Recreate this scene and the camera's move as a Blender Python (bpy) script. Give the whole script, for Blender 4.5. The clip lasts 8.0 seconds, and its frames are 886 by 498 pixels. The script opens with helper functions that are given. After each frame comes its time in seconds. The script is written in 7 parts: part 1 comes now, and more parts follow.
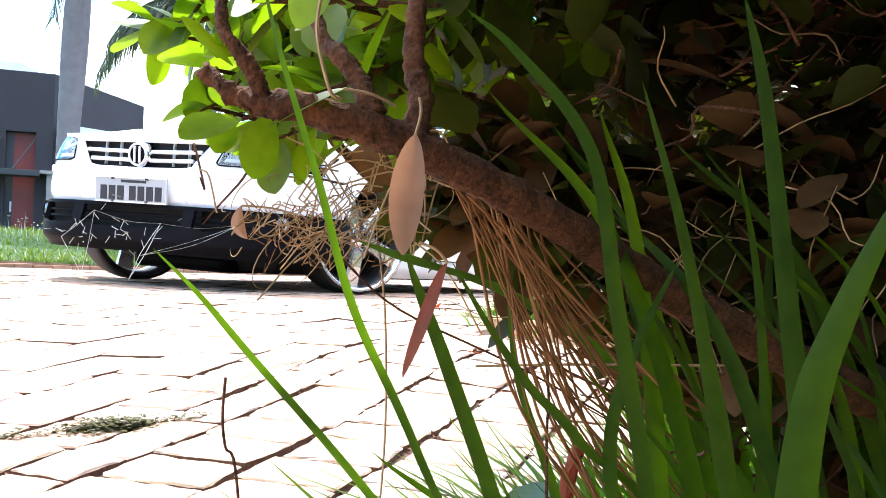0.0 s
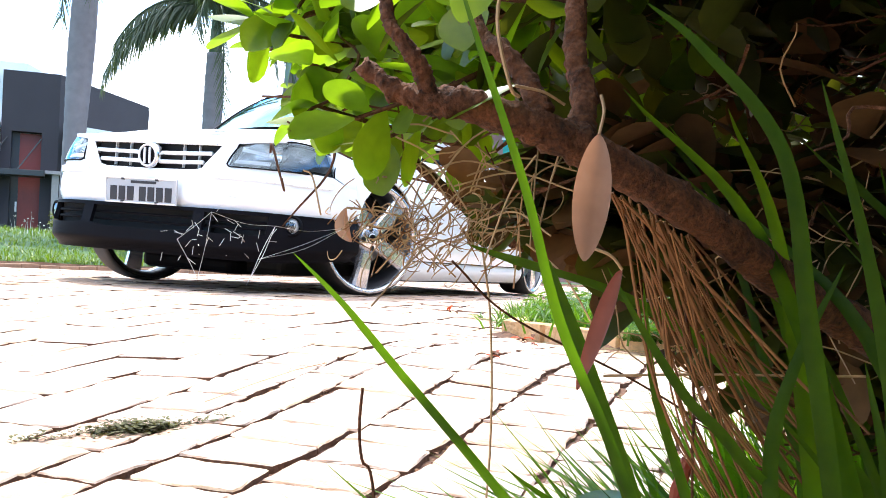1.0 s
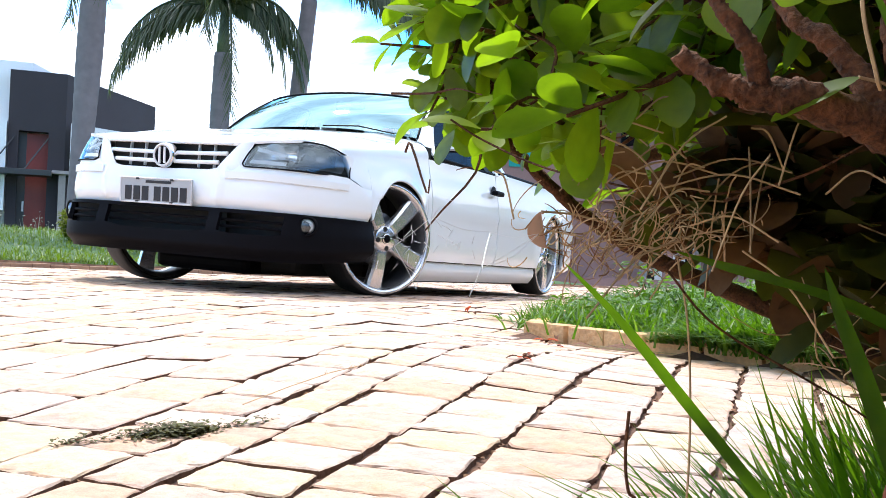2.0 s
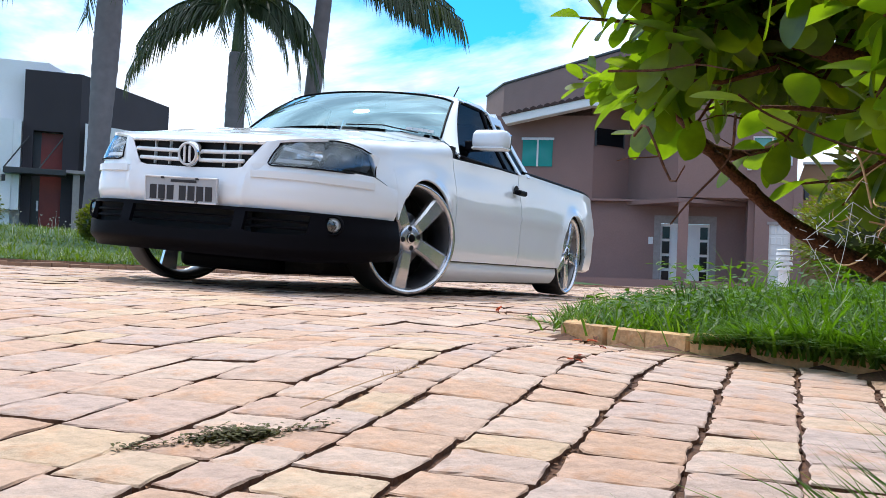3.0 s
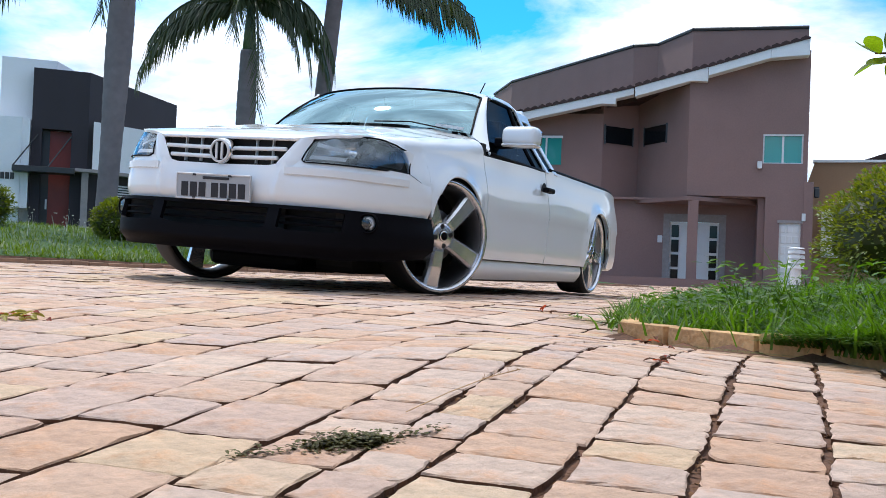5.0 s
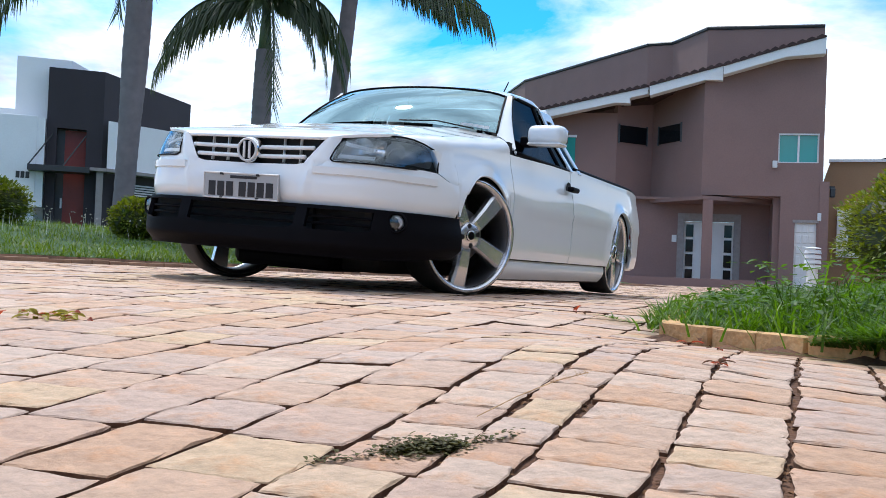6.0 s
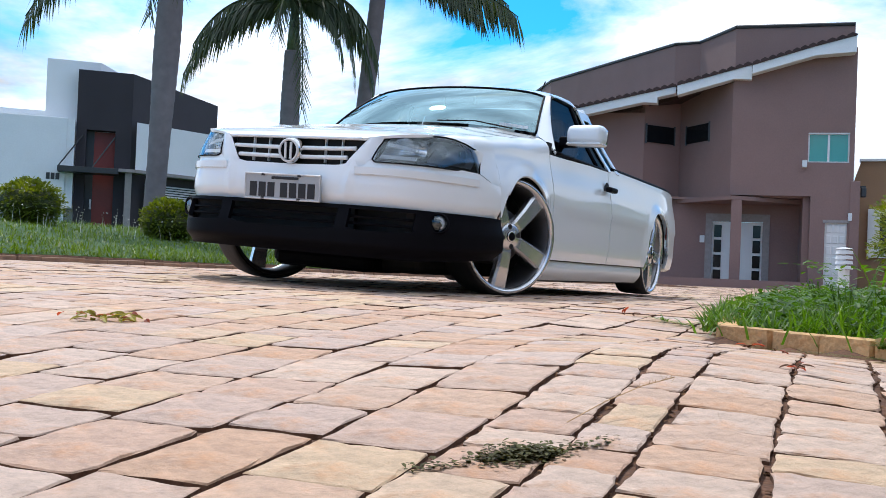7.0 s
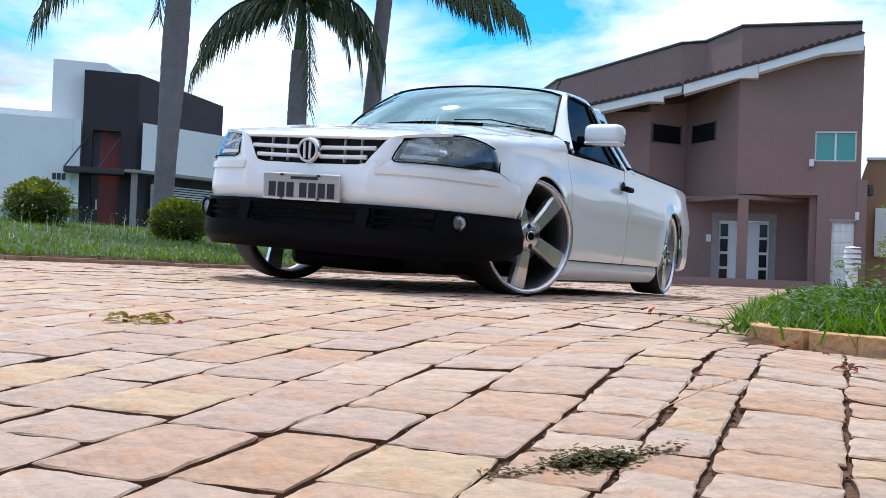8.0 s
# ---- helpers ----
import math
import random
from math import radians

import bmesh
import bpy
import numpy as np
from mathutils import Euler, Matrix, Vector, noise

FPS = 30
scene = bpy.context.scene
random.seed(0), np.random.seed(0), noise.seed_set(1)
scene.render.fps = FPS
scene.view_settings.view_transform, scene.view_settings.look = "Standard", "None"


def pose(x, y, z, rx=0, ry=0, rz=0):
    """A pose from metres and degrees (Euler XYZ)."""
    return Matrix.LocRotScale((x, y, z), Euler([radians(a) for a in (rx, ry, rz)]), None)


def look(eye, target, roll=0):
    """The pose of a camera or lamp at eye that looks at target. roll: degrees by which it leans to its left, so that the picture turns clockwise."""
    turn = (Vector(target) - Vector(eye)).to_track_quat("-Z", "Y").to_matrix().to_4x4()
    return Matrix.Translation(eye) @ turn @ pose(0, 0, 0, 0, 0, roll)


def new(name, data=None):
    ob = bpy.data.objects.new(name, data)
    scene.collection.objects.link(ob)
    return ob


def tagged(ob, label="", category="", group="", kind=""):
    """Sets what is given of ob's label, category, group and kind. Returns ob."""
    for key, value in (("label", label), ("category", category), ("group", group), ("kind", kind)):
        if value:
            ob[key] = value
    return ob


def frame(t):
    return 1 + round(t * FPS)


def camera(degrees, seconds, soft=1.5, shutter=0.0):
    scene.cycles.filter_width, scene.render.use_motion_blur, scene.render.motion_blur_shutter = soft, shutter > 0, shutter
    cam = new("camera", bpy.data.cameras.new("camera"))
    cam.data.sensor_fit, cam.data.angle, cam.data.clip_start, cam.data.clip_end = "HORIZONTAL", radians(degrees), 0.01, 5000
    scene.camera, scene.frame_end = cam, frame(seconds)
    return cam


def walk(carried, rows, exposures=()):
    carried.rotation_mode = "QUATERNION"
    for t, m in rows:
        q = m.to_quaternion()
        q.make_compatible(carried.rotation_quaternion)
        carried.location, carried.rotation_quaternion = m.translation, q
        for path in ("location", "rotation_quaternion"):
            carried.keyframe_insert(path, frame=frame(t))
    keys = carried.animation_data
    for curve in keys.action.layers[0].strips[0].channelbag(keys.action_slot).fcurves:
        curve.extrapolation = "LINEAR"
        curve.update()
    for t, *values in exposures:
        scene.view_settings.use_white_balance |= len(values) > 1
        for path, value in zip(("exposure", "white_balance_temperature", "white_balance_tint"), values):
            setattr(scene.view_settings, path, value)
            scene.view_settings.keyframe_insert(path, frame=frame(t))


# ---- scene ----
cam = camera(48.9, 8.0, soft=0.55)
PATH = [
    (0, (3.0621, -4.1891, 0.2208), (2.2403, -2.3655, 0.2525), 1.8),
    (0.5, (3.048, -4.191, 0.2205), (2.221, -2.3695, 0.2545), 1.9),
    (1, (3.0329, -4.1928, 0.2206), (2.2045, -2.3727, 0.256), 2.05),
    (1.5, (3.0098, -4.1962, 0.2207), (2.1845, -2.3733, 0.256), 2.1),
    (2, (2.9821, -4.197, 0.2208), (2.1448, -2.3808, 0.256), 2.14),
    (3.5, (2.867, -4.19, 0.216), (2.004, -2.386, 0.249), 2.2),
    (4, (2.835, -4.194, 0.215), (1.969, -2.392, 0.247), 2.2),
    (4.5, (2.799, -4.196, 0.213), (1.934, -2.393, 0.244), 2.2),
    (6, (2.682, -4.206, 0.211), (1.795, -2.414, 0.239), 2.3),
    (6.5, (2.643, -4.211, 0.21), (1.732, -2.431, 0.238), 2.3),
    (7, (2.602, -4.218, 0.21), (1.671, -2.448, 0.237), 2.3),
    (7.5, (2.563, -4.226, 0.209), (1.621, -2.461, 0.236), 2.3),
    (8, (2.53, -4.23, 0.209), (1.592, -2.464, 0.235), 2.2),
]
EXPOSURES = [(t, stops, 6250, 10) for t, stops in ((0, 1.58), (0.8, 1.55), (1.3, 1.22), (2.2, 0.82), (3.3, 0.06), (4.2, 0.0), (8, 0.0))]
walk(cam, [(t, look(eye, target, roll)) for t, eye, target, roll in PATH], EXPOSURES)

# ---- light: bright sky with thin cloud, veiled high sun ----
SUN_EL, SUN_AZ = radians(60), radians(-55)  # azimuth clockwise from +y
sun = new("sun", bpy.data.lights.new("sun", "SUN"))
sun.data.energy, sun.data.angle, sun.data.color = 3.0, radians(3.0), (1.0, 0.955, 0.88)
_d = Vector((math.sin(SUN_AZ) * math.cos(SUN_EL), math.cos(SUN_AZ) * math.cos(SUN_EL), math.sin(SUN_EL)))
sun.matrix_world = look(_d * 50, (0, 0, 0))

world = bpy.data.worlds.new("sky")
scene.world = world
world.use_nodes = True
_n, _l = world.node_tree.nodes, world.node_tree.links
_n.clear()


def _w(kind, **kw):
    node = _n.new(kind)
    for k, v in kw.items():
        node.inputs[k].default_value = v
    return node


_co = _w("ShaderNodeTexCoord")
_sky = _w("ShaderNodeTexSky")
_sky.sky_type, _sky.sun_disc, _sky.sun_elevation, _sky.sun_rotation = "NISHITA", False, SUN_EL, SUN_AZ
_sky.air_density, _sky.dust_density, _sky.ozone_density = 1.0, 0.6, 2.0
_sx = _w("ShaderNodeVectorMath")
_sx.operation = "MULTIPLY"
_sx.inputs[1].default_value = (1.0, 1.0, 3.2)
_l.new(_co.outputs["Generated"], _sx.inputs[0])
_cl = _w("ShaderNodeTexNoise", Scale=1.7, Detail=9.0, Roughness=0.58, Distortion=0.35)
_l.new(_sx.outputs[0], _cl.inputs["Vector"])
_mp = _w("ShaderNodeMapRange")
_mp.inputs["From Min"].default_value, _mp.inputs["From Max"].default_value = 0.41, 0.55
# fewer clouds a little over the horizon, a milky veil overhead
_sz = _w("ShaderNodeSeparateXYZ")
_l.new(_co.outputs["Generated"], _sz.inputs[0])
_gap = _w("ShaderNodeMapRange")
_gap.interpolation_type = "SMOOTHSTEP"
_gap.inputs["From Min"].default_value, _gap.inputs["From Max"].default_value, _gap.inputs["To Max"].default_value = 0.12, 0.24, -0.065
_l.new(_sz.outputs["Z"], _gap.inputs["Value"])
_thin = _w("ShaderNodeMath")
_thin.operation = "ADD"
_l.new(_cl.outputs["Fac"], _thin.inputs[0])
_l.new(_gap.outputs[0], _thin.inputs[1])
_clear = _w("ShaderNodeMapRange")
_clear.interpolation_type = "SMOOTHSTEP"
_clear.inputs["From Min"].default_value, _clear.inputs["From Max"].default_value, _clear.inputs["To Max"].default_value = -0.62, -0.30, -0.035
_l.new(_sz.outputs["X"], _clear.inputs["Value"])
_thin2 = _w("ShaderNodeMath")
_thin2.operation = "ADD"
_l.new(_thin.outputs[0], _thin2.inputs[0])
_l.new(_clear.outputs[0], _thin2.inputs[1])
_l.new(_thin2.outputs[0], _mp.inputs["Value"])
_milk = _w("ShaderNodeMapRange")
_milk.interpolation_type = "SMOOTHSTEP"
_milk.inputs["From Min"].default_value, _milk.inputs["From Max"].default_value, _milk.inputs["To Max"].default_value = 0.30, 0.62, 0.85
_l.new(_sz.outputs["Z"], _milk.inputs["Value"])
_veil = _w("ShaderNodeMath")
_veil.operation = "MAXIMUM"
_l.new(_mp.outputs[0], _veil.inputs[0])
_l.new(_milk.outputs[0], _veil.inputs[1])
_sh = _w("ShaderNodeTexNoise", Scale=3.2, Detail=6.0, Roughness=0.6)
_l.new(_sx.outputs[0], _sh.inputs["Vector"])
_cr = _w("ShaderNodeMapRange")
_cr.inputs["From Min"].default_value, _cr.inputs["From Max"].default_value = 0.35, 0.62
_cr.inputs["To Min"].default_value, _cr.inputs["To Max"].default_value = 6.0, 14.0
_l.new(_sh.outputs["Fac"], _cr.inputs["Value"])
_cc = _w("ShaderNodeVectorMath")
_cc.operation = "SCALE"
_cc.inputs[0].default_value = (0.935, 0.99, 1.07)
_l.new(_cr.outputs[0], _cc.inputs["Scale"])
_bl = _w("ShaderNodeVectorMath")
_bl.operation = "MULTIPLY"
_bl.inputs[1].default_value = (0.2, 1.25, 1.95)
_l.new(_sky.outputs[0], _bl.inputs[0])
_mx = _w("ShaderNodeMix")
_mx.data_type = "RGBA"
_l.new(_veil.outputs[0], _mx.inputs["Factor"])
_l.new(_bl.outputs[0], _mx.inputs["A"])
_l.new(_cc.outputs[0], _mx.inputs["B"])
_bg = _w("ShaderNodeBackground", Strength=0.115)
_l.new(_mx.outputs["Result"], _bg.inputs["Color"])
_wo = _w("ShaderNodeOutputWorld")
_l.new(_bg.outputs[0], _wo.inputs["Surface"])

# ---- materials ----
def mat(name, col, rough=0.6, metal=0.0, var=0.15, scale=8.0, fine=60.0, bump=0.0, bumpscale=None, spec=0.5, coat=0.0, tint=None, island=0.0, coords="Object"):
    """A surface of one base colour with large stains and fine grain, in real-world size."""
    m = bpy.data.materials.new(name)
    m.use_nodes = True
    n, l = m.node_tree.nodes, m.node_tree.links
    b = n["Principled BSDF"]
    b.inputs["Roughness"].default_value, b.inputs["Metallic"].default_value = rough, metal
    b.inputs["Specular IOR Level"].default_value = spec
    if coat:
        b.inputs["Coat Weight"].default_value, b.inputs["Coat Roughness"].default_value = coat, 0.03
    tc = n.new("ShaderNodeTexCoord")
    big, small = n.new("ShaderNodeTexNoise"), n.new("ShaderNodeTexNoise")
    big.inputs["Scale"].default_value, big.inputs["Detail"].default_value = scale, 5.0
    small.inputs["Scale"].default_value, small.inputs["Detail"].default_value = fine, 4.0
    for t in (big, small):
        l.new(tc.outputs[coords], t.inputs["Vector"])
    add = n.new("ShaderNodeMath")
    add.operation = "ADD"
    l.new(big.outputs["Fac"], add.inputs[0])
    l.new(small.outputs["Fac"], add.inputs[1])
    last = add
    if island:
        oi = n.new("ShaderNodeObjectInfo")
        ge = n.new("ShaderNodeNewGeometry")
        s1 = n.new("ShaderNodeMath")
        s1.operation = "ADD"
        l.new(oi.outputs["Random"], s1.inputs[0])
        l.new(ge.outputs["Random Per Island"], s1.inputs[1])
        s2 = n.new("ShaderNodeMath")
        s2.operation = "FRACT"
        l.new(s1.outputs[0], s2.inputs[0])
        s3 = n.new("ShaderNodeMath")
        s3.operation = "MULTIPLY_ADD"
        s3.inputs[1].default_value = island
        l.new(s2.outputs[0], s3.inputs[0])
        l.new(add.outputs[0], s3.inputs[2])
        last = s3
    mr = n.new("ShaderNodeMapRange")
    mr.inputs["From Min"].default_value, mr.inputs["From Max"].default_value = 0.6, 1.4 + island
    l.new(last.outputs[0], mr.inputs["Value"])
    mix = n.new("ShaderNodeMix")
    mix.data_type = "RGBA"
    lo = tuple(c * (1 - var) for c in col)
    hi = tint or tuple(min(1.0, c * (1 + var)) for c in col)
    mix.inputs["A"].default_value, mix.inputs["B"].default_value = (*lo, 1), (*hi, 1)
    l.new(mr.outputs[0], mix.inputs["Factor"])
    l.new(mix.outputs["Result"], b.inputs["Base Color"])
    if bump:
        bn = n.new("ShaderNodeTexNoise")
        bn.inputs["Scale"].default_value, bn.inputs["Detail"].default_value = bumpscale or fine, 6.0
        l.new(tc.outputs[coords], bn.inputs["Vector"])
        bp = n.new("ShaderNodeBump")
        bp.inputs["Strength"].default_value, bp.inputs["Distance"].default_value = 0.6, bump
        l.new(bn.outputs["Fac"], bp.inputs["Height"])
        l.new(bp.outputs["Normal"], b.inputs["Normal"])
    return m


def leafy(name, col, var=0.35, trans=0.45, rough=0.45, tint=None, glow=(2.9, 2.5, 0.7), spec=0.4):
    """Thin foliage: light shines through."""
    m = mat(name, col, rough, var=var, scale=25, fine=200, island=0.8, tint=tint, spec=spec)
    n, l = m.node_tree.nodes, m.node_tree.links
    b, out = n["Principled BSDF"], n["Material Output"]
    t = n.new("ShaderNodeBsdfTranslucent")
    src = b.inputs["Base Color"].links[0].from_socket
    up = n.new("ShaderNodeMix")
    up.data_type, up.blend_type = "RGBA", "MULTIPLY"
    up.inputs["Factor"].default_value = 1.0
    up.inputs["B"].default_value = (*glow, 1)
    l.new(src, up.inputs["A"])
    l.new(up.outputs["Result"], t.inputs["Color"])
    mx = n.new("ShaderNodeMixShader")
    mx.inputs[0].default_value = trans
    l.new(b.outputs[0], mx.inputs[1])
    l.new(t.outputs[0], mx.inputs[2])
    l.new(mx.outputs[0], out.inputs["Surface"])
    return m


def glassy(name, col, rough=0.02, alpha=0.25, gloss=(0.86, 0.97, 1.0)):
    """Tinted sheet glass: part clear, part reflecting."""
    m = bpy.data.materials.new(name)
    m.use_nodes = True
    n, l = m.node_tree.nodes, m.node_tree.links
    n.remove(n["Principled BSDF"])
    g, t, mx, fr = n.new("ShaderNodeBsdfGlossy"), n.new("ShaderNodeBsdfTransparent"), n.new("ShaderNodeMixShader"), n.new("ShaderNodeFresnel")
    g.inputs["Roughness"].default_value = rough
    g.inputs["Color"].default_value = (*gloss, 1)
    t.inputs["Color"].default_value = (*col, 1)
    ad = n.new("ShaderNodeMath")
    ad.operation = "ADD"
    ad.inputs[1].default_value = alpha
    ad.use_clamp = True
    fr.inputs["IOR"].default_value = 1.5
    l.new(fr.outputs[0], ad.inputs[0])
    l.new(ad.outputs[0], mx.inputs[0])
    l.new(t.outputs[0], mx.inputs[1])
    l.new(g.outputs[0], mx.inputs[2])
    l.new(mx.outputs[0], n["Material Output"].inputs["Surface"])
    return m


def stone_mat():
    """Hewn buff, pink and grey quartzite, each block of its own tone, with rusty stains and a layered grain."""
    m = mat("buff_stone", (0.5, 0.4, 0.3), 0.78, var=0.3, scale=9, fine=80, bump=0.005, bumpscale=45)
    n, l = m.node_tree.nodes, m.node_tree.links
    b = n["Principled BSDF"]
    oi, ge, sm, fr = n.new("ShaderNodeObjectInfo"), n.new("ShaderNodeNewGeometry"), n.new("ShaderNodeMath"), n.new("ShaderNodeMath")
    fr.operation = "FRACT"
    l.new(oi.outputs["Random"], sm.inputs[0])
    l.new(ge.outputs["Random Per Island"], sm.inputs[1])
    l.new(sm.outputs[0], fr.inputs[0])
    ramp = n.new("ShaderNodeValToRGB")
    ramp.color_ramp.elements[0].color = (0.57, 0.355, 0.235, 1)
    ramp.color_ramp.elements[1].color = (0.62, 0.435, 0.28, 1)
    for p, c in ((0.15, (0.60, 0.40, 0.285, 1)), (0.3, (0.555, 0.405, 0.33, 1)), (0.45, (0.645, 0.475, 0.37, 1)), (0.6, (0.555, 0.42, 0.36, 1)), (0.75, (0.57, 0.365, 0.26, 1)), (0.88, (0.655, 0.485, 0.34, 1))):
        ramp.color_ramp.elements.new(p).color = c
    l.new(fr.outputs[0], ramp.inputs["Fac"])
    tc = n.new("ShaderNodeTexCoord")
    st = n.new("ShaderNodeTexNoise")
    st.inputs["Scale"].default_value, st.inputs["Detail"].default_value, st.inputs["Roughness"].default_value = 10.0, 6.0, 0.65
    l.new(tc.outputs["Object"], st.inputs["Vector"])
    mr = n.new("ShaderNodeMapRange")
    mr.inputs["From Min"].default_value, mr.inputs["From Max"].default_value, mr.inputs["To Max"].default_value = 0.53, 0.70, 0.75
    l.new(st.outputs["Fac"], mr.inputs["Value"])
    rust = n.new("ShaderNodeMix")
    rust.data_type = "RGBA"
    rust.inputs["B"].default_value = (0.52, 0.245, 0.105, 1)
    l.new(mr.outputs[0], rust.inputs["Factor"])
    l.new(ramp.outputs["Color"], rust.inputs["A"])
    sp = n.new("ShaderNodeVectorMath")
    sp.operation = "MULTIPLY"
    sp.inputs[1].default_value = (1.0, 1.5, 1.0)
    l.new(tc.outputs["Object"], sp.inputs[0])
    gr = n.new("ShaderNodeTexNoise")
    gr.inputs["Scale"].default_value, gr.inputs["Detail"].default_value, gr.inputs["Roughness"].default_value = 14.0, 12.0, 0.82
    l.new(sp.outputs[0], gr.inputs["Vector"])
    gm = n.new("ShaderNodeMapRange")
    gm.inputs["From Min"].default_value, gm.inputs["From Max"].default_value, gm.inputs["To Min"].default_value, gm.inputs["To Max"].default_value = 0.3, 0.7, 0.58, 1.34
    l.new(gr.outputs["Fac"], gm.inputs["Value"])
    mul = n.new("ShaderNodeVectorMath")
    mul.operation = "SCALE"
    l.new(rust.outputs["Result"], mul.inputs[0])
    l.new(gm.outputs[0], mul.inputs["Scale"])
    l.new(mul.outputs[0], b.inputs["Base Color"])
    bp = b.inputs["Normal"].links[0].from_node
    cr = n.new("ShaderNodeTexNoise")
    cr.inputs["Scale"].default_value, cr.inputs["Detail"].default_value, cr.inputs["Roughness"].default_value, cr.inputs["Distortion"].default_value = 20.0, 12.0, 0.7, 1.0
    l.new(tc.outputs["Object"], cr.inputs["Vector"])
    l.new(cr.outputs["Fac"], bp.inputs["Height"])
    bp.inputs["Distance"].default_value = 0.024
    return m


M_PAINT = mat("white_car_paint", (0.86, 0.90, 0.93), 0.55, var=0.02, scale=3, fine=400, coat=1.0)
M_REFLECT = mat("lamp_reflector", (0.85, 0.86, 0.88), 0.16, metal=0.9, var=0.12, scale=40, fine=160, bump=0.003, bumpscale=90)
# near-white and non-metal, the colour standing in for glints on lamp reflectors
M_FACET = mat("glint_white_facet", (0.90, 0.91, 0.93), 0.25, var=0.05, coat=0.6)
M_BLACK = mat("black_plastic", (0.004, 0.004, 0.006), 0.55, spec=0.07, var=0.2, scale=20, fine=700, bump=0.0006)
M_DARK = mat("dark_cavity", (0.008, 0.008, 0.009), 0.7, var=0.2)
M_RUBBER = mat("tyre_rubber", (0.016, 0.016, 0.017), 0.72, var=0.25, scale=30, fine=300, bump=0.001)
M_RIM = mat("silver_rim_paint", (0.74, 0.75, 0.78), 0.27, metal=0.85, var=0.08, scale=12, fine=200)
M_RIMIN = mat("rim_barrel_metal", (0.24, 0.24, 0.25), 0.4, metal=0.9, var=0.15, scale=12, fine=200)
M_CHROME = mat("chrome", (0.85, 0.85, 0.86), 0.08, metal=1.0, var=0.03)
M_GLASS = glassy("tinted_car_glass", (0.20, 0.24, 0.24), alpha=0.0, gloss=(0.20, 0.22, 0.235))
M_SCREEN = glassy("windscreen_glass", (0.45, 0.62, 0.66), alpha=0.38, gloss=(0.68, 0.95, 1.0))
M_LENS = glassy("clear_lens", (0.92, 0.94, 0.97), alpha=0.07)
M_SEAT = mat("grey_fabric", (0.10, 0.10, 0.11), 0.9, var=0.2, fine=300)
M_PLATE = mat("plate_grey", (0.45, 0.47, 0.50), 0.35, metal=0.2, var=0.06, fine=150)
M_INK = mat("plate_ink", (0.02, 0.02, 0.025), 0.5, var=0.1)
M_RED = mat("red_lens", (0.35, 0.02, 0.02), 0.2, var=0.1, coat=0.5)
M_STONE = stone_mat()
M_KERB = mat("ochre_kerb_stone", (0.60, 0.36, 0.17), 0.85, var=0.45, scale=22, fine=110, bump=0.02, bumpscale=45, island=0.6)
M_BRICK = mat("red_kerb_brick", (0.27, 0.16, 0.10), 0.85, var=0.4, scale=10, fine=80, bump=0.006, bumpscale=50, island=0.6)
M_SAND = mat("joint_sand", (0.125, 0.06, 0.034), 0.95, var=0.6, scale=6, fine=120, bump=0.008, bumpscale=90)
M_CRUMB = mat("brown_crumbs", (0.14, 0.06, 0.03), 0.95, var=0.6, scale=30, fine=300, island=0.8, tint=(0.30, 0.15, 0.07))
M_SOIL = mat("dark_soil", (0.07, 0.048, 0.03), 0.95, var=0.5, scale=9, fine=90, bump=0.01, bumpscale=60)
M_LAWN = mat("lawn_ground", (0.03, 0.075, 0.012), 0.95, var=0.5, scale=3, fine=60, bump=0.02, bumpscale=30)
M_GRASS = leafy("grass_blade", (0.045, 0.12, 0.008), var=0.5, trans=0.38, tint=(0.12, 0.22, 0.016), glow=(2.1, 2.3, 0.5))
M_CLOVER = leafy("verge_weed_leaf", (0.030, 0.085, 0.010), var=0.5, trans=0.3, rough=0.5, tint=(0.095, 0.19, 0.020), glow=(2.0, 2.2, 0.5))
M_LAWNBLADE = leafy("lawn_blade", (0.045, 0.105, 0.008), var=0.5, trans=0.35, tint=(0.125, 0.195, 0.015), glow=(2.3, 2.2, 0.4))
M_BLADE = leafy("tall_grass_blade", (0.026, 0.072, 0.007), var=0.4, trans=0.55, tint=(0.058, 0.122, 0.011), glow=(4.6, 4.2, 0.6), spec=0.15)
M_LEAF = leafy("shrub_leaf", (0.055, 0.115, 0.010), var=0.4, trans=0.5, rough=0.40, tint=(0.125, 0.205, 0.018), glow=(4.0, 3.7, 0.5))
# darker copy of the shrub leaf, its colour standing in for inner shade
M_LEAFIN = leafy("shaded_inner_leaf", (0.030, 0.046, 0.008), var=0.4, trans=0.35, rough=0.45, tint=(0.070, 0.082, 0.016))
M_DEADLEAF = leafy("dead_brown_leaf", (0.10, 0.052, 0.022), var=0.5, trans=0.3, rough=0.8, tint=(0.22, 0.12, 0.05), glow=(1.8, 1.3, 0.8))
M_DRY = leafy("dry_leaf", (0.34, 0.19, 0.125), var=0.35, trans=0.4, rough=0.6, tint=(0.50, 0.33, 0.24), glow=(1.5, 1.15, 0.9))
M_LITTER = leafy("torn_leaf", (0.22, 0.22, 0.03), var=0.5, trans=0.3, rough=0.6, tint=(0.42, 0.36, 0.06), glow=(1.5, 1.4, 0.6))
M_DRYRED = leafy("red_dry_leaf", (0.22, 0.055, 0.03), var=0.5, trans=0.4, rough=0.6, tint=(0.40, 0.13, 0.065), glow=(2.4, 1.1, 0.7))
M_STEM = mat("orange_dry_stem", (0.27, 0.12, 0.04), 0.8, var=0.5, scale=40, fine=300, island=0.6)
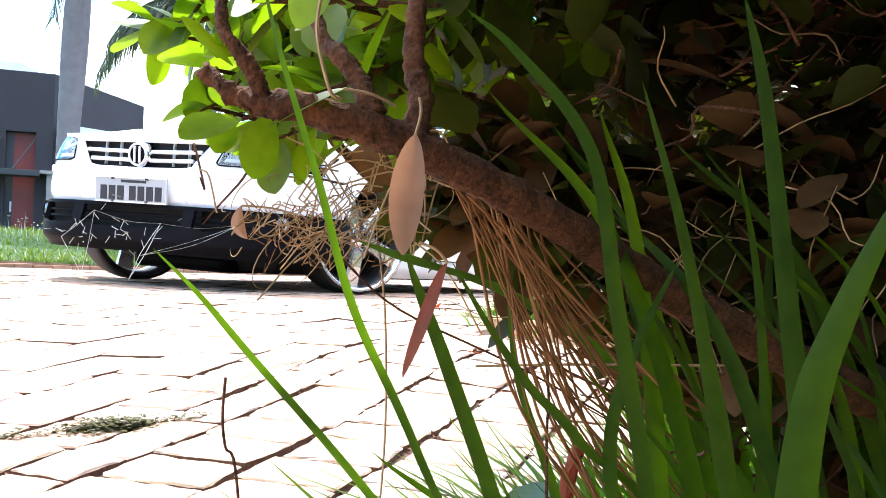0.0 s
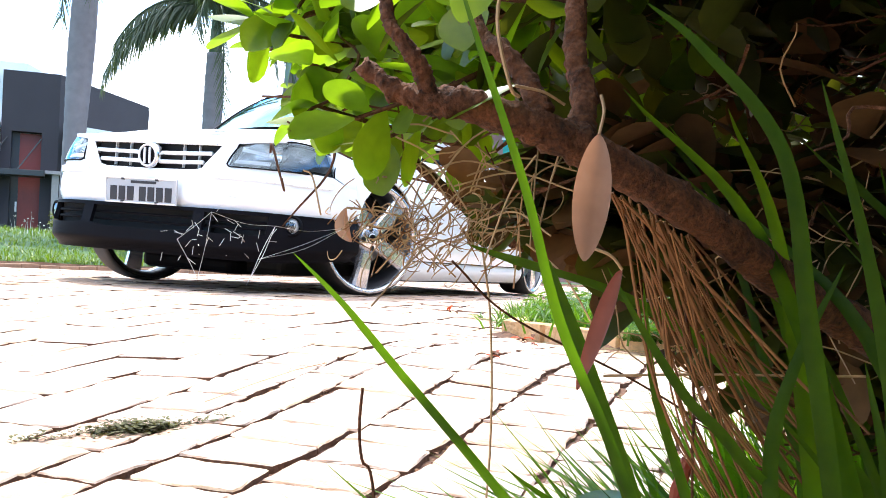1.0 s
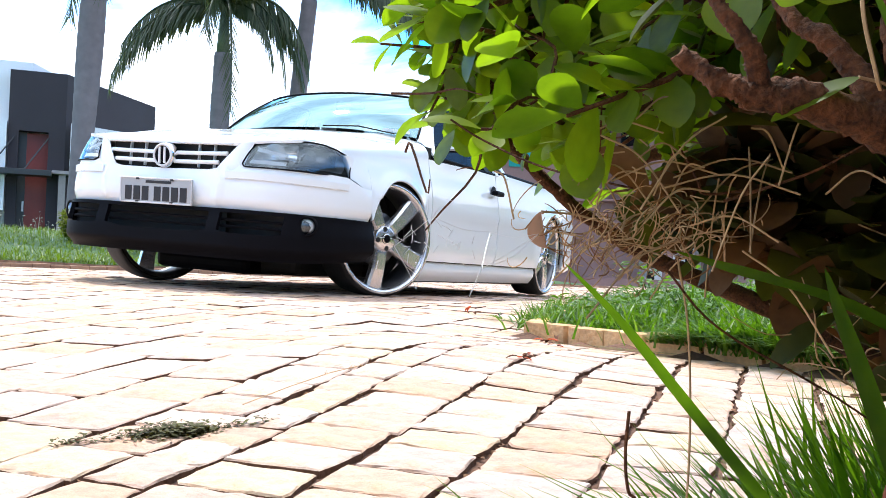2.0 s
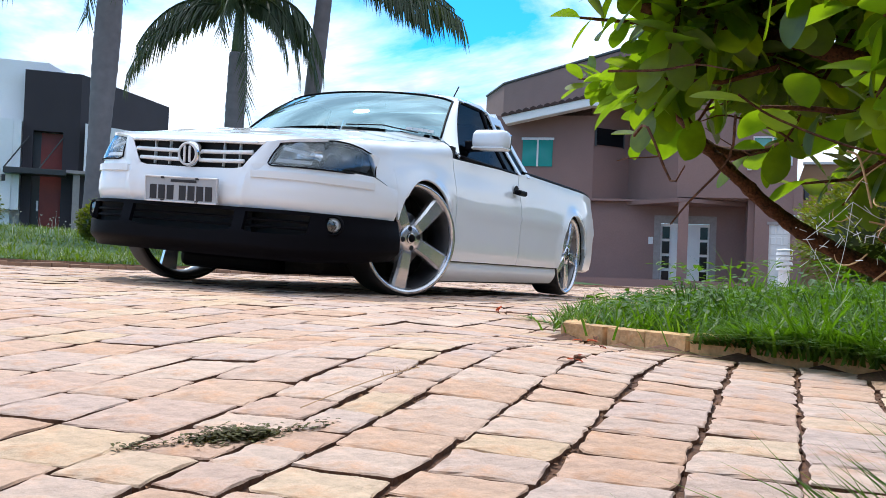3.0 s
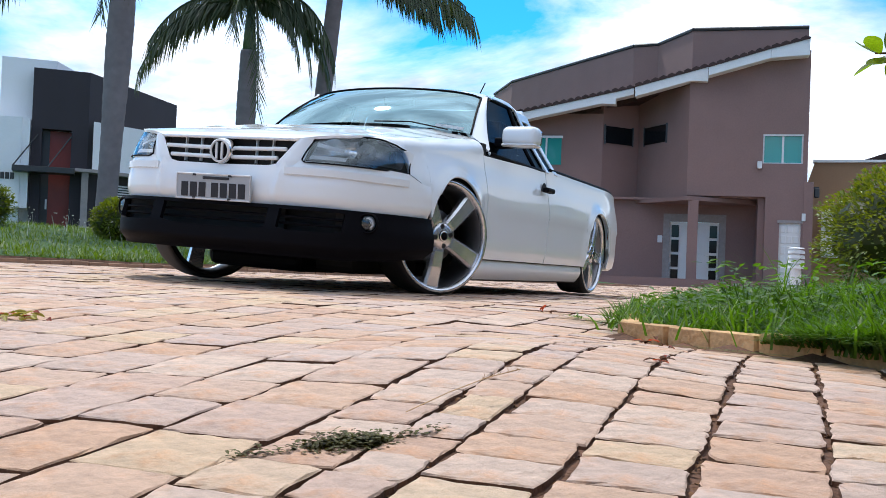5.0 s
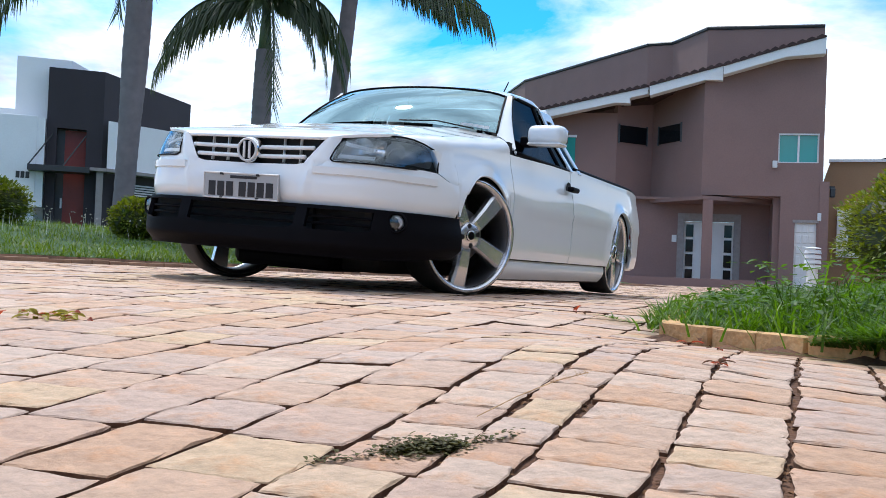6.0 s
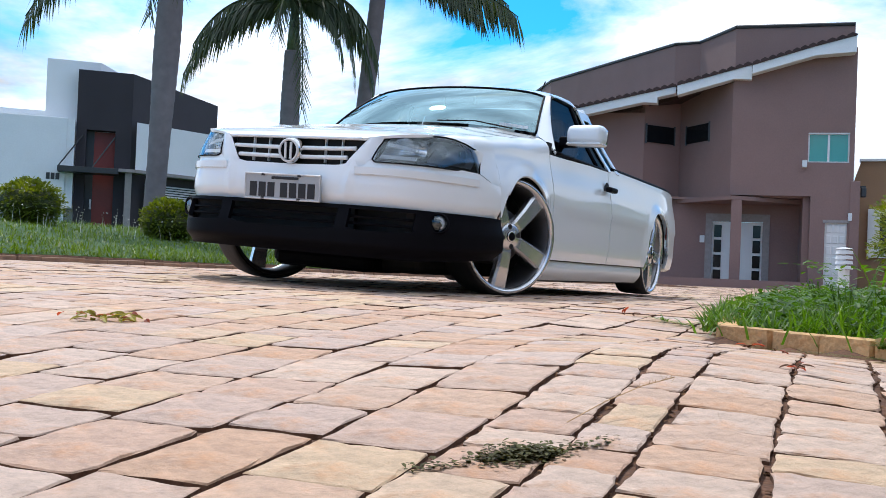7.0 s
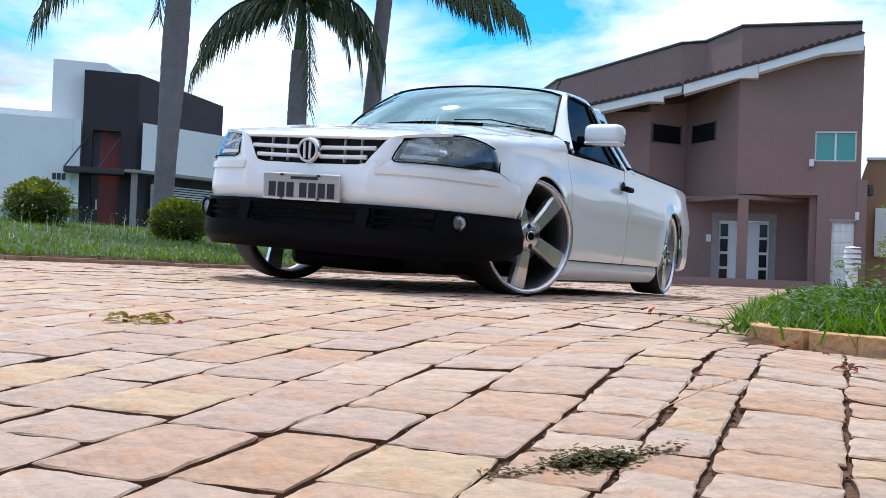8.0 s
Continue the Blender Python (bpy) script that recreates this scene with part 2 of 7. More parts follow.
M_STRAW = mat("dry_stem", (0.48, 0.31, 0.16), 0.8, var=0.5, scale=40, fine=300, island=0.6)
M_BARK = mat("reddish_bark", (0.050, 0.017, 0.007), 0.95, var=0.85, scale=220, fine=1100, bump=0.002, bumpscale=900, tint=(0.21, 0.078, 0.030))
M_WEB = mat("spider_silk", (0.8, 0.8, 0.82), 0.4, var=0.05)
M_PALMBARK = mat("palm_bark", (0.19, 0.165, 0.172), 0.9, var=0.22, scale=1.6, fine=9, bump=0.006, bumpscale=12)
M_PALMGREEN = mat("palm_crownshaft", (0.10, 0.14, 0.06), 0.6, var=0.3, scale=4, fine=40)
M_FROND = leafy("palm_frond", (0.030, 0.055, 0.022), var=0.4, trans=0.25, rough=0.4, tint=(0.07, 0.10, 0.05))
M_BUSH = leafy("clipped_bush_leaf", (0.075, 0.125, 0.012), var=0.45, trans=0.3, tint=(0.18, 0.225, 0.02))
M_BROWN = mat("brown_render", (0.262, 0.164, 0.148), 0.9, var=0.10, scale=1.2, fine=25, bump=0.004, bumpscale=60)
M_TAN = mat("tan_render", (0.36, 0.21, 0.12), 0.9, var=0.1, scale=1.2, fine=25, bump=0.004, bumpscale=60)
M_WHITE = mat("white_render", (0.80, 0.81, 0.83), 0.85, var=0.06, scale=1.0, fine=25, bump=0.002, bumpscale=60)
M_CHAR = mat("charcoal_render", (0.036, 0.030, 0.036), 0.85, var=0.15, scale=1.0, fine=25, bump=0.002, bumpscale=60)
M_REDDOOR = mat("red_door_paint", (0.20, 0.02, 0.012), 0.45, var=0.2, scale=2, fine=30)
M_TILE = mat("dark_roof_tile", (0.055, 0.030, 0.027), 0.85, var=0.35, scale=3, fine=30, island=0.6)
M_GREENGLASS = mat("green_glass", (0.03, 0.30, 0.27), 0.08, var=0.06, scale=0.6, coat=0.6)
M_BLACKGLASS = mat("black_glass", (0.010, 0.010, 0.012), 0.08, var=0.1, spec=0.25)
M_DOORW = mat("white_door_paint", (0.78, 0.76, 0.74), 0.5, var=0.06, scale=2, fine=40)
M_FRAMEG = mat("grey_granite", (0.30, 0.27, 0.26), 0.7, var=0.2, scale=10, fine=90)
M_METALW = mat("white_metal", (0.72, 0.73, 0.74), 0.45, var=0.06)
M_GREYWALL = mat("grey_wall_render", (0.42, 0.42, 0.41), 0.9, var=0.1, scale=1.0, fine=25, bump=0.003, bumpscale=60)
M_DARKWALL = mat("dark_wall_render", (0.05, 0.052, 0.05), 0.9, var=0.15, scale=1.0, fine=25, bump=0.003, bumpscale=60)
M_METALD = mat("dark_metal", (0.03, 0.03, 0.033), 0.45, var=0.15)


# ---- helpers for meshes ----
def part(name, bm, material, parent=None, label="", smooth=False, kind=""):
    """Links a bmesh as one mesh object under a thing or a part."""
    me = bpy.data.meshes.new(name)
    bmesh.ops.recalc_face_normals(bm, faces=bm.faces[:])
    bm.to_mesh(me)
    bm.free()
    if smooth:
        me.polygons.foreach_set("use_smooth", [True] * len(me.polygons))
    ob = new(name, me)
    for m in material if isinstance(material, (list, tuple)) else (material,):
        me.materials.append(m)
    if parent:
        ob.parent = parent
    return tagged(ob, label, kind=kind)


def raw(name, verts, faces, material, parent=None, label="", smooth=False, kind=""):
    me = bpy.data.meshes.new(name)
    me.from_pydata([tuple(v) for v in verts], [], faces)
    if smooth:
        me.polygons.foreach_set("use_smooth", [True] * len(me.polygons))
    me.materials.append(material)
    ob = new(name, me)
    if parent:
        ob.parent = parent
    return tagged(ob, label, kind=kind)


def thing(name, label, category, m=None, group="", kind=""):
    ob = new(name)
    ob.empty_display_size = 0.1
    if m is not None:
        ob.matrix_basis = m
    return tagged(ob, label, category, group, kind)


def box(x0, y0, z0, x1, y1, z1, bevel=0.0, seg=2, bm=None):
    own = bm is None
    bm = bmesh.new() if own else bm
    made = bmesh.ops.create_cube(bm, size=1.0, matrix=Matrix.LocRotScale(((x0 + x1) / 2, (y0 + y1) / 2, (z0 + z1) / 2), None, (abs(x1 - x0), abs(y1 - y0), abs(z1 - z0))))
    if bevel:
        bmesh.ops.bevel(bm, geom=list({e for v in made["verts"] for e in v.link_edges}), offset=bevel, segments=seg, affect="EDGES", profile=0.5)
    return bm


def prism(outline, axis, a, b, bevel=0.0, bm=None):
    """A closed outline in the plane across the axis, pushed from a to b."""
    bm = bmesh.new() if bm is None else bm
    def at(p, s):
        return {"x": (s, p[0], p[1]), "y": (p[0], s, p[1]), "z": (p[0], p[1], s)}[axis]
    va = [bm.verts.new(at(p, a)) for p in outline]
    vb = [bm.verts.new(at(p, b)) for p in outline]
    n = len(outline)
    fs = [bm.faces.new(va), bm.faces.new(vb[::-1])]
    fs += [bm.faces.new((va[i], vb[i], vb[(i + 1) % n], va[(i + 1) % n])) for i in range(n)]
    bmesh.ops.recalc_face_normals(bm, faces=fs)
    if bevel:
        bmesh.ops.bevel(bm, geom=list({e for f in fs for e in f.edges}), offset=bevel, segments=2, affect="EDGES", profile=0.5)
    return bm


def tube(points, radius, sides=8, bm=None, cap=True):
    """A round bar along points; radius is one number or one for each point."""
    bm = bmesh.new() if bm is None else bm
    pts = [Vector(p) for p in points]
    rs = radius if isinstance(radius, (list, tuple)) else [radius] * len(pts)
    rings = []
    side = None
    for i, p in enumerate(pts):
        d = (pts[min(i + 1, len(pts) - 1)] - pts[max(i - 1, 0)]).normalized()
        if side is None:
            side = d.orthogonal().normalized()
        side = (side - d * side.dot(d)).normalized()
        up = d.cross(side)
        rings.append([bm.verts.new(p + (side * math.cos(k * math.tau / sides) + up * math.sin(k * math.tau / sides)) * rs[i]) for k in range(sides)])
    for a, b in zip(rings, rings[1:]):
        for k in range(sides):
            bm.faces.new((a[k], a[(k + 1) % sides], b[(k + 1) % sides], b[k]))
    if cap:
        bm.faces.new(rings[0][::-1])
        bm.faces.new(rings[-1])
    return bm


def lathe(profile, axis, sides=48, closed=False, bm=None, centre=(0, 0, 0)):
    """Turns (radius, along) pairs about an axis."""
    bm = bmesh.new() if bm is None else bm
    c = Vector(centre)
    rings = []
    for r, s in profile:
        ring = []
        for k in range(sides):
            a = k * math.tau / sides
            u, v = r * math.cos(a), r * math.sin(a)
            ring.append(bm.verts.new(c + Vector({"x": (s, u, v), "y": (u, s, v), "z": (u, v, s)}[axis])))
        rings.append(ring)
    pairs = list(zip(rings, rings[1:])) + ([(rings[-1], rings[0])] if closed else [])
    for a, b in pairs:
        for k in range(sides):
            bm.faces.new((a[k], a[(k + 1) % sides], b[(k + 1) % sides], b[k]))
    return bm


def smoothstep(a, b, x):
    t = min(1.0, max(0.0, (x - a) / (b - a)))
    return t * t * (3 - 2 * t)


# ---- the lie of the land ----
KERB_W = -3.3  # far kerb of the street


def verge_edge(y):
    """x of the near verge's edge along the street, beyond its corner."""
    return 2.02 - 0.10 * (min(y, 9.0) + 1.5) + 0.16 * max(0.0, y - 9.0)


def ground_z(x, y):
    """Height of the paved ground."""
    xx, yy = min(max(x, -1.2), 3.0), min(max(y, -5.0), 22.0)
    z = 0.0898 - 0.016 * xx - 0.0144 * yy - 0.00905 * min(yy, 0) ** 2
    z += 0.034 * math.exp(-((x - 2.15) / 0.38) ** 2 - ((y + 2.55) / 0.42) ** 2)
    z -= 0.032 * math.exp(-((x - 2.3) / 0.6) ** 2 - ((y + 1.5) / 0.48) ** 2)
    z -= 0.016 * smoothstep(-1.7, -0.7, y) * smoothstep(-1.9, 0.3, x)
    return z


def lawn_z(x, y):
    """Height of the lawn over the far kerb, which climbs away from the street."""
    d = max(0.0, KERB_W - x)
    return ground_z(KERB_W, y) + 0.05 + 0.085 * min(d, 6.0) + 0.012 * max(0.0, d - 6)


def verge_front(x):
    """y of the verge's kerb beside the apron."""
    return -1.60 - 0.6 * (x - 2.04)


def on_verge(x, y):
    return x > verge_edge(y) and y > verge_front(x)


def verge_z(x, y):
    d = min(x - verge_edge(y), (y - verge_front(x)) * 0.86)
    return ground_z(x, y) + 0.038 + 0.05 * smoothstep(0.0, 1.2, d)


def bed_edge(x):
    """y over which the planted bed with the shrub ends and the apron begins."""
    return -3.52 + 0.62 * (x - 2.95)


def on_bed(x, y):
    return x > 2.86 and y < bed_edge(x) and not (x < 3.4 and y < -4.08)


def on_lawn(x, y):
    """The lawn runs beside the street up to the side street before the brown house."""
    return x < KERB_W and (y < 18.0 or x < -11.0)


def land_z(x, y):
    if on_lawn(x, y):
        return lawn_z(x, y)
    if on_verge(x, y):
        return verge_z(x, y) - 0.012
    return ground_z(x, y) - 0.008


# ---- ground: one sheet to the horizon ----
def axis_steps(fine_a, fine_b, step, far):
    out = list(np.arange(fine_a, fine_b, step))
    s, p = step, fine_b
    while p < far:
        out.append(p)
        s *= 1.35
        p += s
    s, p = step, fine_a
    while p > -far:
        s *= 1.35
        p -= s
        out.append(p)
    return sorted(out + [far, -far])


_xs = axis_steps(-4.2, 4.4, 0.1, 2500)
_xs = sorted([x for x in _xs if abs(x - KERB_W) > 0.06] + [KERB_W - 0.004, KERB_W + 0.004])
_ys = axis_steps(-5.0, 4.0, 0.1, 2500)
_v, _f, _mi = [], [], []
for y in _ys:
    for x in _xs:
        z = land_z(x, y) + (0.012 * noise.noise((x * 1.3, y * 1.3, 0)) if (on_lawn(x, y) or on_verge(x, y)) else 0.0012 * noise.noise((x * 9, y * 9, 0)))
        _v.append((x, y, z))
_w2 = len(_xs)
for j in range(len(_ys) - 1):
    for i in range(_w2 - 1):
        cx, cy = (_xs[i] + _xs[i + 1]) / 2, (_ys[j] + _ys[j + 1]) / 2
        _f.append((j * _w2 + i, j * _w2 + i + 1, (j + 1) * _w2 + i + 1, (j + 1) * _w2 + i))
        _turf = all(on_verge(px - 0.02, py - 0.02) for px in _xs[i:i + 2] for py in _ys[j:j + 2])
        # the soil behind the viewer is unseen, added dark to cut bounced light
        _mi.append(1 if on_lawn(cx, cy) or _turf else (2 if on_bed(cx, cy) or cx > 5 or cy < -4.75 else 0))
ground = raw("ground", _v, _f, M_SAND, kind="structure", smooth=True)
ground.data.materials.append(M_LAWN)
ground.data.materials.append(M_SOIL)
ground.data.polygons.foreach_set("material_index", _mi)
tagged(ground, "sand-jointed street, sloping lawns and soil beds", "ground")


# ---- houses ----
def wall_run(name, pts, z0, z1, material, parent, thick=0.2, label=""):
    """A run of wall along plan points, with thickness."""
    bm = bmesh.new()
    for (ax, ay), (bx, by) in zip(pts, pts[1:]):
        d = Vector((bx - ax, by - ay, 0)).normalized()
        nrm = Vector((-d.y, d.x, 0)) * thick
        q = [Vector((ax, ay, 0)), Vector((bx, by, 0)), Vector((bx, by, 0)) + nrm, Vector((ax, ay, 0)) + nrm]
        prism([(p.x, p.y) for p in q], "z", z0, z1, bm=bm)
    return part(name, bm, material, parent, label)


# plain unseen walls, added behind the viewer to close the street and shape light
for _a, _b in (((-9.0, -8.4), (5.6, -8.4)), ((5.6, -8.4), (5.6, 24.0))):
    _far = _a[0] < 0
    _wl = wall_run("unseen_wall_south" if _far else "unseen_wall_east", [_a, _b], -0.6, 2.5, M_GREYWALL if _far else M_DARKWALL, None, -0.2)
    tagged(_wl, "unseen plain grey wall added to bounce light onto the car" if _far else "unseen plain dark wall added to darken reflections and block sky light", "wall", kind="structure")


def slab(parent, name, x0, y0, z0, x1, y1, z1, material, label="", bevel=0.01):
    return part(name, box(x0, y0, z0, x1, y1, z1, bevel, 1), material, parent, label)


def brown_house():
    """Two-storey house seen across the street; u to the right, v back, from the entrance."""
    h = thing("house", "brown rendered two-storey house with white-edged tile roof", "house", pose(-4.05, 28.6, -0.2, 0, 0, 11.3))
    H = 8.4
    # ground floor: entrance wall with the door opening, and the right block
    du0, du1, dt = -0.72, 1.28, 2.38
    v0 = 0.3
    part("wall", prism([(-6.5, 0), (du0, 0), (du0, dt), (du1, dt), (du1, 0), (2.4, 0), (2.4, 2.9), (-6.5, 2.9)], "y", v0, v0 + 0.25), M_BROWN, h, "brown entrance wall")
    # right block with door and window openings
    def pierced(name, u0, u1, z0, z1, v, holes, thick=0.25):
        bm = bmesh.new()
        us = sorted({u0, u1, *[q for hh in holes for q in hh[:2]]})
        zs = sorted({z0, z1, *[q for hh in holes for q in hh[2:]]})
        for a, b in zip(us, us[1:]):
            for c, d in zip(zs, zs[1:]):
                if not any(hh[0] <= (a + b) / 2 <= hh[1] and hh[2] <= (c + d) / 2 <= hh[3] for hh in holes):
                    box(a, v, c, b, v + thick, d, bm=bm)
        bmesh.ops.remove_doubles(bm, verts=bm.verts[:], dist=0.001)
        inner = [f for f in bm.faces if sum(1 for g in bm.faces if g is not f and (g.calc_center_median() - f.calc_center_median()).length < 0.001)]
        bmesh.ops.delete(bm, geom=inner, context="FACES")
        return part(name, bm, M_BROWN, h)
    win = (2.28, 3.48, 3.95, 4.87)
    gate = (2.84, 3.48, 0.0, 2.12)
    pierced("wall", 0.0, 3.62, 2.9, 6.5, -1.45, [win])
    part("wall", prism([(0.0, 6.5), (3.62, 6.5), (3.62, 7.5), (0.0, 6.7)], "y", -1.45, -1.2), M_BROWN, h)
    pierced("wall", 2.4, 3.62, 0.0, 2.9, -1.45, [gate])
    wall_run("wall", [(2.4, 0.55), (2.4, -1.2)], 0, 2.9, M_BROWN, h, -0.2)
    wall_run("wall", [(3.62, -1.2), (3.62, 9.5)], 0, 7.4, M_BROWN, h, 0.22)
    part("soffit", box(0.0, -1.2, 2.86, 3.4, 0.3, 2.98), M_BROWN, h)
    # upper storey, folded wall with two slit windows
    wall_run("wall", [(-7.0, 0.0), (-2.85, 0.0)], 2.9, 5.75, M_BROWN, h, 0.22)
    wall_run("wall", [(-2.85, 0.0), (-1.72, 1.1)], 2.9, 6.2, M_BROWN, h, 0.22)
    wall_run("wall", [(-1.72, 1.1), (0.0, -1.45)], 2.9, 6.45, M_BROWN, h, 0.22)
    part("soffit", box(-7.0, 0.0, 2.84, 0.05, 1.4, 2.92), M_BROWN, h)
    part("soffit", prism([(-0.98, -0.003), (0.0, -1.44), (0.05, -0.003)], "z", 2.85, 2.915), M_BROWN, h)
    for (ax, ay), (bx, by) in (((-2.78, 0.02), (-1.9, 0.88)), ((-1.5, 0.74), (-0.72, -0.38))):
        d = Vector((bx - ax, by - ay, 0)).normalized()
        nrm = Vector((d.y, -d.x, 0))
        w = part("window", prism([(p.x, p.y) for p in (Vector((ax, ay, 0)) + nrm * 0.03, Vector((bx, by, 0)) + nrm * 0.03, Vector((bx, by, 0)) - nrm * 0.03, Vector((ax, ay, 0)) - nrm * 0.03)], "z", 4.76, 5.34), M_BLACKGLASS, h, "narrow black slit window")
        for q in ((ax, ay), (bx, by)):
            part("frame", box(q[0] - 0.03, q[1] - 0.05, 4.72, q[0] + 0.03, q[1] + 0.03, 5.38), M_METALD, w)
    # left flank
    wall_run("wall", [(-9.9, 7.0), (-7.0, 0.0)], 0, 5.3, M_BROWN, h, 0.22)
    # tall parapet behind the tile roof
    run = [(-8.96, 11.0), (-7.58, 8.0), (-2.01, 1.6), (-1.15, 1.4), (0.03, -0.6), (3.62, -0.6)]
    for a, b in zip(run, run[1:]):
        wall_run("parapet", [a, b], 5.2, H, M_BROWN, h, 0.2, "tall brown parapet")
    cap = bmesh.new()
    pts = [(-8.96, 11.0), (-7.58, 8.0), (-2.01, 1.6), (-1.15, 1.4), (0.03, -0.6), (3.62, -0.6)]
    for a, b in zip(pts, pts[1:]):
        tube([(a[0], a[1], H + 0.02), (b[0], b[1], H + 0.02)], 0.06, 6, cap)
    part("coping", cap, M_METALD, h, "thin dark coping")
    # rake: white fascia in stepped lengths with boxed ends, roof tiles over it
    def rake(outline, v, deep=0.5):
        """The first two points of the outline are the upper edge."""
        part("fascia", prism(outline, "y", v, v + deep), M_WHITE, h, "white roof fascia")
        (u0, z0), (u1, z1) = outline[:2]
        n = int(math.hypot(u1 - u0, z1 - z0) / 0.24)
        for i in range(n):
            a, b = i / n, (i + 1) / n
            p, q = (u0 + (u1 - u0) * a, z0 + (z1 - z0) * a), (u0 + (u1 - u0) * b, z0 + (z1 - z0) * b)
            part("tile", prism([(p[0], p[1] + 0.01), (q[0], q[1] + 0.01), (q[0] + 0.02, q[1] + 0.04), ((p[0] + q[0]) / 2, (p[1] + q[1]) / 2 + 0.13), (p[0], p[1] + 0.09)], "y", v - 0.05, v + 1.2), M_TILE, h)
    rake([(-5.9, 5.55), (-1.80, 6.44), (-1.80, 6.22), (-2.38, 6.09), (-2.38, 5.91), (-2.86, 5.93), (-5.76, 5.31)], -1.0)
    rake([(-1.72, 6.34), (0.54, 6.96), (0.54, 6.70), (0.545, 6.50), (0.02, 6.53), (-1.71, 6.04)], -1.7)
    rake([(0.55, 6.88), (2.39, 7.43), (2.40, 7.15), (0.55, 6.62)], -2.05)
    rake([(2.395, 7.43), (3.52, 7.72), (3.52, 7.23), (2.405, 7.15)], -2.04)
    part("roof_deck", prism([(-5.8, 5.54), (-1.76, 6.41), (-1.76, 6.33), (-5.8, 5.46)], "y", -0.9, 0.3), M_TILE, h)
    part("roof_deck", prism([(-1.75, 6.30), (3.5, 7.68), (3.5, 7.60), (-1.75, 6.22)], "y", -1.6, 0.3), M_TILE, h)
    part("roof", prism([(-6.8, 5.2), (3.6, 7.75), (3.6, 7.5), (-6.8, 5.0)], "y", 0.1, 1.2), M_TILE, h)
    # green window
    w = part("window", box(win[0], -1.36, win[2], win[1], -1.33, win[3]), M_GREENGLASS, h, "green-tinted two-pane window")
    part("frame", box(win[0], -1.44, win[3] - 0.05, win[1], -1.32, win[3] + 0.04), M_METALW, w)
    part("frame", box(win[0], -1.42, win[2] - 0.03, win[1], -1.32, win[2] + 0.03), M_METALW, w)
    part("mullion", box((win[0] + win[1]) / 2 - 0.03, -1.4, win[2], (win[0] + win[1]) / 2 + 0.03, -1.31, win[3]), M_METALW, w)
    for u in (win[0] + 0.02, win[1] - 0.02):
        part("frame", box(u - 0.025, -1.4, win[2], u + 0.025, -1.31, win[3]), M_METALW, w)
    slab(h, "floodlight", 2.12, -1.6, 3.78, 2.26, -1.45, 4.0, M_METALW, "small white floodlight")
    # panelled side door
    d = part("door", box(gate[0], -1.38, 0.02, gate[1], -1.33, gate[3]), M_DOORW, h, "white panelled metal door")
    part("frame", box(gate[0] - 0.06, -1.48, gate[3] - 0.03, gate[1] + 0.06, -1.3, gate[3] + 0.06), M_FRAMEG, d)
    for r in range(6):
        for c in range(3):
            u, z = gate[0] + 0.05 + c * 0.195, 0.14 + r * 0.33
            part("panel", box(u, -1.40, z, u + 0.15, -1.37, z + 0.24, 0.012, 1), M_DOORW, d)
    slab(h, "meter_box", 3.49, -1.53, 2.16, 3.6, -1.45, 2.4, M_METALW, "small white meter box")
    # double entrance door with glazed sides
    d = part("door", box(du0 + 0.2, v0 + 0.08, 0.02, du1 - 0.2, v0 + 0.14, dt - 0.25, 0.005, 1), M_DOORW, h, "white double door with black glazed strips")
    part("frame", prism([(du0 - 0.02, 0), (du0 - 0.02, dt + 0.02), (du1 + 0.02, dt + 0.02), (du1 + 0.02, 0), (du1 - 0.2, 0), (du1 - 0.2, dt - 0.24), (du0 + 0.2, dt - 0.24), (du0 + 0.2, 0)], "y", v0 - 0.04, v0 + 0.2), M_FRAMEG, d, "grey stone surround")
    for u in (du0 + 0.26, du1 - 0.50):
        for k in range(4):
            part("pane", box(u, v0 + 0.05, 0.12 + k * 0.5, u + 0.24, v0 + 0.09, 0.12 + k * 0.5 + 0.41), M_BLACKGLASS, d)
    part("handle", tube([(0.1, v0 + 0.0, 0.75), (0.1, v0 + 0.0, 1.45)], 0.025, 8), M_CHROME, d)
    part("gap", box(0.27, v0 + 0.06, 0.02, 0.29, v0 + 0.09, dt - 0.26), M_DARK, d)
    # porch canopy and its post
    part("canopy", prism([(-1.7, 0.3), (0.04, -1.95), (2.38, -0.2), (2.38, 0.3)], "z", 2.72, 2.846), M_BROWN, h, "thin brown porch canopy")
    part("post", box(0.06, -1.85, 0, 0.38, -1.5, 2.72, 0.01, 1), M_BROWN, h, "square brown porch post")
    slab(h, "switch_box", -0.92, 0.24, 1.42, -0.76, 0.3, 1.66, M_METALW, "small white intercom box")
    part("step", box(-6.5, -1.9, -0.1, 2.4, 0.3, 0.03), M_BROWN, h, "low brown porch plinth")
    # low front wall, left window
    part("low_wall", box(-7.0, -2.6, -0.35, 2.3, -2.35, 0.24), M_BROWN, h, "low brown garden wall")
    w = part("window", box(-5.3, -0.04, 3.98, -4.25, 0.01, 4.93), M_GREENGLASS, h, "green-tinted window")
    part("frame", box(-5.34, -0.08, 4.9, -4.21, 0.0, 4.98), M_METALW, w)
    part("mullion", box(-4.8, -0.07, 3.98, -4.74, 0.0, 4.93), M_METALW, w)
    return h


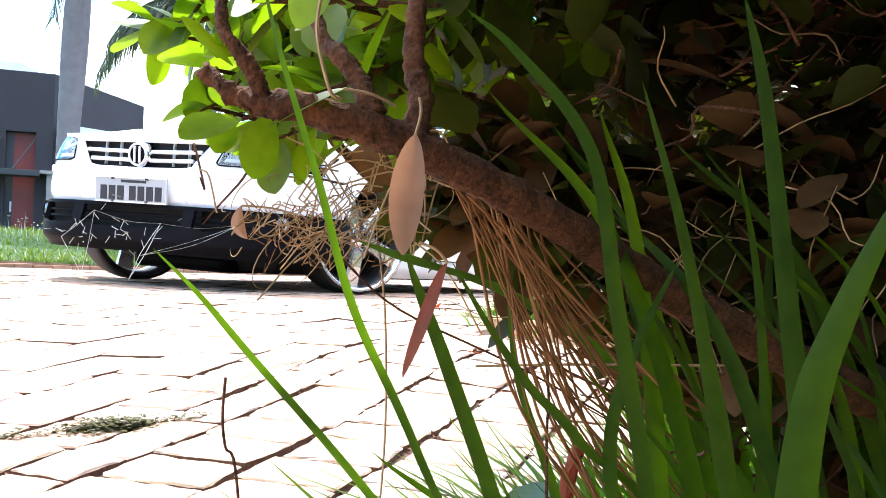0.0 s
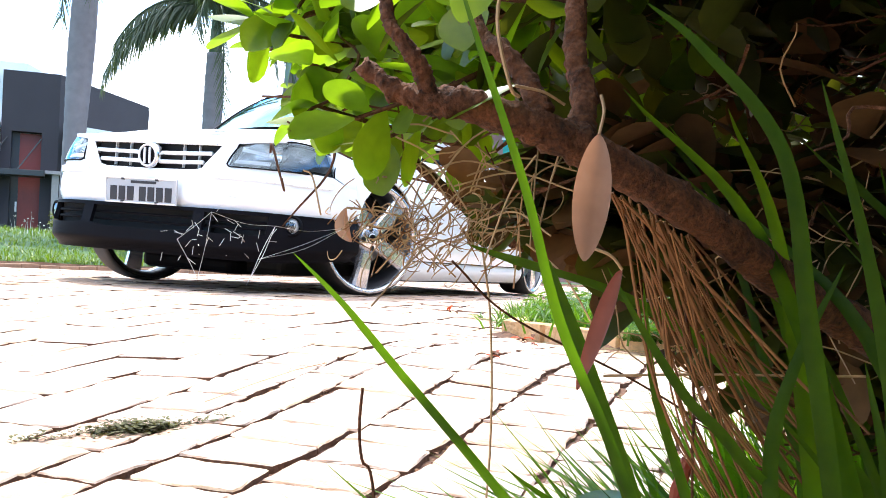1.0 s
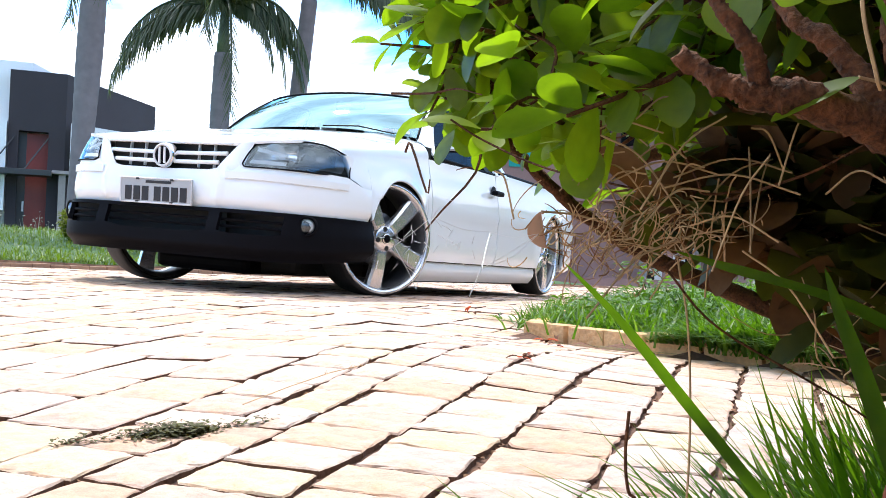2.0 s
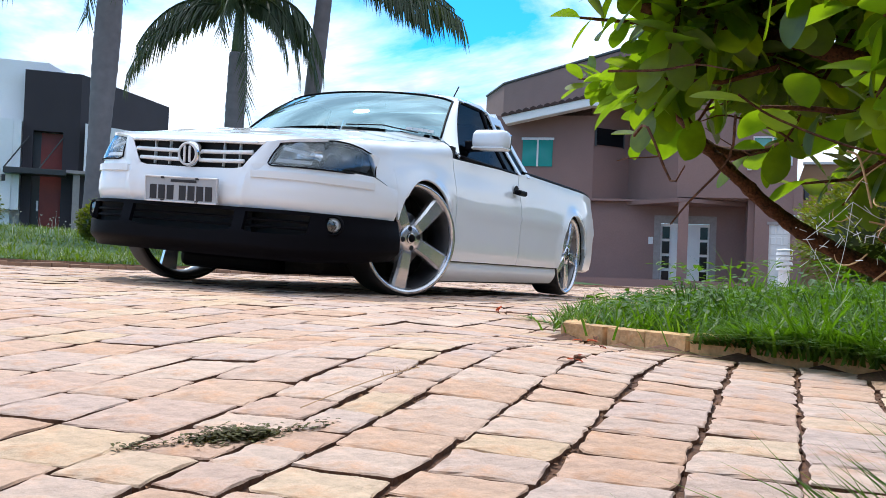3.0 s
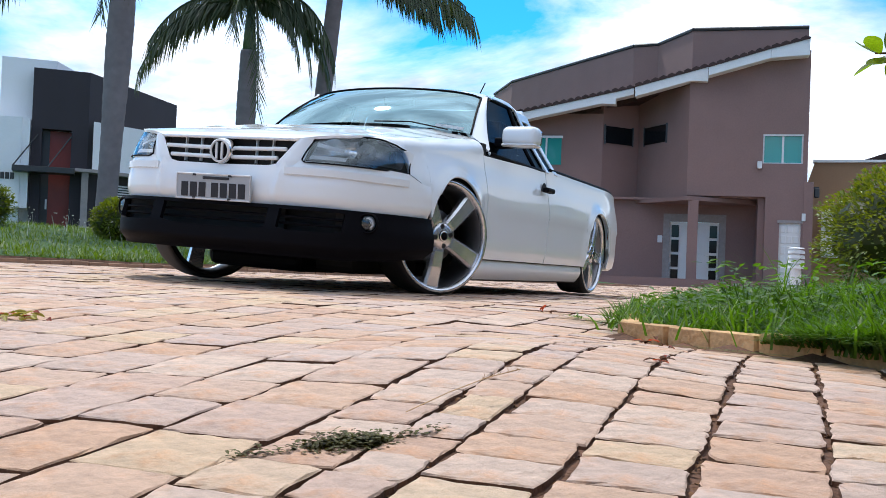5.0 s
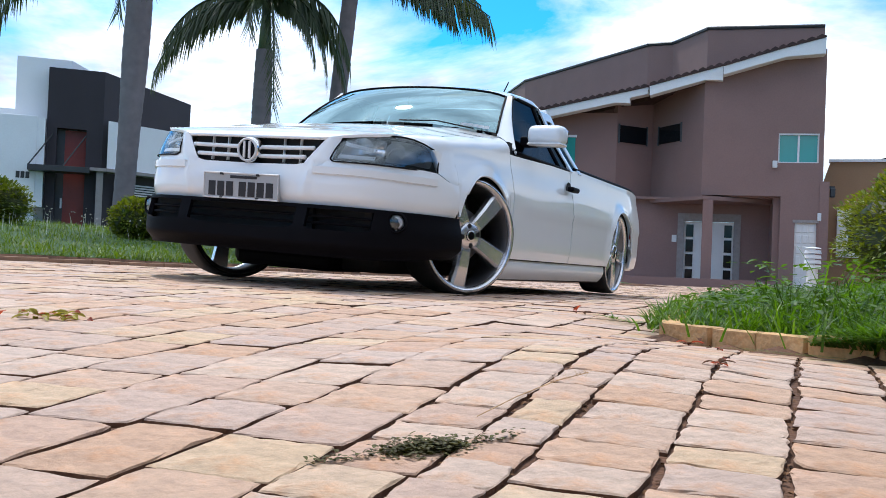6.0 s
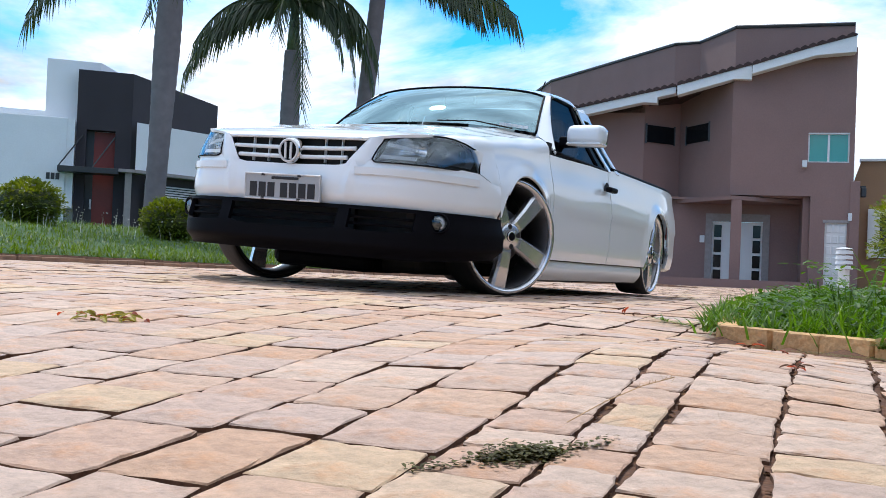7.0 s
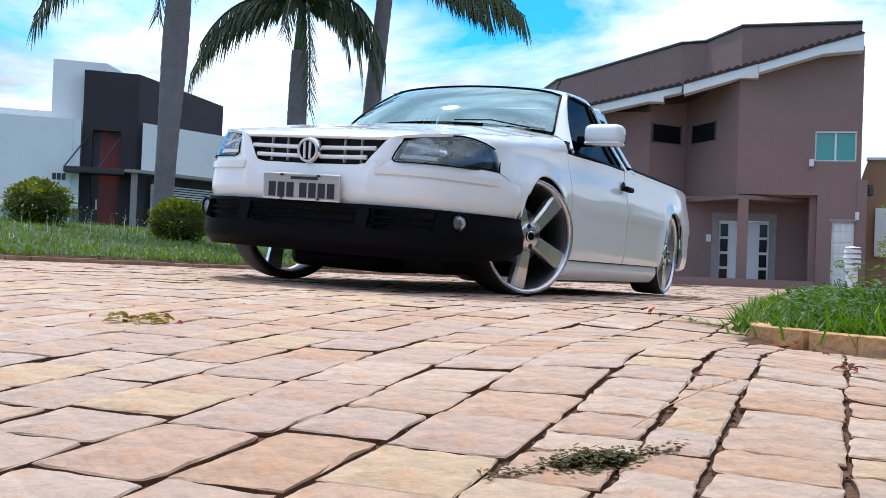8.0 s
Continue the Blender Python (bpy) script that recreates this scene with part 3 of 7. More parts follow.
def tan_house():
    """The neighbour's tan wall with shuttered window, and the pillar before it."""
    h = thing("house", "tan rendered single-storey house beside the brown one", "house", pose(-0.15, 29.43, -0.1, 0, 0, 4))
    part("wall", prism([(-0.3, 0), (6.0, 0), (6.0, 4.1), (0.0, 4.1), (-0.25, 3.3)], "y", 0.4, 0.65), M_TAN, h, "tan rendered wall")
    part("coping", box(-0.05, 0.3, 4.1, 6.1, 0.75, 4.18), M_WHITE, h)
    w = part("window", box(0.6, 0.3, 1.1, 2.0, 0.38, 2.45), M_BLACKGLASS, h, "window with white shutters")
    for u in (0.25, 2.0):
        part("shutter", box(u, 0.24, 1.0, u + 0.36, 0.36, 2.55, 0.01, 1), M_DOORW, w)
    part("frame", box(0.6, 0.26, 2.4, 2.0, 0.36, 2.55), M_DOORW, w)
    part("frame", box(0.6, 0.26, 1.0, 2.0, 0.36, 1.15), M_DOORW, w)
    part("roof", prism([(0.9, 4.1), (2.2, 4.55), (6.0, 4.1)], "y", 1.5, 6), M_TILE, h)
    p = thing("gate_pillar", "brown square pillar with a dark wall lantern", "pillar", pose(-0.18, 28.0, -0.15, 0, 0, 8))
    part("shaft", box(-0.14, -0.14, 0, 0.14, 0.14, 3.33, 0.01, 1), M_BROWN, p)
    l = part("lantern", box(0.16, -0.1, 2.85, 0.32, 0.1, 3.15, 0.03, 1), M_METALD, p, "dark lantern")
    part("arm", box(0.14, -0.03, 3.13, 0.3, 0.03, 3.2), M_METALD, l)


def modern_house():
    """White and charcoal house over the lawn; u to the right, v back, from the charcoal block's corner."""
    h = thing("house", "white and charcoal cubic house over the sloping lawn", "house", pose(-24.1, 19.3, 0.55, 0, 0, 45.5))
    # charcoal tower with door recess
    def wall_with_recess():
        bm = bmesh.new()
        for a, b, c, d in ((0, 0.33, 0, 5.76), (1.27, 1.8, 0, 5.76), (0.33, 1.27, 3.72, 5.76)):
            box(a, 0, c, b, 0.5, d, bm=bm)
        return bm
    part("wall", wall_with_recess(), M_CHAR, h, "charcoal rendered tower")
    wall_run("wall", [(1.8, 0.0), (5.14, 5.9)], 0, 5.76, M_CHAR, h, 0.3)
    wall_run("wall", [(0, 6.0), (0, 0.5)], 0, 5.76, M_CHAR, h, 0.3)
    part("roof", prism([(0.05, 0.1), (1.75, 0.1), (5.0, 5.8), (0.05, 5.8)], "z", 5.6, 5.75), M_CHAR, h)
    d = part("door", box(0.58, 0.42, 0.0, 1.27, 0.48, 3.7), M_REDDOOR, h, "tall red door")
    part("side_panel", box(0.33, 0.4, 0.0, 0.58, 0.46, 3.72), M_METALD, d)
    part("handle", box(0.5, 0.34, 1.0, 0.56, 0.4, 1.35), M_METALW, d)
    c = part("canopy", box(-0.49, -1.0, 2.17, 1.43, -0.02, 2.36, 0.01, 1), M_METALD, h, "dark flat entrance canopy")
    for u in (-0.45, 0.6):
        part("tie_rod", tube([(u, -0.95, 2.36), (u + 0.66, -0.02, 3.5)], 0.026, 6), M_METALD, c)
    # white blocks
    part("wall", box(-6.5, -0.35, 0.98, -0.27, 0.1, 4.02, 0.01, 1), M_WHITE, h, "white projecting front block")
    part("wall", box(-0.27, -0.3, 0.98, -0.03, 0.4, 4.0), M_WHITE, h)
    part("wall", box(-6.4, 0.05, 0, -0.3, 0.3, 0.95), M_WHITE, h)
    part("wall", prism([(-1.05, 0.52), (0.7, 0.52), (1.52, 3.0), (-1.05, 3.0)], "z", 0, 6.13), M_WHITE, h, "white upper block")
    part("wall", box(-6.5, 1.6, 0, -1.05, 2.0, 4.45), M_WHITE, h)
    sgn = part("house_number", box(-0.87, -0.372, 1.92, -0.75, -0.35, 2.14), M_METALD, h, "dark sign bars")
    for u in (-0.72, -0.57):
        part("bar", box(u, -0.372, 1.92, u + 0.12, -0.35, 2.14), M_METALD, sgn)
    # garage wing
    part("wall", prism([(1.97, -0.3), (9.0, 5.0), (9.0, 5.4), (1.97, 0.0)], "z", 2.42, 4.05), M_WHITE, h, "white garage lintel block")
    part("cornice", prism([(1.43, -0.5), (2.0, -0.45), (9.0, 4.85), (9.0, 5.4), (1.43, -0.02)], "z", 2.3, 2.41), M_FRAMEG, h)
    part("post", box(1.65, -0.35, 0, 1.87, -0.1, 2.3), M_FRAMEG, h, "grey porch post")
    g = part("garage_door", prism([(2.3, 0.5), (9.0, 5.6), (9.0, 5.7), (2.3, 0.6)], "z", -0.3, 2.3), M_METALD, h, "white louvred garage door")
    for i in range(26):
        z = -0.26 + i * 0.088
        part("slat", prism([(2.32, 0.42), (8.9, 5.43), (8.9, 5.47), (2.32, 0.46)], "z", z, z + 0.05), M_METALW, g)
    return h


brown_house()
tan_house()
modern_house()


# ---- royal palms ----
def frond(rng, parent, root, az, rise, length, droop, n=84):
    """A feather leaf: a bent midrib with hanging leaflets."""
    out = Vector((math.cos(az), math.sin(az), 0))
    side = Vector((-out.y, out.x, 0))
    rib = []
    for i in range(15):
        s = i / 14
        r = length * (s - 0.22 * droop * s ** 2.4)
        rib.append(Vector(root) + out * r * math.cos(rise * (1 - s)) + Vector((0, 0, length * (math.sin(rise) * s - droop * s ** 2.1))))
    bm = tube(rib, [0.035 * (1 - i / 15) + 0.006 for i in range(15)], 5)
    for i in range(n):
        s = 0.12 + 0.88 * i / n
        k = s * 14
        a = rib[int(k)].lerp(rib[min(14, int(k) + 1)], k - int(k))
        t = (rib[min(14, int(k) + 1)] - rib[int(k)]).normalized()
        ll = length * 0.30 * (0.45 + 0.55 * math.sin(min(1, s * 1.15) * math.pi * 0.86)) * rng.uniform(0.85, 1.1)
        for sg in (-1, 1):
            d = (side * sg * rng.uniform(0.15, 0.55) + t * rng.uniform(0.2, 0.5) + Vector((0, 0, rng.uniform(-1.4, -0.5)))).normalized()
            w = t * 0.021
            mid = a + d * ll * 0.55 + Vector((0, 0, -0.02 * ll))
            tip = a + d * ll + Vector((0, 0, -0.12 * ll))
            q = [bm.verts.new(p) for p in (a - w * 0.6, a + w * 0.6, mid + w, mid - w, tip)]
            bm.faces.new(q[:4])
            bm.faces.new((q[3], q[2], q[4]))
    return part("frond", bm, M_FROND, parent)


def palm(x, y, height, r0, lean, seed, fronds, label, swell=0.1):
    rng = random.Random(seed)
    z = lawn_z(x, y) - 0.05
    p = thing("palm_tree", label, "palm tree", pose(x, y, z), "royal palms on the lawn")
    pts, rs = [], []
    n = 40
    for i in range(n + 1):
        s = i / n
        pts.append((lean[0] * s, lean[1] * s, height * s))
        bulge = 1 + swell * math.exp(-((s - 0.68) / 0.28) ** 2)
        rs.append(r0 * bulge * (1.0 + (0.022 if i % 2 else -0.012)) * (1 + 0.25 * math.exp(-s * 22)))
    part("trunk", tube(pts, rs, 20), M_PALMBARK, p, "grey ringed palm trunk", smooth=True)
    top = Vector(pts[-1])
    part("crownshaft", tube([top, top + Vector((lean[0] * 0.06, 0, 0.35)), top + Vector((lean[0] * 0.1, 0, 1.0))], [r0 * 0.86, r0 * 0.72, r0 * 0.42], 14), M_PALMGREEN, p, "green crownshaft", smooth=True)
    for az, rise, length, droop in fronds:
        frond(rng, p, top + Vector((0, 0, 0.9)), radians(az), radians(rise), length, droop)
    return p


def crown(rng, n, length, extra=()):
    """Young upright fronds all round, then the older ones that spread and droop."""
    return [(360 * i / n + rng.uniform(-12, 12), rng.uniform(58, 80), length * rng.uniform(0.85, 1.05), rng.uniform(0.35, 0.6)) for i in range(n)] + list(extra)


_rng = random.Random(4)
palm(-7.95, 6.55, 4.35, 0.145, (0.22, 0.0), 1, crown(_rng, 7, 2.0, [(210, -28, 2.35, 0.42), (206, -12, 2.3, 0.5), (299, -39, 1.48, 0.92), (318, -31, 1.5, 0.74), (20, -10, 1.9, 0.6), (60, 20, 2.0, 0.7)]), "tall royal palm with a smooth grey trunk", 0.30)
palm(-8.75, 10.8, 3.7, 0.15, (0.05, 0.0), 2, crown(_rng, 7, 2.0, [(215, 10, 2.45, 0.78), (208, 22, 2.3, 0.75), (41, 31, 2.15, 1.19), (23, 43, 1.8, 1.45), (8, 21, 1.45, 1.16), (30, 40, 2.2, 1.15), (315, 13, 1.97, 1.35), (297, 18, 2.0, 0.77)]), "royal palm with drooping dark fronds", 0.22)
palm(-8.35, 12.4, 5.2, 0.155, (0.38, 0.2), 3, crown(_rng, 7, 2.2, [(15, -13, 3.05, 0.22), (8, -20, 2.4, 0.25), (25, 0, 2.9, 0.35), (200, 10, 2.2, 0.3)]), "leaning royal palm behind the car", 0.1)


# ---- the white pickup; x to its left side, y back from the front axle, z up ----
def lerp_table(table, v):
    """Piecewise-smooth value from (key, value) pairs."""
    if v <= table[0][0]:
        return table[0][1]
    for (a, p), (b, q) in zip(table, table[1:]):
        if v <= b:
            t = (v - a) / (b - a)
            t = t * t * (3 - 2 * t) * 0.5 + t * 0.5
            return p + (q - p) * t
    return table[-1][1]


def sheet(name, fn, us, vs, material, parent, label="", keep=None, thick=0.012, crease=False):
    """A shell through fn(u, v), with thickness; keep(u, v) leaves faces out."""
    bm = bmesh.new()
    vv = [[bm.verts.new(fn(u, v)) for v in vs] for u in us]
    for i in range(len(us) - 1):
        for j in range(len(vs) - 1):
            if keep is None or keep((us[i] + us[i + 1]) / 2, (vs[j] + vs[j + 1]) / 2):
                q = (vv[i][j], vv[i + 1][j], vv[i + 1][j + 1], vv[i][j + 1])
                if len({tuple(round(c, 5) for c in p.co) for p in q}) == 4:
                    bm.faces.new(q)
    bmesh.ops.delete(bm, geom=[v for v in bm.verts if not v.link_faces], context="VERTS")
    bmesh.ops.remove_doubles(bm, verts=bm.verts[:], dist=0.0002)
    ob = part(name, bm, material, parent, label, smooth=True)
    if thick:
        s = ob.modifiers.new("thickness", "SOLIDIFY")
        s.thickness, s.offset = thick, -1.0
        e = ob.modifiers.new("sharp_rim", "EDGE_SPLIT")
        e.split_angle = radians(40)
    return ob


def steps(a, b, n):
    return [a + (b - a) * i / n for i in range(n + 1)]


def nose_y(x):
    return -0.80 + 1.89 * abs(x) ** 5.67


def nose_pt(s):
    """Plan point of the nose; s from -1 to 1 runs from one front arch round to the other."""
    s = max(-1.0, min(1.0, s))
    a = abs(s)
    if a < 0.72:
        x = a / 0.72 * 0.66
        y = nose_y(x)
    else:
        t = (a - 0.72) / 0.28
        y = nose_y(0.66) + (-0.31 - nose_y(0.66)) * t
        x = 0.66 + 0.14 * (1 - (1 - t) ** 1.9)
    return (math.copysign(x, s), y)


def s_of(x):
    return x / 0.66 * 0.72


HOOD_MID = [(-0.80, 0.63), (-0.765, 0.652), (-0.73, 0.672), (-0.6, 0.71), (-0.3, 0.765), (0.0, 0.82), (0.2, 0.85), (0.36, 0.872), (0.46, 0.885)]
HOOD_EDGE_Z = [(-0.765, 0.652), (-0.74, 0.665), (-0.70, 0.678), (-0.617, 0.693), (-0.5, 0.708), (-0.3, 0.735), (0.0, 0.774), (0.25, 0.805), (0.46, 0.835)]
HOOD_EDGE_X = [(-0.765, 0.355), (-0.74, 0.41), (-0.70, 0.50), (-0.66, 0.565), (-0.617, 0.608), (-0.56, 0.622), (-0.3, 0.630), (0.0, 0.640), (0.46, 0.655)]
BELT = [(-0.5, 0.66), (0.0, 0.70), (0.36, 0.735), (1.3, 0.757), (1.5, 0.772), (2.8, 0.768), (3.0, 0.757), (3.05, 0.745)]
FRONT_AX, REAR_AX, AX_Z, WHEEL_R = 0.0, 2.45, 0.299, 0.283
ARCH_R = 0.292


def side_x(y, z):
    """Half width of the flank."""
    w = 0.802 - 0.05 * smoothstep(2.5, 3.4, y) ** 1.5
    if y < 0.25:
        w -= 0.020 * smoothstep(0.25, -0.5, y) + 0.05 * smoothstep(-0.3, -0.52, y)
    b = lerp_table(BELT, y)
    w -= 0.045 * smoothstep(0.50, b + 0.02, z) + 0.035 * smoothstep(0.30, 0.08, z)
    w += 0.007 * math.exp(-((z - 0.485) / 0.02) ** 2) * smoothstep(0.3, 0.6, y)
    for ax in (FRONT_AX, REAR_AX):
        d = math.hypot(y - ax, z - AX_Z) - ARCH_R
        w += 0.016 * math.exp(-(d / 0.035) ** 2)
    return w


def arch_floor(y, low):
    """Lowest z of the flank at y, over arches and sill."""
    for ax in (FRONT_AX, REAR_AX):
        d = abs(y - ax)
        if d < ARCH_R:
            return max(low, AX_Z + math.sqrt(ARCH_R ** 2 - d * d))
    return low


def build_car():
    c = thing("pickup_car", "lowered white two-door pickup car with big silver wheels", "car",
              Matrix(((0.99875, -0.01796, 0.04658, -0.0115), (0.01756, 0.99981, 0.00907, -0.0004), (-0.04674, -0.00824, 0.99887, 0.079), (0, 0, 0, 1))))

    # hood
    def hood(u, v):
        e = lerp_table(HOOD_EDGE_X, v)
        x = u * e
        zm, ze = lerp_table(HOOD_MID, v), lerp_table(HOOD_EDGE_Z, v)
        z = ze + (zm - ze) * (1 - abs(u) ** 2.4) + 0.008 * math.exp(-((abs(u) - 0.62) / 0.1) ** 2) * smoothstep(-0.7, -0.3, v)
        return (x, max(v, nose_y(x) + 0.028), z)
    sheet("hood", hood, steps(-1, 1, 32), steps(-0.765, 0.46, 36), M_PAINT, c)

    # flanks
    for sg in (1, -1):
        def flank(u, v):
            lo = arch_floor(u, 0.205)
            z = lo + (lerp_table(BELT, u) - lo) * v
            return (sg * side_x(u, z), u, z)
        # fender: flank plus the roll-over up to the hood
        def fender(u, v):
            if v <= 1:
                lo = arch_floor(u, 0.375 if u < 0 else 0.205)
                if u < -ARCH_R:
                    lo = 0.50 + 0.06 * smoothstep(-0.30, -0.46, u)
                z = lo + (lerp_table(BELT, u) - lo) * v
                return (sg * side_x(u, z), u, z)
            t = v - 1
            zb = lerp_table(BELT, u)
            x0, x1, z1 = side_x(u, zb), lerp_table(HOOD_EDGE_X, u) + 0.005, lerp_table(HOOD_EDGE_Z, u)
            a = t * math.pi / 2
            return (sg * (x1 + (x0 - x1) * math.cos(a) ** 0.9), u, zb + (z1 - zb) * math.sin(a) ** 0.9)
        sheet("fender", fender, sorted(set(steps(-0.43, 0.352, 26) + [-0.2925, -0.2915, -0.286, -0.27, 0.27, 0.286, 0.2915, 0.2925])), steps(0, 1, 14) + steps(1.1, 2, 10), M_PAINT, c)
        d = sheet("door", lambda u, v: flank(u, v), steps(0.36, 1.335, 26), steps(0, 1, 16), M_PAINT, c)
        hd = part("handle", box(sg * 0.795, 1.20, 0.625, sg * 0.835, 1.33, 0.655, 0.01, 2), M_BLACK, d, "black door handle")
        sheet("recess", lambda u, v: (sg * (side_x(1.26, 0.64) + 0.002 - 0.0 * u), 1.27 + 0.05 * v * math.cos(u), 0.64 + 0.045 * v * math.sin(u)), steps(0, math.tau, 20), [0.02, 1.0], M_DARK, d, thick=0)
        ysq = sorted(set(steps(1.345, 3.05, 44) + [REAR_AX - ARCH_R - 0.001, REAR_AX + ARCH_R + 0.001] + [REAR_AX + k * ARCH_R for k in (-0.998, -0.98, -0.93, 0.93, 0.98, 0.998)]))
        sheet("quarter_panel", lambda u, v: flank(u, v), ysq, steps(0, 1, 18), M_PAINT, c)
        # sill skirt
        sheet("sill", lambda u, v: (sg * (0.775 + 0.012 * math.sin(v * math.pi) - 0.03 * (1 - v) ** 2), u, 0.098 + 0.102 * v), steps(0.30, 2.16, 30), steps(0, 1, 6), M_PAINT, c)
        part("sill_strip", box(sg * 0.772, 0.32, 0.1995, sg * 0.783, 2.15, 0.2045), M_DARK, c)
        # arch lips and dark liners
        for ax in (FRONT_AX, REAR_AX):
            sheet("arch_liner", lambda u, v: (sg * (0.30 + 0.485 * v), ax + (ARCH_R - 0.004) * math.cos(u), AX_Z + (ARCH_R - 0.004) * math.sin(u)), steps(radians(-12), radians(192), 30), steps(0, 1, 3), M_DARK, c, thick=0)
            part("arch_lip", tube([(sg * (side_x(ax + ARCH_R * math.cos(a), AX_Z + ARCH_R * math.sin(a)) - 0.004), ax + (ARCH_R - 0.003) * math.cos(a), AX_Z + (ARCH_R - 0.003) * math.sin(a)) for a in steps(radians(2 if ax else -20), radians(178 if ax else 140), 30)], 0.007, 6), M_PAINT, c, smooth=True)
        # black rail on the bed side
        part("bed_rail", tube([(sg * (side_x(y, lerp_table(BELT, y)) - 0.02), y, lerp_table(BELT, y) + 0.008) for y in steps(1.47, 3.04, 20)], 0.014, 8), M_BLACK, c, "black bed rail", smooth=True)
        # rear lamp and bumper corner
        part("tail_lamp", box(sg * 0.66, 3.0, 0.42, sg * 0.735, 3.055, 0.68, 0.015, 2), M_RED, c, "red tail lamp")

    # nose: upper white bumper round the front
    def bumper_top(s):
        x = abs(nose_pt(s)[0])
        return lerp_table([(0.0, 0.528), (0.24, 0.531), (0.285, 0.540), (0.322, 0.557), (0.42, 0.557), (0.7, 0.555), (0.76, 0.55), (0.8, 0.51)], x)
    def bump(u, v):
        x, y = nose_pt(u)
        lo = 0.366
        z = lo + (bumper_top(u) - lo) * v
        out = 0.018 * smoothstep(0.36, 0.41, z) - 0.030 * smoothstep(0.44, 0.60, z) - 0.012
        rib = 0.012 * math.exp(-((abs(x) - (0.305 + 0.14 * (z - 0.40))) / 0.018) ** 2) * smoothstep(0.33, 0.40, z)
        k = 1 if abs(u) < 0.72 else 1 - (abs(u) - 0.72) / 0.28
        nx = math.copysign(1 - k, x)
        return (x + nx * (out + rib), y - (out + rib) * max(k, 0.15), z)
    sheet("front_bumper", bump, sorted(set(steps(-1, 1, 110))), steps(0, 1, 14), M_PAINT, c, "white front bumper")
    for sg in (1, -1):
        def strip(u, v):
            p = Vector(bump(u * sg, 0))
            q = Vector(nose_pt(u * sg) + (0,))
            x, y = nose_pt(u * sg)
            z = 0.497 + 0.030 * v - 0.006 * smoothstep(0.5, 0.95, abs(u))
            return (x + sg * 0.0055 * smoothstep(0.6, 0.9, abs(u)), y - 0.0085 * (1 - 0.8 * smoothstep(0.7, 0.95, abs(u))), z)
        sheet("bumper_strip", strip, steps(0.37, 0.86, 26), steps(0, 1, 3), M_PAINT, c, thick=0.014)
    # black lower bumper with intakes
    holes = [(-0.28, 0.28, 0.255, 0.352), (0.335, 0.60, 0.262, 0.348), (-0.60, -0.335, 0.262, 0.348)]
    def low_z(x, v):
        """Rows of the shell follow the lower edges of the intakes."""
        zb = 0.272
        for a, b, p, q in holes:
            if a <= x <= b:
                k = abs(x - (a + b) / 2) / ((b - a) / 2)
                zb = p + (0.272 - p) * k ** 5
        if v < 0.45:
            return 0.150 + (zb - 0.150) * v / 0.45
        return zb + (0.350 - zb) * (v - 0.45) / 0.49 if v < 0.94 else 0.350 + 0.014 * (v - 0.94) / 0.06
    def low(u, v):
        x, y = nose_pt(u)
        z = low_z(x, v)
        out = 0.012 + 0.022 * smoothstep(0.364, 0.25, z) - 0.05 * smoothstep(0.205, 0.15, z)
        k = 1 if abs(u) < 0.72 else 1 - (abs(u) - 0.72) / 0.28
        return (x + math.copysign(1 - k, x) * out, y - out * max(k, 0.15), z + 0.03 * smoothstep(0.6, 1.0, abs(u)) * (1 - v))
    def solid(u, v):
        x = nose_pt(u)[0]
        return not (0.45 < v < 0.94 and any(a < x < b for a, b, p, q in holes))
    lb = sheet("lower_bumper", low, sorted(set(steps(-1, 1, 120) + [s_of(q) for hh in holes for q in hh[:2]])), sorted(set(steps(0, 0.45, 12) + steps(0.45, 0.94, 10) + [1.0])), M_BLACK, c, "matt black lower bumper", keep=solid, thick=0.02)
    for a, b, p, q in holes:
        m = (a + b) / 2
        part("intake", box(a - 0.03, nose_y(max(abs(a), abs(b))) + 0.075, p - 0.02, b + 0.03, nose_y(m) + 0.26, q + 0.02), M_DARK, lb)
        for z in ((p * 2 + q) / 3, (p + q * 2) / 3):
            part("bar", tube([(x, nose_y(x) + 0.012, z) for x in steps(a - 0.01, b + 0.01, 10)], 0.0065, 6), M_BLACK, lb)
    for sg in (1, -1):
        f = part("fog_lamp", lathe([(0.0, -0.006), (0.024, -0.002), (0.034, 0.006), (0.036, 0.03)], "y", 24, centre=(0, 0, 0)), M_LENS, lb, "round clear fog lamp", smooth=True)
        f.matrix_basis = Matrix.Translation((sg * 0.674, -0.646, 0.318)) @ pose(0, 0, 0, 0, 0, sg * 24)
        r = part("reflector", lathe([(0.0, 0.026), (0.012, 0.020), (0.016, 0.024), (0.022, 0.014), (0.026, 0.018), (0.034, 0.008)], "y", 12), M_FACET, f, smooth=True)
        ring = part("bezel", lathe([(0.037, 0.03), (0.037, -0.001), (0.043, -0.001), (0.046, 0.03)], "y", 24), M_BLACK, f, smooth=True)
        part("tow_cover", box(sg * 0.30 - 0.03, -0.822, 0.195, sg * 0.30 + 0.03, -0.80, 0.2, 0.002, 1), M_BLACK, lb)
    # grille
    g = part("grille", box(-0.34, -0.735, 0.53, 0.34, -0.70, 0.655), M_DARK, c, "white slatted grille")
    for k, z in enumerate((0.560, 0.600)):
        for sg in (1, -1):
            w = 0.285 + 0.035 * k
            part("slat", tube([(sg * x, nose_y(x) + 0.018 + 0.01 * k, z + 0.004 * (x / 0.3) ** 2) for x in steps(0.05, w, 12)], 0.0095, 8), M_PAINT, g, smooth=True)
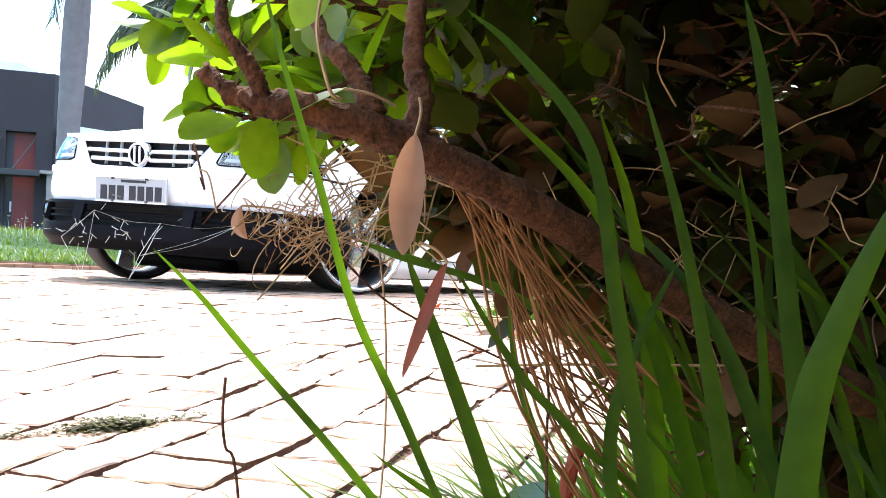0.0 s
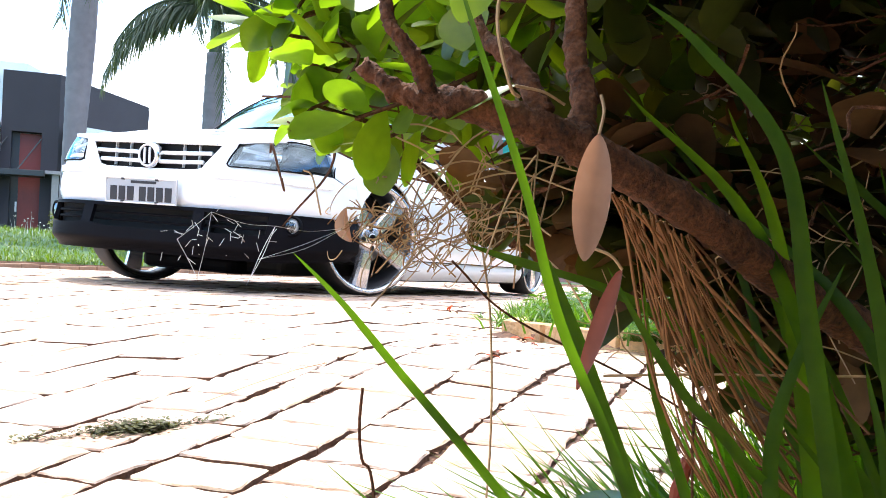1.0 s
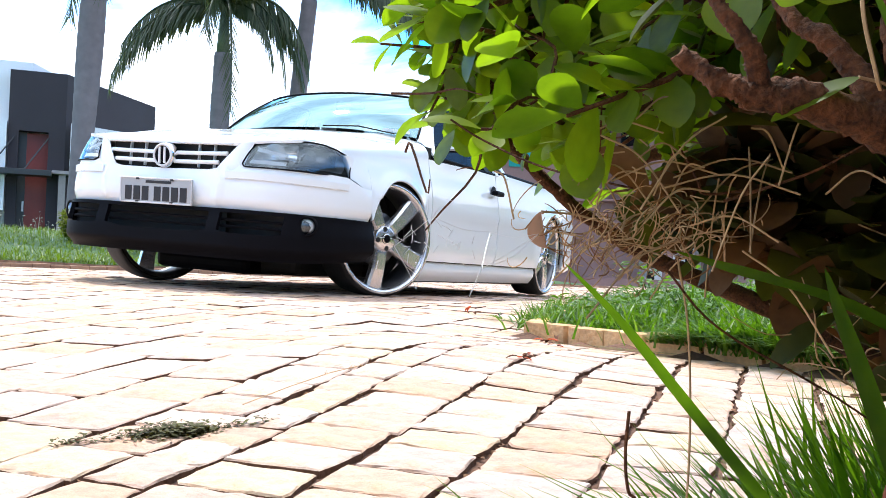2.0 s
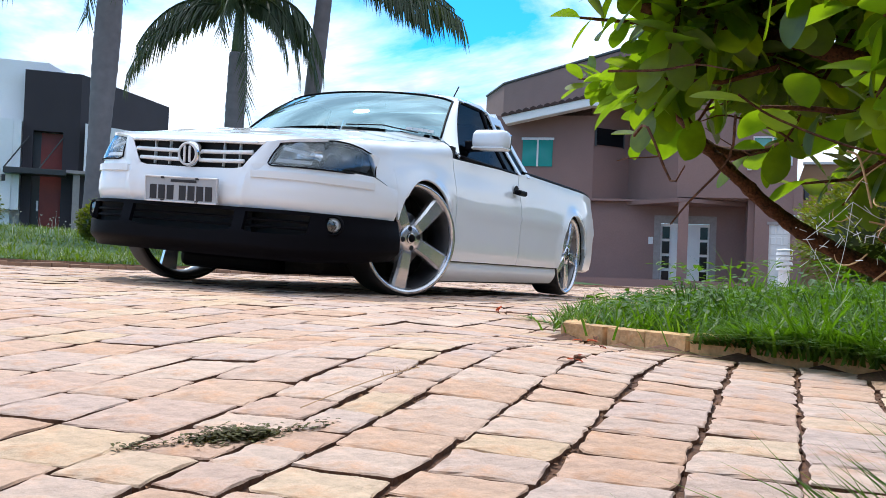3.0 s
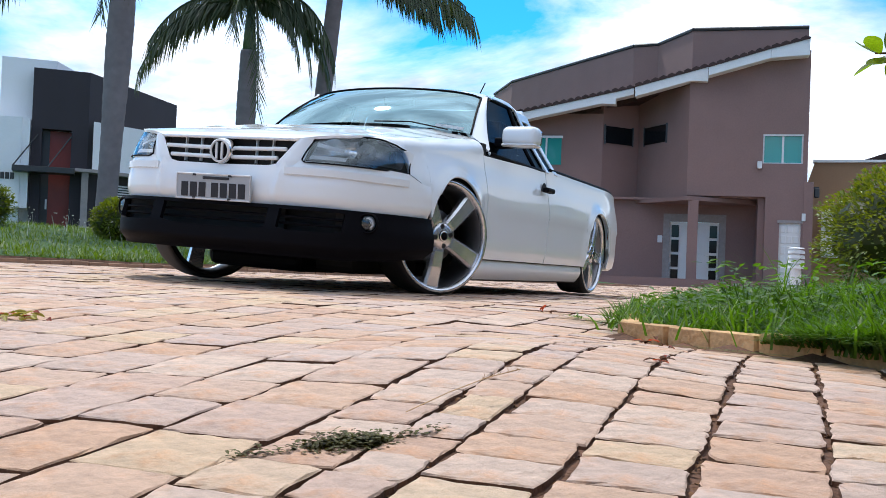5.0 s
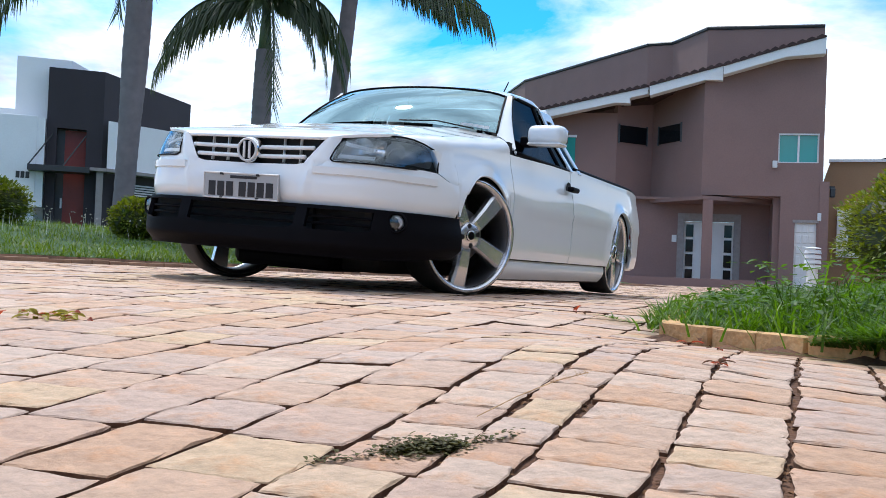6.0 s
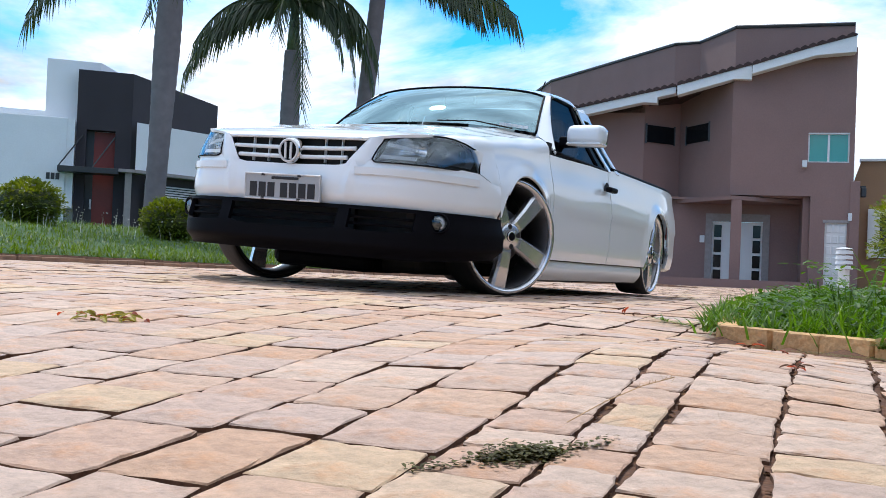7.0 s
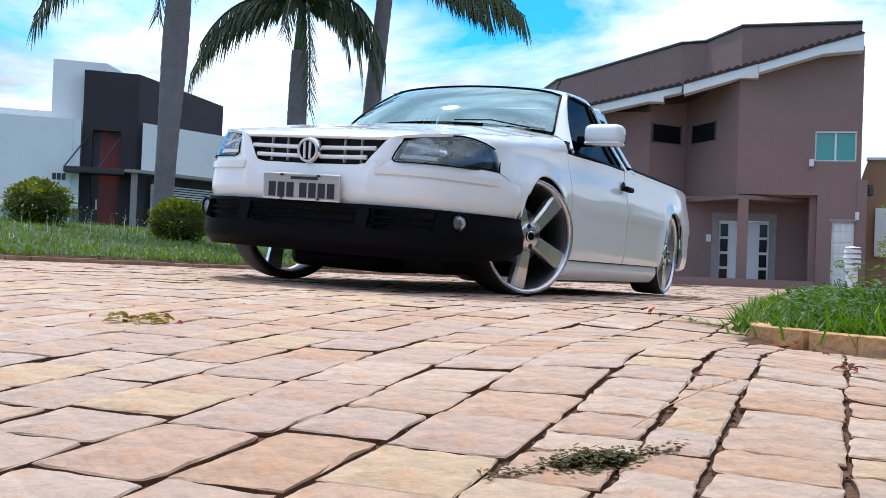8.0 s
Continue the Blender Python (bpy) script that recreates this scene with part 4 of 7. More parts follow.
    for sg in (1, -1):
        for x in (0.15, 0.235):
            part("rib", box(sg * x - 0.0025, -0.75, 0.54, sg * x + 0.0025, -0.73, 0.645), M_PAINT, g)
    for sg in (1, -1):
        def cheek(u, v):
            a, b = (0.281 + 0.082 * v, 0.537 + 0.112 * v), (0.405 + 0.022 * v, 0.554 + 0.104 * v)
            x, z = a[0] + (b[0] - a[0]) * u, a[1] + (b[1] - a[1]) * u
            return (sg * x, nose_y(x) + 0.014 + 0.012 * u * u + 0.30 * max(0.0, z - 0.556) - 0.010 * math.sin(u * math.pi), z)
        sheet("cheek", cheek, steps(0, 1, 8), steps(-0.14, 1.03, 13), M_PAINT, g)
    part("lip", tube([(x, nose_y(x) + 0.030, 0.648) for x in steps(-0.34, 0.34, 24)], 0.007, 8), M_PAINT, g, smooth=True)
    # round badge
    b = part("badge", lathe([(0.0, -0.012), (0.042, -0.010), (0.052, -0.008), (0.056, 0.0), (0.056, 0.03)], "y", 32), M_CHROME, c, "round chrome badge", smooth=True)
    b.matrix_basis = pose(0, -0.795, 0.584, 4)
    part("field", lathe([(0.0, -0.0135), (0.041, -0.0125), (0.0435, -0.010)], "y", 32), M_BLACK, b, "grey badge field", smooth=True)
    part("ring", lathe([(0.042, -0.016), (0.046, -0.019), (0.052, -0.016), (0.0525, -0.010), (0.0415, -0.010)], "y", 32, closed=True), M_METALW, b, smooth=True)
    for x in (-0.014, 0.014):
        part("stroke", box(x - 0.005, -0.019, -0.036, x + 0.005, -0.012, 0.036), M_METALW, b)
    # number plate, its characters as plain bars
    p = part("number_plate", box(-0.2, -0.008, -0.058, 0.2, 0.0, 0.058, 0.004, 2), M_PLATE, c, "grey number plate with dark bars")
    p.matrix_basis = pose(0, -0.826, 0.422, 4)
    part("rim", tube([(-0.196, -0.009, -0.054), (0.196, -0.009, -0.054), (0.196, -0.009, 0.054), (-0.196, -0.009, 0.054), (-0.196, -0.009, -0.054)], 0.004, 6), M_METALW, p)
    part("town_bar", box(-0.055, -0.0105, 0.032, 0.085, -0.008, 0.044), M_INK, p)
    for k in range(7):
        x = -0.170 + k * 0.0475 + (0.02 if k > 2 else 0)
        part("character_bar", box(x, -0.0105, -0.045, x + 0.036, -0.008, 0.018), M_INK, p)
    for x in (-0.1, 0.09):
        for z in (0.05, -0.051):
            part("screw", box(x - 0.008, -0.0125, z - 0.005, x + 0.008, -0.008, z + 0.005), M_INK, p)

    # headlights
    for sg in (1, -1):
        def lens(u, v):
            x = (0.402 + 0.024 * v) * (1 - u) + (0.747 - 0.008 * v) * u
            lo = 0.552 + 0.012 * max(0.0, 1 - u / 0.06) ** 2
            hi = lerp_table([(0.40, 0.650), (0.45, 0.663), (0.54, 0.676), (0.63, 0.687), (0.66, 0.684), (0.69, 0.673), (0.722, 0.653), (0.745, 0.630)], x)
            z = lo + (hi - lo) * v
            return (sg * x, nose_y(x) + 0.012 * (1 - u) + 0.55 * (z - 0.556) + 0.007 * (2 * v - 1) ** 2 - 0.004, z)
        us = steps(0.0, 1.0, 30)
        hl = sheet("headlight", lens, us, steps(0, 1, 10), M_LENS, c, "clear wraparound headlight", thick=0)
        hl.visible_shadow = False
        def deep(u, v):
            x, y, z = lens(u, v)
            return (x * 0.985, y + 0.016 + 0.075 * math.sin(v * math.pi) * min(1, u / 0.12 + 0.05) * min(1, (1 - u) / 0.15 + 0.1), z)
        sheet("housing", deep, us, steps(0, 1, 10), M_BLACK, hl, thick=0)
        sheet("inner_reflector", lambda u, v: Vector(deep(u, v)) - Vector((0, 0.006, 0)), steps(0.04, 0.5, 12), steps(0.12, 0.88, 8), M_REFLECT, hl, "silver lamp reflector", thick=0)
        sheet("outer_reflector", lambda u, v: Vector(deep(u, v)) - Vector((0, 0.006, 0)), steps(0.55, 0.94, 12), steps(0.14, 0.86, 8), M_RIMIN, hl, "smoked outer reflector", thick=0)
        for x, r in ((0.50, 0.050), (0.615, 0.043)):
            y = nose_y(x) + 0.085
            rf = part("reflector", lathe([(0.0, 0.045), (r * 0.5, 0.035), (r * 0.85, 0.01), (r, -0.012)], "y", 24), M_REFLECT, hl, "silver reflector bowl", smooth=True)
            rf.matrix_basis = pose(sg * x, y, 0.615, -8, 0, sg * (10 if x < 0.5 else 22))
            part("bulb", lathe([(0.0, -0.012), (0.010, -0.008), (0.012, 0.03)], "y", 12), M_LENS, rf, smooth=True)
        # toothed band along the inner half, coloured white to imitate glints on chrome
        for k in range(20):
            x = 0.428 + k * 0.0072
            y = nose_y(x) + 0.034
            part("facet", prism([(y, 0.570), (y + 0.013, 0.586), (y + 0.018, 0.586), (y + 0.006, 0.568)], "x", sg * x - 0.0027, sg * x + 0.0027), M_FACET, hl)
        for k in range(13):
            x = 0.445 + k * 0.0095
            y, z = nose_y(x) + 0.058, 0.626 - 0.0016 * k
            part("facet", prism([(y, z), (y + 0.013, z + 0.015), (y + 0.018, z + 0.014), (y + 0.006, z - 0.002)], "x", sg * x - 0.0036, sg * x + 0.003), M_FACET, hl)
        part("seal", tube([lens(u, 0) for u in us] + [lens(1.0, v) for v in steps(0.1, 1, 6)] + [lens(u, 1) for u in reversed(us)] + [lens(0.0, v) for v in steps(0.9, 0, 5)], 0.0035, 6), M_BLACK, hl, smooth=True)
        # wing between the lamp and the fender
        def nose_wing(u, v):
            k = 0.60 + 0.40 * u
            a = Vector(lens(k, 1.0)) + Vector((0, 0.004, 0.003))
            x0, zb = side_x(-0.43, lerp_table(BELT, -0.43)), lerp_table(BELT, -0.43)
            t = 1 - u * 1.0
            x1, z1 = lerp_table(HOOD_EDGE_X, -0.43) + 0.005, lerp_table(HOOD_EDGE_Z, -0.43)
            if u < 0.72:
                q = (1 - u / 0.72) * math.pi / 2
                b = Vector((sg * (x1 + (x0 - x1) * math.cos(q) ** 0.9), -0.43, zb + (z1 - zb) * math.sin(q) ** 0.9))
            else:
                z = zb - (zb - 0.56) * (u - 0.72) / 0.28
                b = Vector((sg * side_x(-0.43, z), -0.43, z))
            w = a.lerp(b, v)
            w.z += 0.004 * math.sin(v * math.pi)
            return w
        sheet("wing", nose_wing, steps(0, 1, 16), steps(0, 1, 8), M_PAINT, c)
        part("indicator", box(sg * 0.665, -0.50, 0.585, sg * 0.70, -0.47, 0.64, 0.008, 2), M_LENS, hl)

    # cabin: roof, pillars, glass
    RF = [(0.80, 1.152), (0.95, 1.186), (1.15, 1.198), (1.32, 1.185), (1.45, 1.155)]
    def roof(u, v):
        x = u * (0.545 - 0.02 * smoothstep(1.1, 1.45, v))
        return (x, v - 0.05 * (1 - u * u) * smoothstep(1.0, 0.8, v), lerp_table(RF, v) - 0.03 * abs(u) ** 2.2 - 0.022 * abs(u) ** 10)
    sheet("roof", roof, steps(-1, 1, 20), steps(0.80, 1.45, 16), M_PAINT, c)
    # windscreen
    def screen(u, v):
        base = Vector((u * 0.655, 0.455 - 0.10 * (1 - u * u), 0.845 + 0.035 * (1 - u * u)))
        top = Vector((u * 0.545, 0.80 - 0.05 * (1 - u * u), 1.152 - 0.03 * abs(u) ** 2.2 - 0.022 * abs(u) ** 10))
        q = base.lerp(top, v)
        q.z += 0.018 * math.sin(v * math.pi)
        q.y -= 0.02 * math.sin(v * math.pi) * (1 - u * u)
        return q
    ws = sheet("windscreen", screen, steps(-0.965, 0.965, 24), steps(0.03, 0.97, 12), M_SCREEN, c, "raked tinted windscreen", thick=0)
    ws.visible_shadow = False
    part("seal", tube([screen(-0.97, v) for v in steps(0.02, 0.98, 10)] + [screen(u, 0.98) for u in steps(-0.97, 0.97, 20)] + [screen(0.97, v) for v in steps(0.98, 0.02, 10)], 0.007, 6), M_BLACK, ws, smooth=True)
    for k in range(5):
        q = screen(0.70 + k * 0.045, 0.07)
        part("sticker_bar", box(q.x - 0.017, q.y - 0.006, q.z + 0.001, q.x + 0.017, q.y, q.z + 0.016), M_METALW, ws)
    sheet("scuttle", lambda u, v: (u * 0.655, 0.40 + 0.065 * v - 0.10 * (1 - u * u) * 1.0, lerp_table(HOOD_EDGE_Z, 0.44) + 0.035 * (1 - u * u) - 0.004), steps(-1, 1, 16), steps(0, 1, 2), M_BLACK, c, thick=0)
    for x0, x1 in [(0.10, 0.52)]:
        w = part("wiper", tube([screen(x0 / 0.655, 0.05) + Vector((0, -0.012, 0.004)), screen((x0 + x1) / 1.31, 0.075) + Vector((0, -0.014, 0.008)), screen(x1 / 0.655, 0.04) + Vector((0, -0.02, 0))], 0.0036, 6), M_BLACK, c, "black wiper")
    for sg in (1, -1):
        # side frame: pillars and cant rail as one bent bar, then glass
        def side_pt(y, z):
            t = (z - 0.757) / (1.125 - 0.757)
            return Vector((sg * (0.762 - 0.205 * t - 0.012 * math.sin(t * math.pi)), y, z))
        # A pillar strip between windscreen and door glass
        def pillar_a(u, v):
            a = screen(sg * 0.975, v)
            b = side_pt(0.43 + 0.385 * v ** 1.05, 0.752 + 0.372 * v)
            q = a.lerp(b, u)
            q.x += sg * 0.010 * math.sin(u * math.pi)
            return q
        sheet("a_pillar", pillar_a, steps(0, 1, 6), steps(-0.0, 1.0, 14), M_PAINT, c)
        def cant(u, v):
            y = 0.815 + 0.56 * v
            a = Vector(roof(sg * 1.0, max(0.80, min(1.45, y))))
            b = side_pt(y, 1.122 - 0.03 * smoothstep(0.5, 1, v))
            return a.lerp(b, u)
        sheet("cant_rail", cant, steps(0, 1, 4), steps(-0.02, 1.1, 14), M_PAINT, c)
        # rear cab side: pillars with the small quarter light
        def cab_side(u, v):
            z = 0.757 + 0.345 * v
            y0, y1 = 1.335 - 0.10 * v, 1.555 - 0.12 * v
            return side_pt(y0 + (y1 - y0) * u, z) + Vector((sg * 0.004, 0, 0))
        sheet("b_pillar", cab_side, [0, 0.12, 0.22], steps(0, 1, 10), M_PAINT, c)
        sheet("c_pillar", cab_side, [0.72, 0.85, 1.0], steps(0, 1, 10), M_PAINT, c)
        sheet("pillar_head", cab_side, [0.2, 0.5, 0.74], [0.86, 0.93, 1.0], M_PAINT, c)
        q = sheet("quarter_glass", lambda u, v: Vector(cab_side(u, v)) - Vector((sg * 0.01, 0, 0)), [0.2, 0.5, 0.74], [0.02, 0.5, 0.88], M_GLASS, c, thick=0)
        q.visible_shadow = False
        def glass(u, v):
            z = 0.757 + 0.355 * v
            y0, y1 = 0.44 + 0.385 * v ** 1.05, 1.34 - 0.10 * v
            return side_pt(y0 + (y1 - y0) * u, z) - Vector((sg * 0.012, 0, 0))
        dg = sheet("door_glass", glass, steps(0.01, 0.99, 10), steps(0.02, 0.98, 8), M_GLASS, c, thick=0)
        dg.visible_shadow = False
        frame_pts = [glass(u, 0) for u in steps(0, 1, 10)] + [glass(1, v) for v in steps(0.1, 1, 6)] + [glass(u, 1) for u in steps(0.9, 0, 6)] + [glass(0, v) for v in steps(0.9, 0, 6)]
        part("door_frame", tube(frame_pts, 0.011, 6), M_BLACK, c, "black window seal", smooth=True)
        part("divider", tube([glass(0.80, v) for v in steps(0, 1, 6)], 0.012, 6), M_BLACK, c, smooth=True)
        # mirror
        if sg < 0:
            continue
        mr = part("mirror", box(-0.105, -0.05, -0.052, 0.105, 0.055, 0.056, 0.036, 4), M_PAINT, c, "white door mirror", smooth=True)
        mr.matrix_basis = pose(sg * 0.855, 0.62, 0.868, 0, 0, sg * -8)
        part("mirror_glass", box(-0.09, 0.054, -0.04, 0.09, 0.058, 0.042, 0.01, 2), M_CHROME, mr)
        part("lower_cap", box(-0.10, -0.046, -0.055, 0.10, 0.05, -0.035, 0.012, 2), M_PAINT, mr, smooth=True)
        part("mount", box(-sg * 0.15, -0.03, -0.06, -sg * 0.06, 0.035, -0.005, 0.01, 2), M_BLACK, mr)
    # rear wall of the cab
    def back(u, v):
        z = 0.76 + 0.38 * v
        return (u * (0.745 - 0.21 * v), 1.56 - 0.115 * v + 0.012 * (1 - u * u), z)
    sheet("cab_back", back, steps(-1, 1, 16), steps(0, 1, 10), M_PAINT, c, keep=lambda u, v: not (abs(u) < 0.75 and 0.25 < v < 0.85))
    rg = sheet("rear_glass", lambda u, v: Vector(back(u, v)) - Vector((0, 0.008, 0)), steps(-0.76, 0.76, 8), steps(0.24, 0.86, 4), M_GLASS, c, thick=0)
    rg.visible_shadow = False
    part("antenna", tube([(0.28, 1.30, 1.175), (0.30, 1.37, 1.30)], 0.004, 6), M_BLACK, c)

    # bed, tail, underbody
    part("bed_floor", box(-0.66, 1.60, 0.33, 0.66, 2.98, 0.37), M_BLACK, c, "dark load bed")
    for sg in (1, -1):
        part("bed_wall", box(sg * 0.64, 1.60, 0.33, sg * 0.70, 2.98, 0.745), M_PAINT, c)
    part("bulkhead", box(-0.70, 1.56, 0.3, 0.70, 1.60, 0.77), M_PAINT, c)
    part("tailgate", box(-0.72, 2.99, 0.32, 0.72, 3.04, 0.745, 0.012, 2), M_PAINT, c, "white tailgate")
    part("rear_bumper", box(-0.765, 2.93, 0.185, 0.765, 3.10, 0.37, 0.05, 4), M_PAINT, c, "white rear bumper")
    part("underbody", box(-0.42, -0.30, 0.085, 0.42, 2.95, 0.3, 0.03, 2), M_DARK, c, "dark underbody")
    part("floor_pan", box(-0.74, 0.36, 0.09, 0.74, 2.25, 0.22, 0.02, 1), M_DARK, c)
    part("engine_bay", box(-0.60, -0.70, 0.16, 0.60, 0.36, 0.60, 0.05, 2), M_DARK, c)
    part("firewall", box(-0.74, 0.36, 0.2, 0.74, 0.42, 0.80), M_DARK, c)
    part("sump", box(-0.32, -0.42, 0.075, 0.22, -0.05, 0.16, 0.03, 2), M_BLACK, c)
    part("exhaust", tube([(0.1, -0.1, 0.12), (0.15, 0.8, 0.11), (0.2, 2.4, 0.12), (0.35, 3.05, 0.16)], 0.025, 8), M_RIMIN, c)
    part("rear_axle", tube([(-0.6, REAR_AX, 0.28), (0.6, REAR_AX, 0.28)], 0.035, 10), M_DARK, c)
    # cabin inside
    part("dashboard", box(-0.64, 0.44, 0.60, 0.64, 0.72, 0.83, 0.04, 3), M_BLACK, c, "dark dashboard")
    st = part("steering_wheel", lathe([(0.16 + 0.013 * math.cos(a), 0.013 * math.sin(a)) for a in steps(0, math.tau, 8)[:-1]], "y", 28, closed=True), M_BLACK, c, "black steering wheel", smooth=True)
    st.matrix_basis = pose(0.33, 0.82, 0.80, 25)
    for a in (0, 120, 240):
        part("spoke", box(-0.155, -0.008, -0.016, 0.0, 0.008, 0.016), M_BLACK, st).matrix_basis = pose(0, 0, 0, 0, a, 0)
    for sg in (1, -1):
        s = part("seat", box(sg * 0.33 - 0.22, 0.86, 0.36, sg * 0.33 + 0.22, 1.32, 0.52, 0.05, 3), M_SEAT, c, "grey cloth seat")
        part("backrest", prism([(1.24, 0.48), (1.36, 0.48), (1.47, 0.94), (1.38, 0.95)], "x", sg * 0.33 - 0.20, sg * 0.33 + 0.20, 0.03), M_SEAT, s)
        part("headrest", box(sg * 0.33 - 0.10, 1.38, 0.95, sg * 0.33 + 0.10, 1.45, 1.07, 0.03, 3), M_SEAT, s)
    part("rear_mirror", box(-0.10, 0.80, 1.06, 0.10, 0.83, 1.11, 0.012, 2), M_BLACK, c)

    # wheels
    for sg, ax, steer in ((1, 0.0, -27), (-1, 0.0, -27), (1, REAR_AX, 0), (-1, REAR_AX, 0)):
        cx = sg * (0.665 if ax == 0 else 0.675)
        w = part("wheel", lathe([(0.263, -0.098), (0.272, -0.100), (0.2800, -0.088), (WHEEL_R, -0.06), (WHEEL_R, 0.06), (0.2800, 0.088), (0.272, 0.100), (0.263, 0.098)], "x", 64, closed=True), M_RUBBER, c, "wide low-profile tyre on a silver rim", smooth=True)
        w.matrix_basis = pose(cx, ax, AX_Z - (0.036 if sg < 0 else 0.0), 0, 0, steer) @ pose(0, 0, 0, 46 + (20 if ax else 0))
        o = sg
        part("barrel", lathe([(0.264, 0.098 * o), (0.257, 0.094 * o), (0.243, 0.075 * o), (0.232, 0.0), (0.243, -0.09 * o), (0.264, -0.098 * o)], "x", 64), M_RIMIN, w, "silver rim barrel", smooth=True)
        part("lip", lathe([(0.269, 0.100 * o), (0.267, 0.107 * o), (0.255, 0.105 * o), (0.243, 0.088 * o), (0.247, 0.080 * o)], "x", 64, closed=True), M_RIM, w, "polished rim lip", smooth=True)
        for k in range(5):
            a = k * math.tau / 5
            sp = bmesh.new()
            prof = [(0.030, 0.033, 0.084), (0.075, 0.034, 0.092), (0.15, 0.038, 0.093), (0.253, 0.046, 0.086)]
            rows = []
            for r, hw, fx in prof:
                rows.append([sp.verts.new((o * xx, r * math.cos(a) - tt * math.sin(a), r * math.sin(a) + tt * math.cos(a))) for tt, xx in ((-hw, fx - 0.04), (-hw, fx - 0.010), (-hw * 0.72, fx), (hw * 0.72, fx), (hw, fx - 0.010), (hw, fx - 0.04))])
            for p0, p1 in zip(rows, rows[1:]):
                for i in range(6):
                    sp.faces.new((p0[i], p0[(i + 1) % 6], p1[(i + 1) % 6], p1[i]))
            sp.faces.new(rows[0])
            sp.faces.new(rows[-1][::-1])
            part("spoke", sp, M_RIM, w)
        hb = part("hub", lathe([(0.0, 0.100 * o), (0.05, 0.098 * o), (0.064, 0.090 * o), (0.070, 0.05 * o)], "x", 40), M_RIM, w, "silver wheel hub", smooth=True)
        part("cap", lathe([(0.0, 0.106 * o), (0.022, 0.105 * o), (0.026, 0.098 * o)], "x", 24), M_BLACK, hb, "dark centre cap", smooth=True)
        part("cap_ring", lathe([(0.019, 0.107 * o), (0.023, 0.108 * o), (0.0245, 0.104 * o)], "x", 24), M_CHROME, hb, smooth=True)
        for k in range(4):
            a = k * math.tau / 4 - radians(36)
            part("bolt_hole", lathe([(0.0, 0.1005 * o), (0.011, 0.1005 * o), (0.0135, 0.097 * o)], "x", 12, centre=(0, 0.046 * math.cos(a), 0.046 * math.sin(a))), M_DARK, hb)
        part("brake_disc", lathe([(0.05, 0.02 * o), (0.13, 0.02 * o), (0.13, 0.005 * o), (0.05, 0.005 * o)], "x", 40, closed=True), M_RIMIN, w)
    return c


car = build_car()


# ---- grass, beds, shrubs ----
def blade_into(V, F, base, tip_dir, length, width, bend, segs=3, face=None):
    """A tapered, bent grass blade."""
    d = Vector(tip_dir).normalized()
    side = d.cross(Vector((0, 0, 1)))
    side = side.normalized() if side.length > 1e-4 else Vector((1, 0, 0))
    if face is not None:
        side = face
    fall = Vector((d.x, d.y, 0))
    fall = fall.normalized() if fall.length > 1e-4 else Vector((1, 0, 0))
    n0 = len(V)
    for i in range(segs):
        s = i / segs
        p = base + d * length * s + fall * bend * length * s * s - Vector((0, 0, 0.5 * bend * length * s * s))
        w = width * (1 - 0.75 * s * s) / 2
        V.append(p - side * w)
        V.append(p + side * w)
    V.append(base + d * length + fall * bend * length - Vector((0, 0, 0.5 * bend * length)))
    for i in range(segs - 1):
        F.append((n0 + 2 * i, n0 + 2 * i + 1, n0 + 2 * i + 3, n0 + 2 * i + 2))
    F.append((n0 + 2 * segs - 2, n0 + 2 * segs - 1, n0 + 2 * segs))


def tuft(rng, V, F, x, y, z, length, width, spread=0.6):
    a = rng.uniform(0, math.tau)
    l = rng.uniform(0, spread)
    blade_into(V, F, Vector((x, y, z)), (math.cos(a) * l, math.sin(a) * l, 1), length * rng.uniform(0.6, 1.25), width * rng.uniform(0.7, 1.3), rng.uniform(0.1, 0.9))


def leaf_into(V, F, base, way, up, length, width, fold=0.25, curl=0.15, widest=0.62, rows=(0.0, 0.22, 0.48, 0.74, 0.92, 1.0)):
    """An obovate leaf folded along its midrib."""
    t = way.normalized()
    n = (up - t * up.dot(t))
    n = n.normalized() if n.length > 1e-4 else t.orthogonal().normalized()
    s = t.cross(n)
    k = len(V)
    for i, r in enumerate(rows):
        w = width / 2 * math.sin(math.pi * (r ** (math.log(0.5) / math.log(widest)))) ** 0.58 if 0 < r < 1 else 0.04 * width
        c = base + t * length * r - n * curl * length * r * r
        V.extend((c - s * w + n * fold * w, c, c + s * w + n * fold * w))
    for i in range(len(rows) - 1):
        a = k + 3 * i
        F.append((a, a + 1, a + 4, a + 3))
        F.append((a + 1, a + 2, a + 5, a + 4))


rng = random.Random(11)
# verge by the corner
V, F = [], []
n = 0
while n < 46000:
    u = rng.random() ** 2.2
    y = -2.9 + 9.0 * u
    x = verge_edge(max(y, -1.5)) + rng.random() ** 1.3 * 2.6 - 0.03
    if not (on_verge(x - 0.0, y) or on_verge(x + 0.05, y + 0.04)):
        continue
    n += 1
    if x < 2.62 and y < verge_front(x) + 0.085 and rng.random() < 0.93:
        continue
    z = verge_z(max(x, verge_edge(y)), max(y, verge_front(x))) - 0.02
    near = smoothstep(0.5, 0.0, min(x - verge_edge(y), y - verge_front(x)))
    tuft(rng, V, F, x, y, z, 0.088 + 0.06 * noise.noise((x * 2.2, y * 2.2, 3)) + 0.05 * smoothstep(2.15, 2.7, x), 0.0062, 0.7)
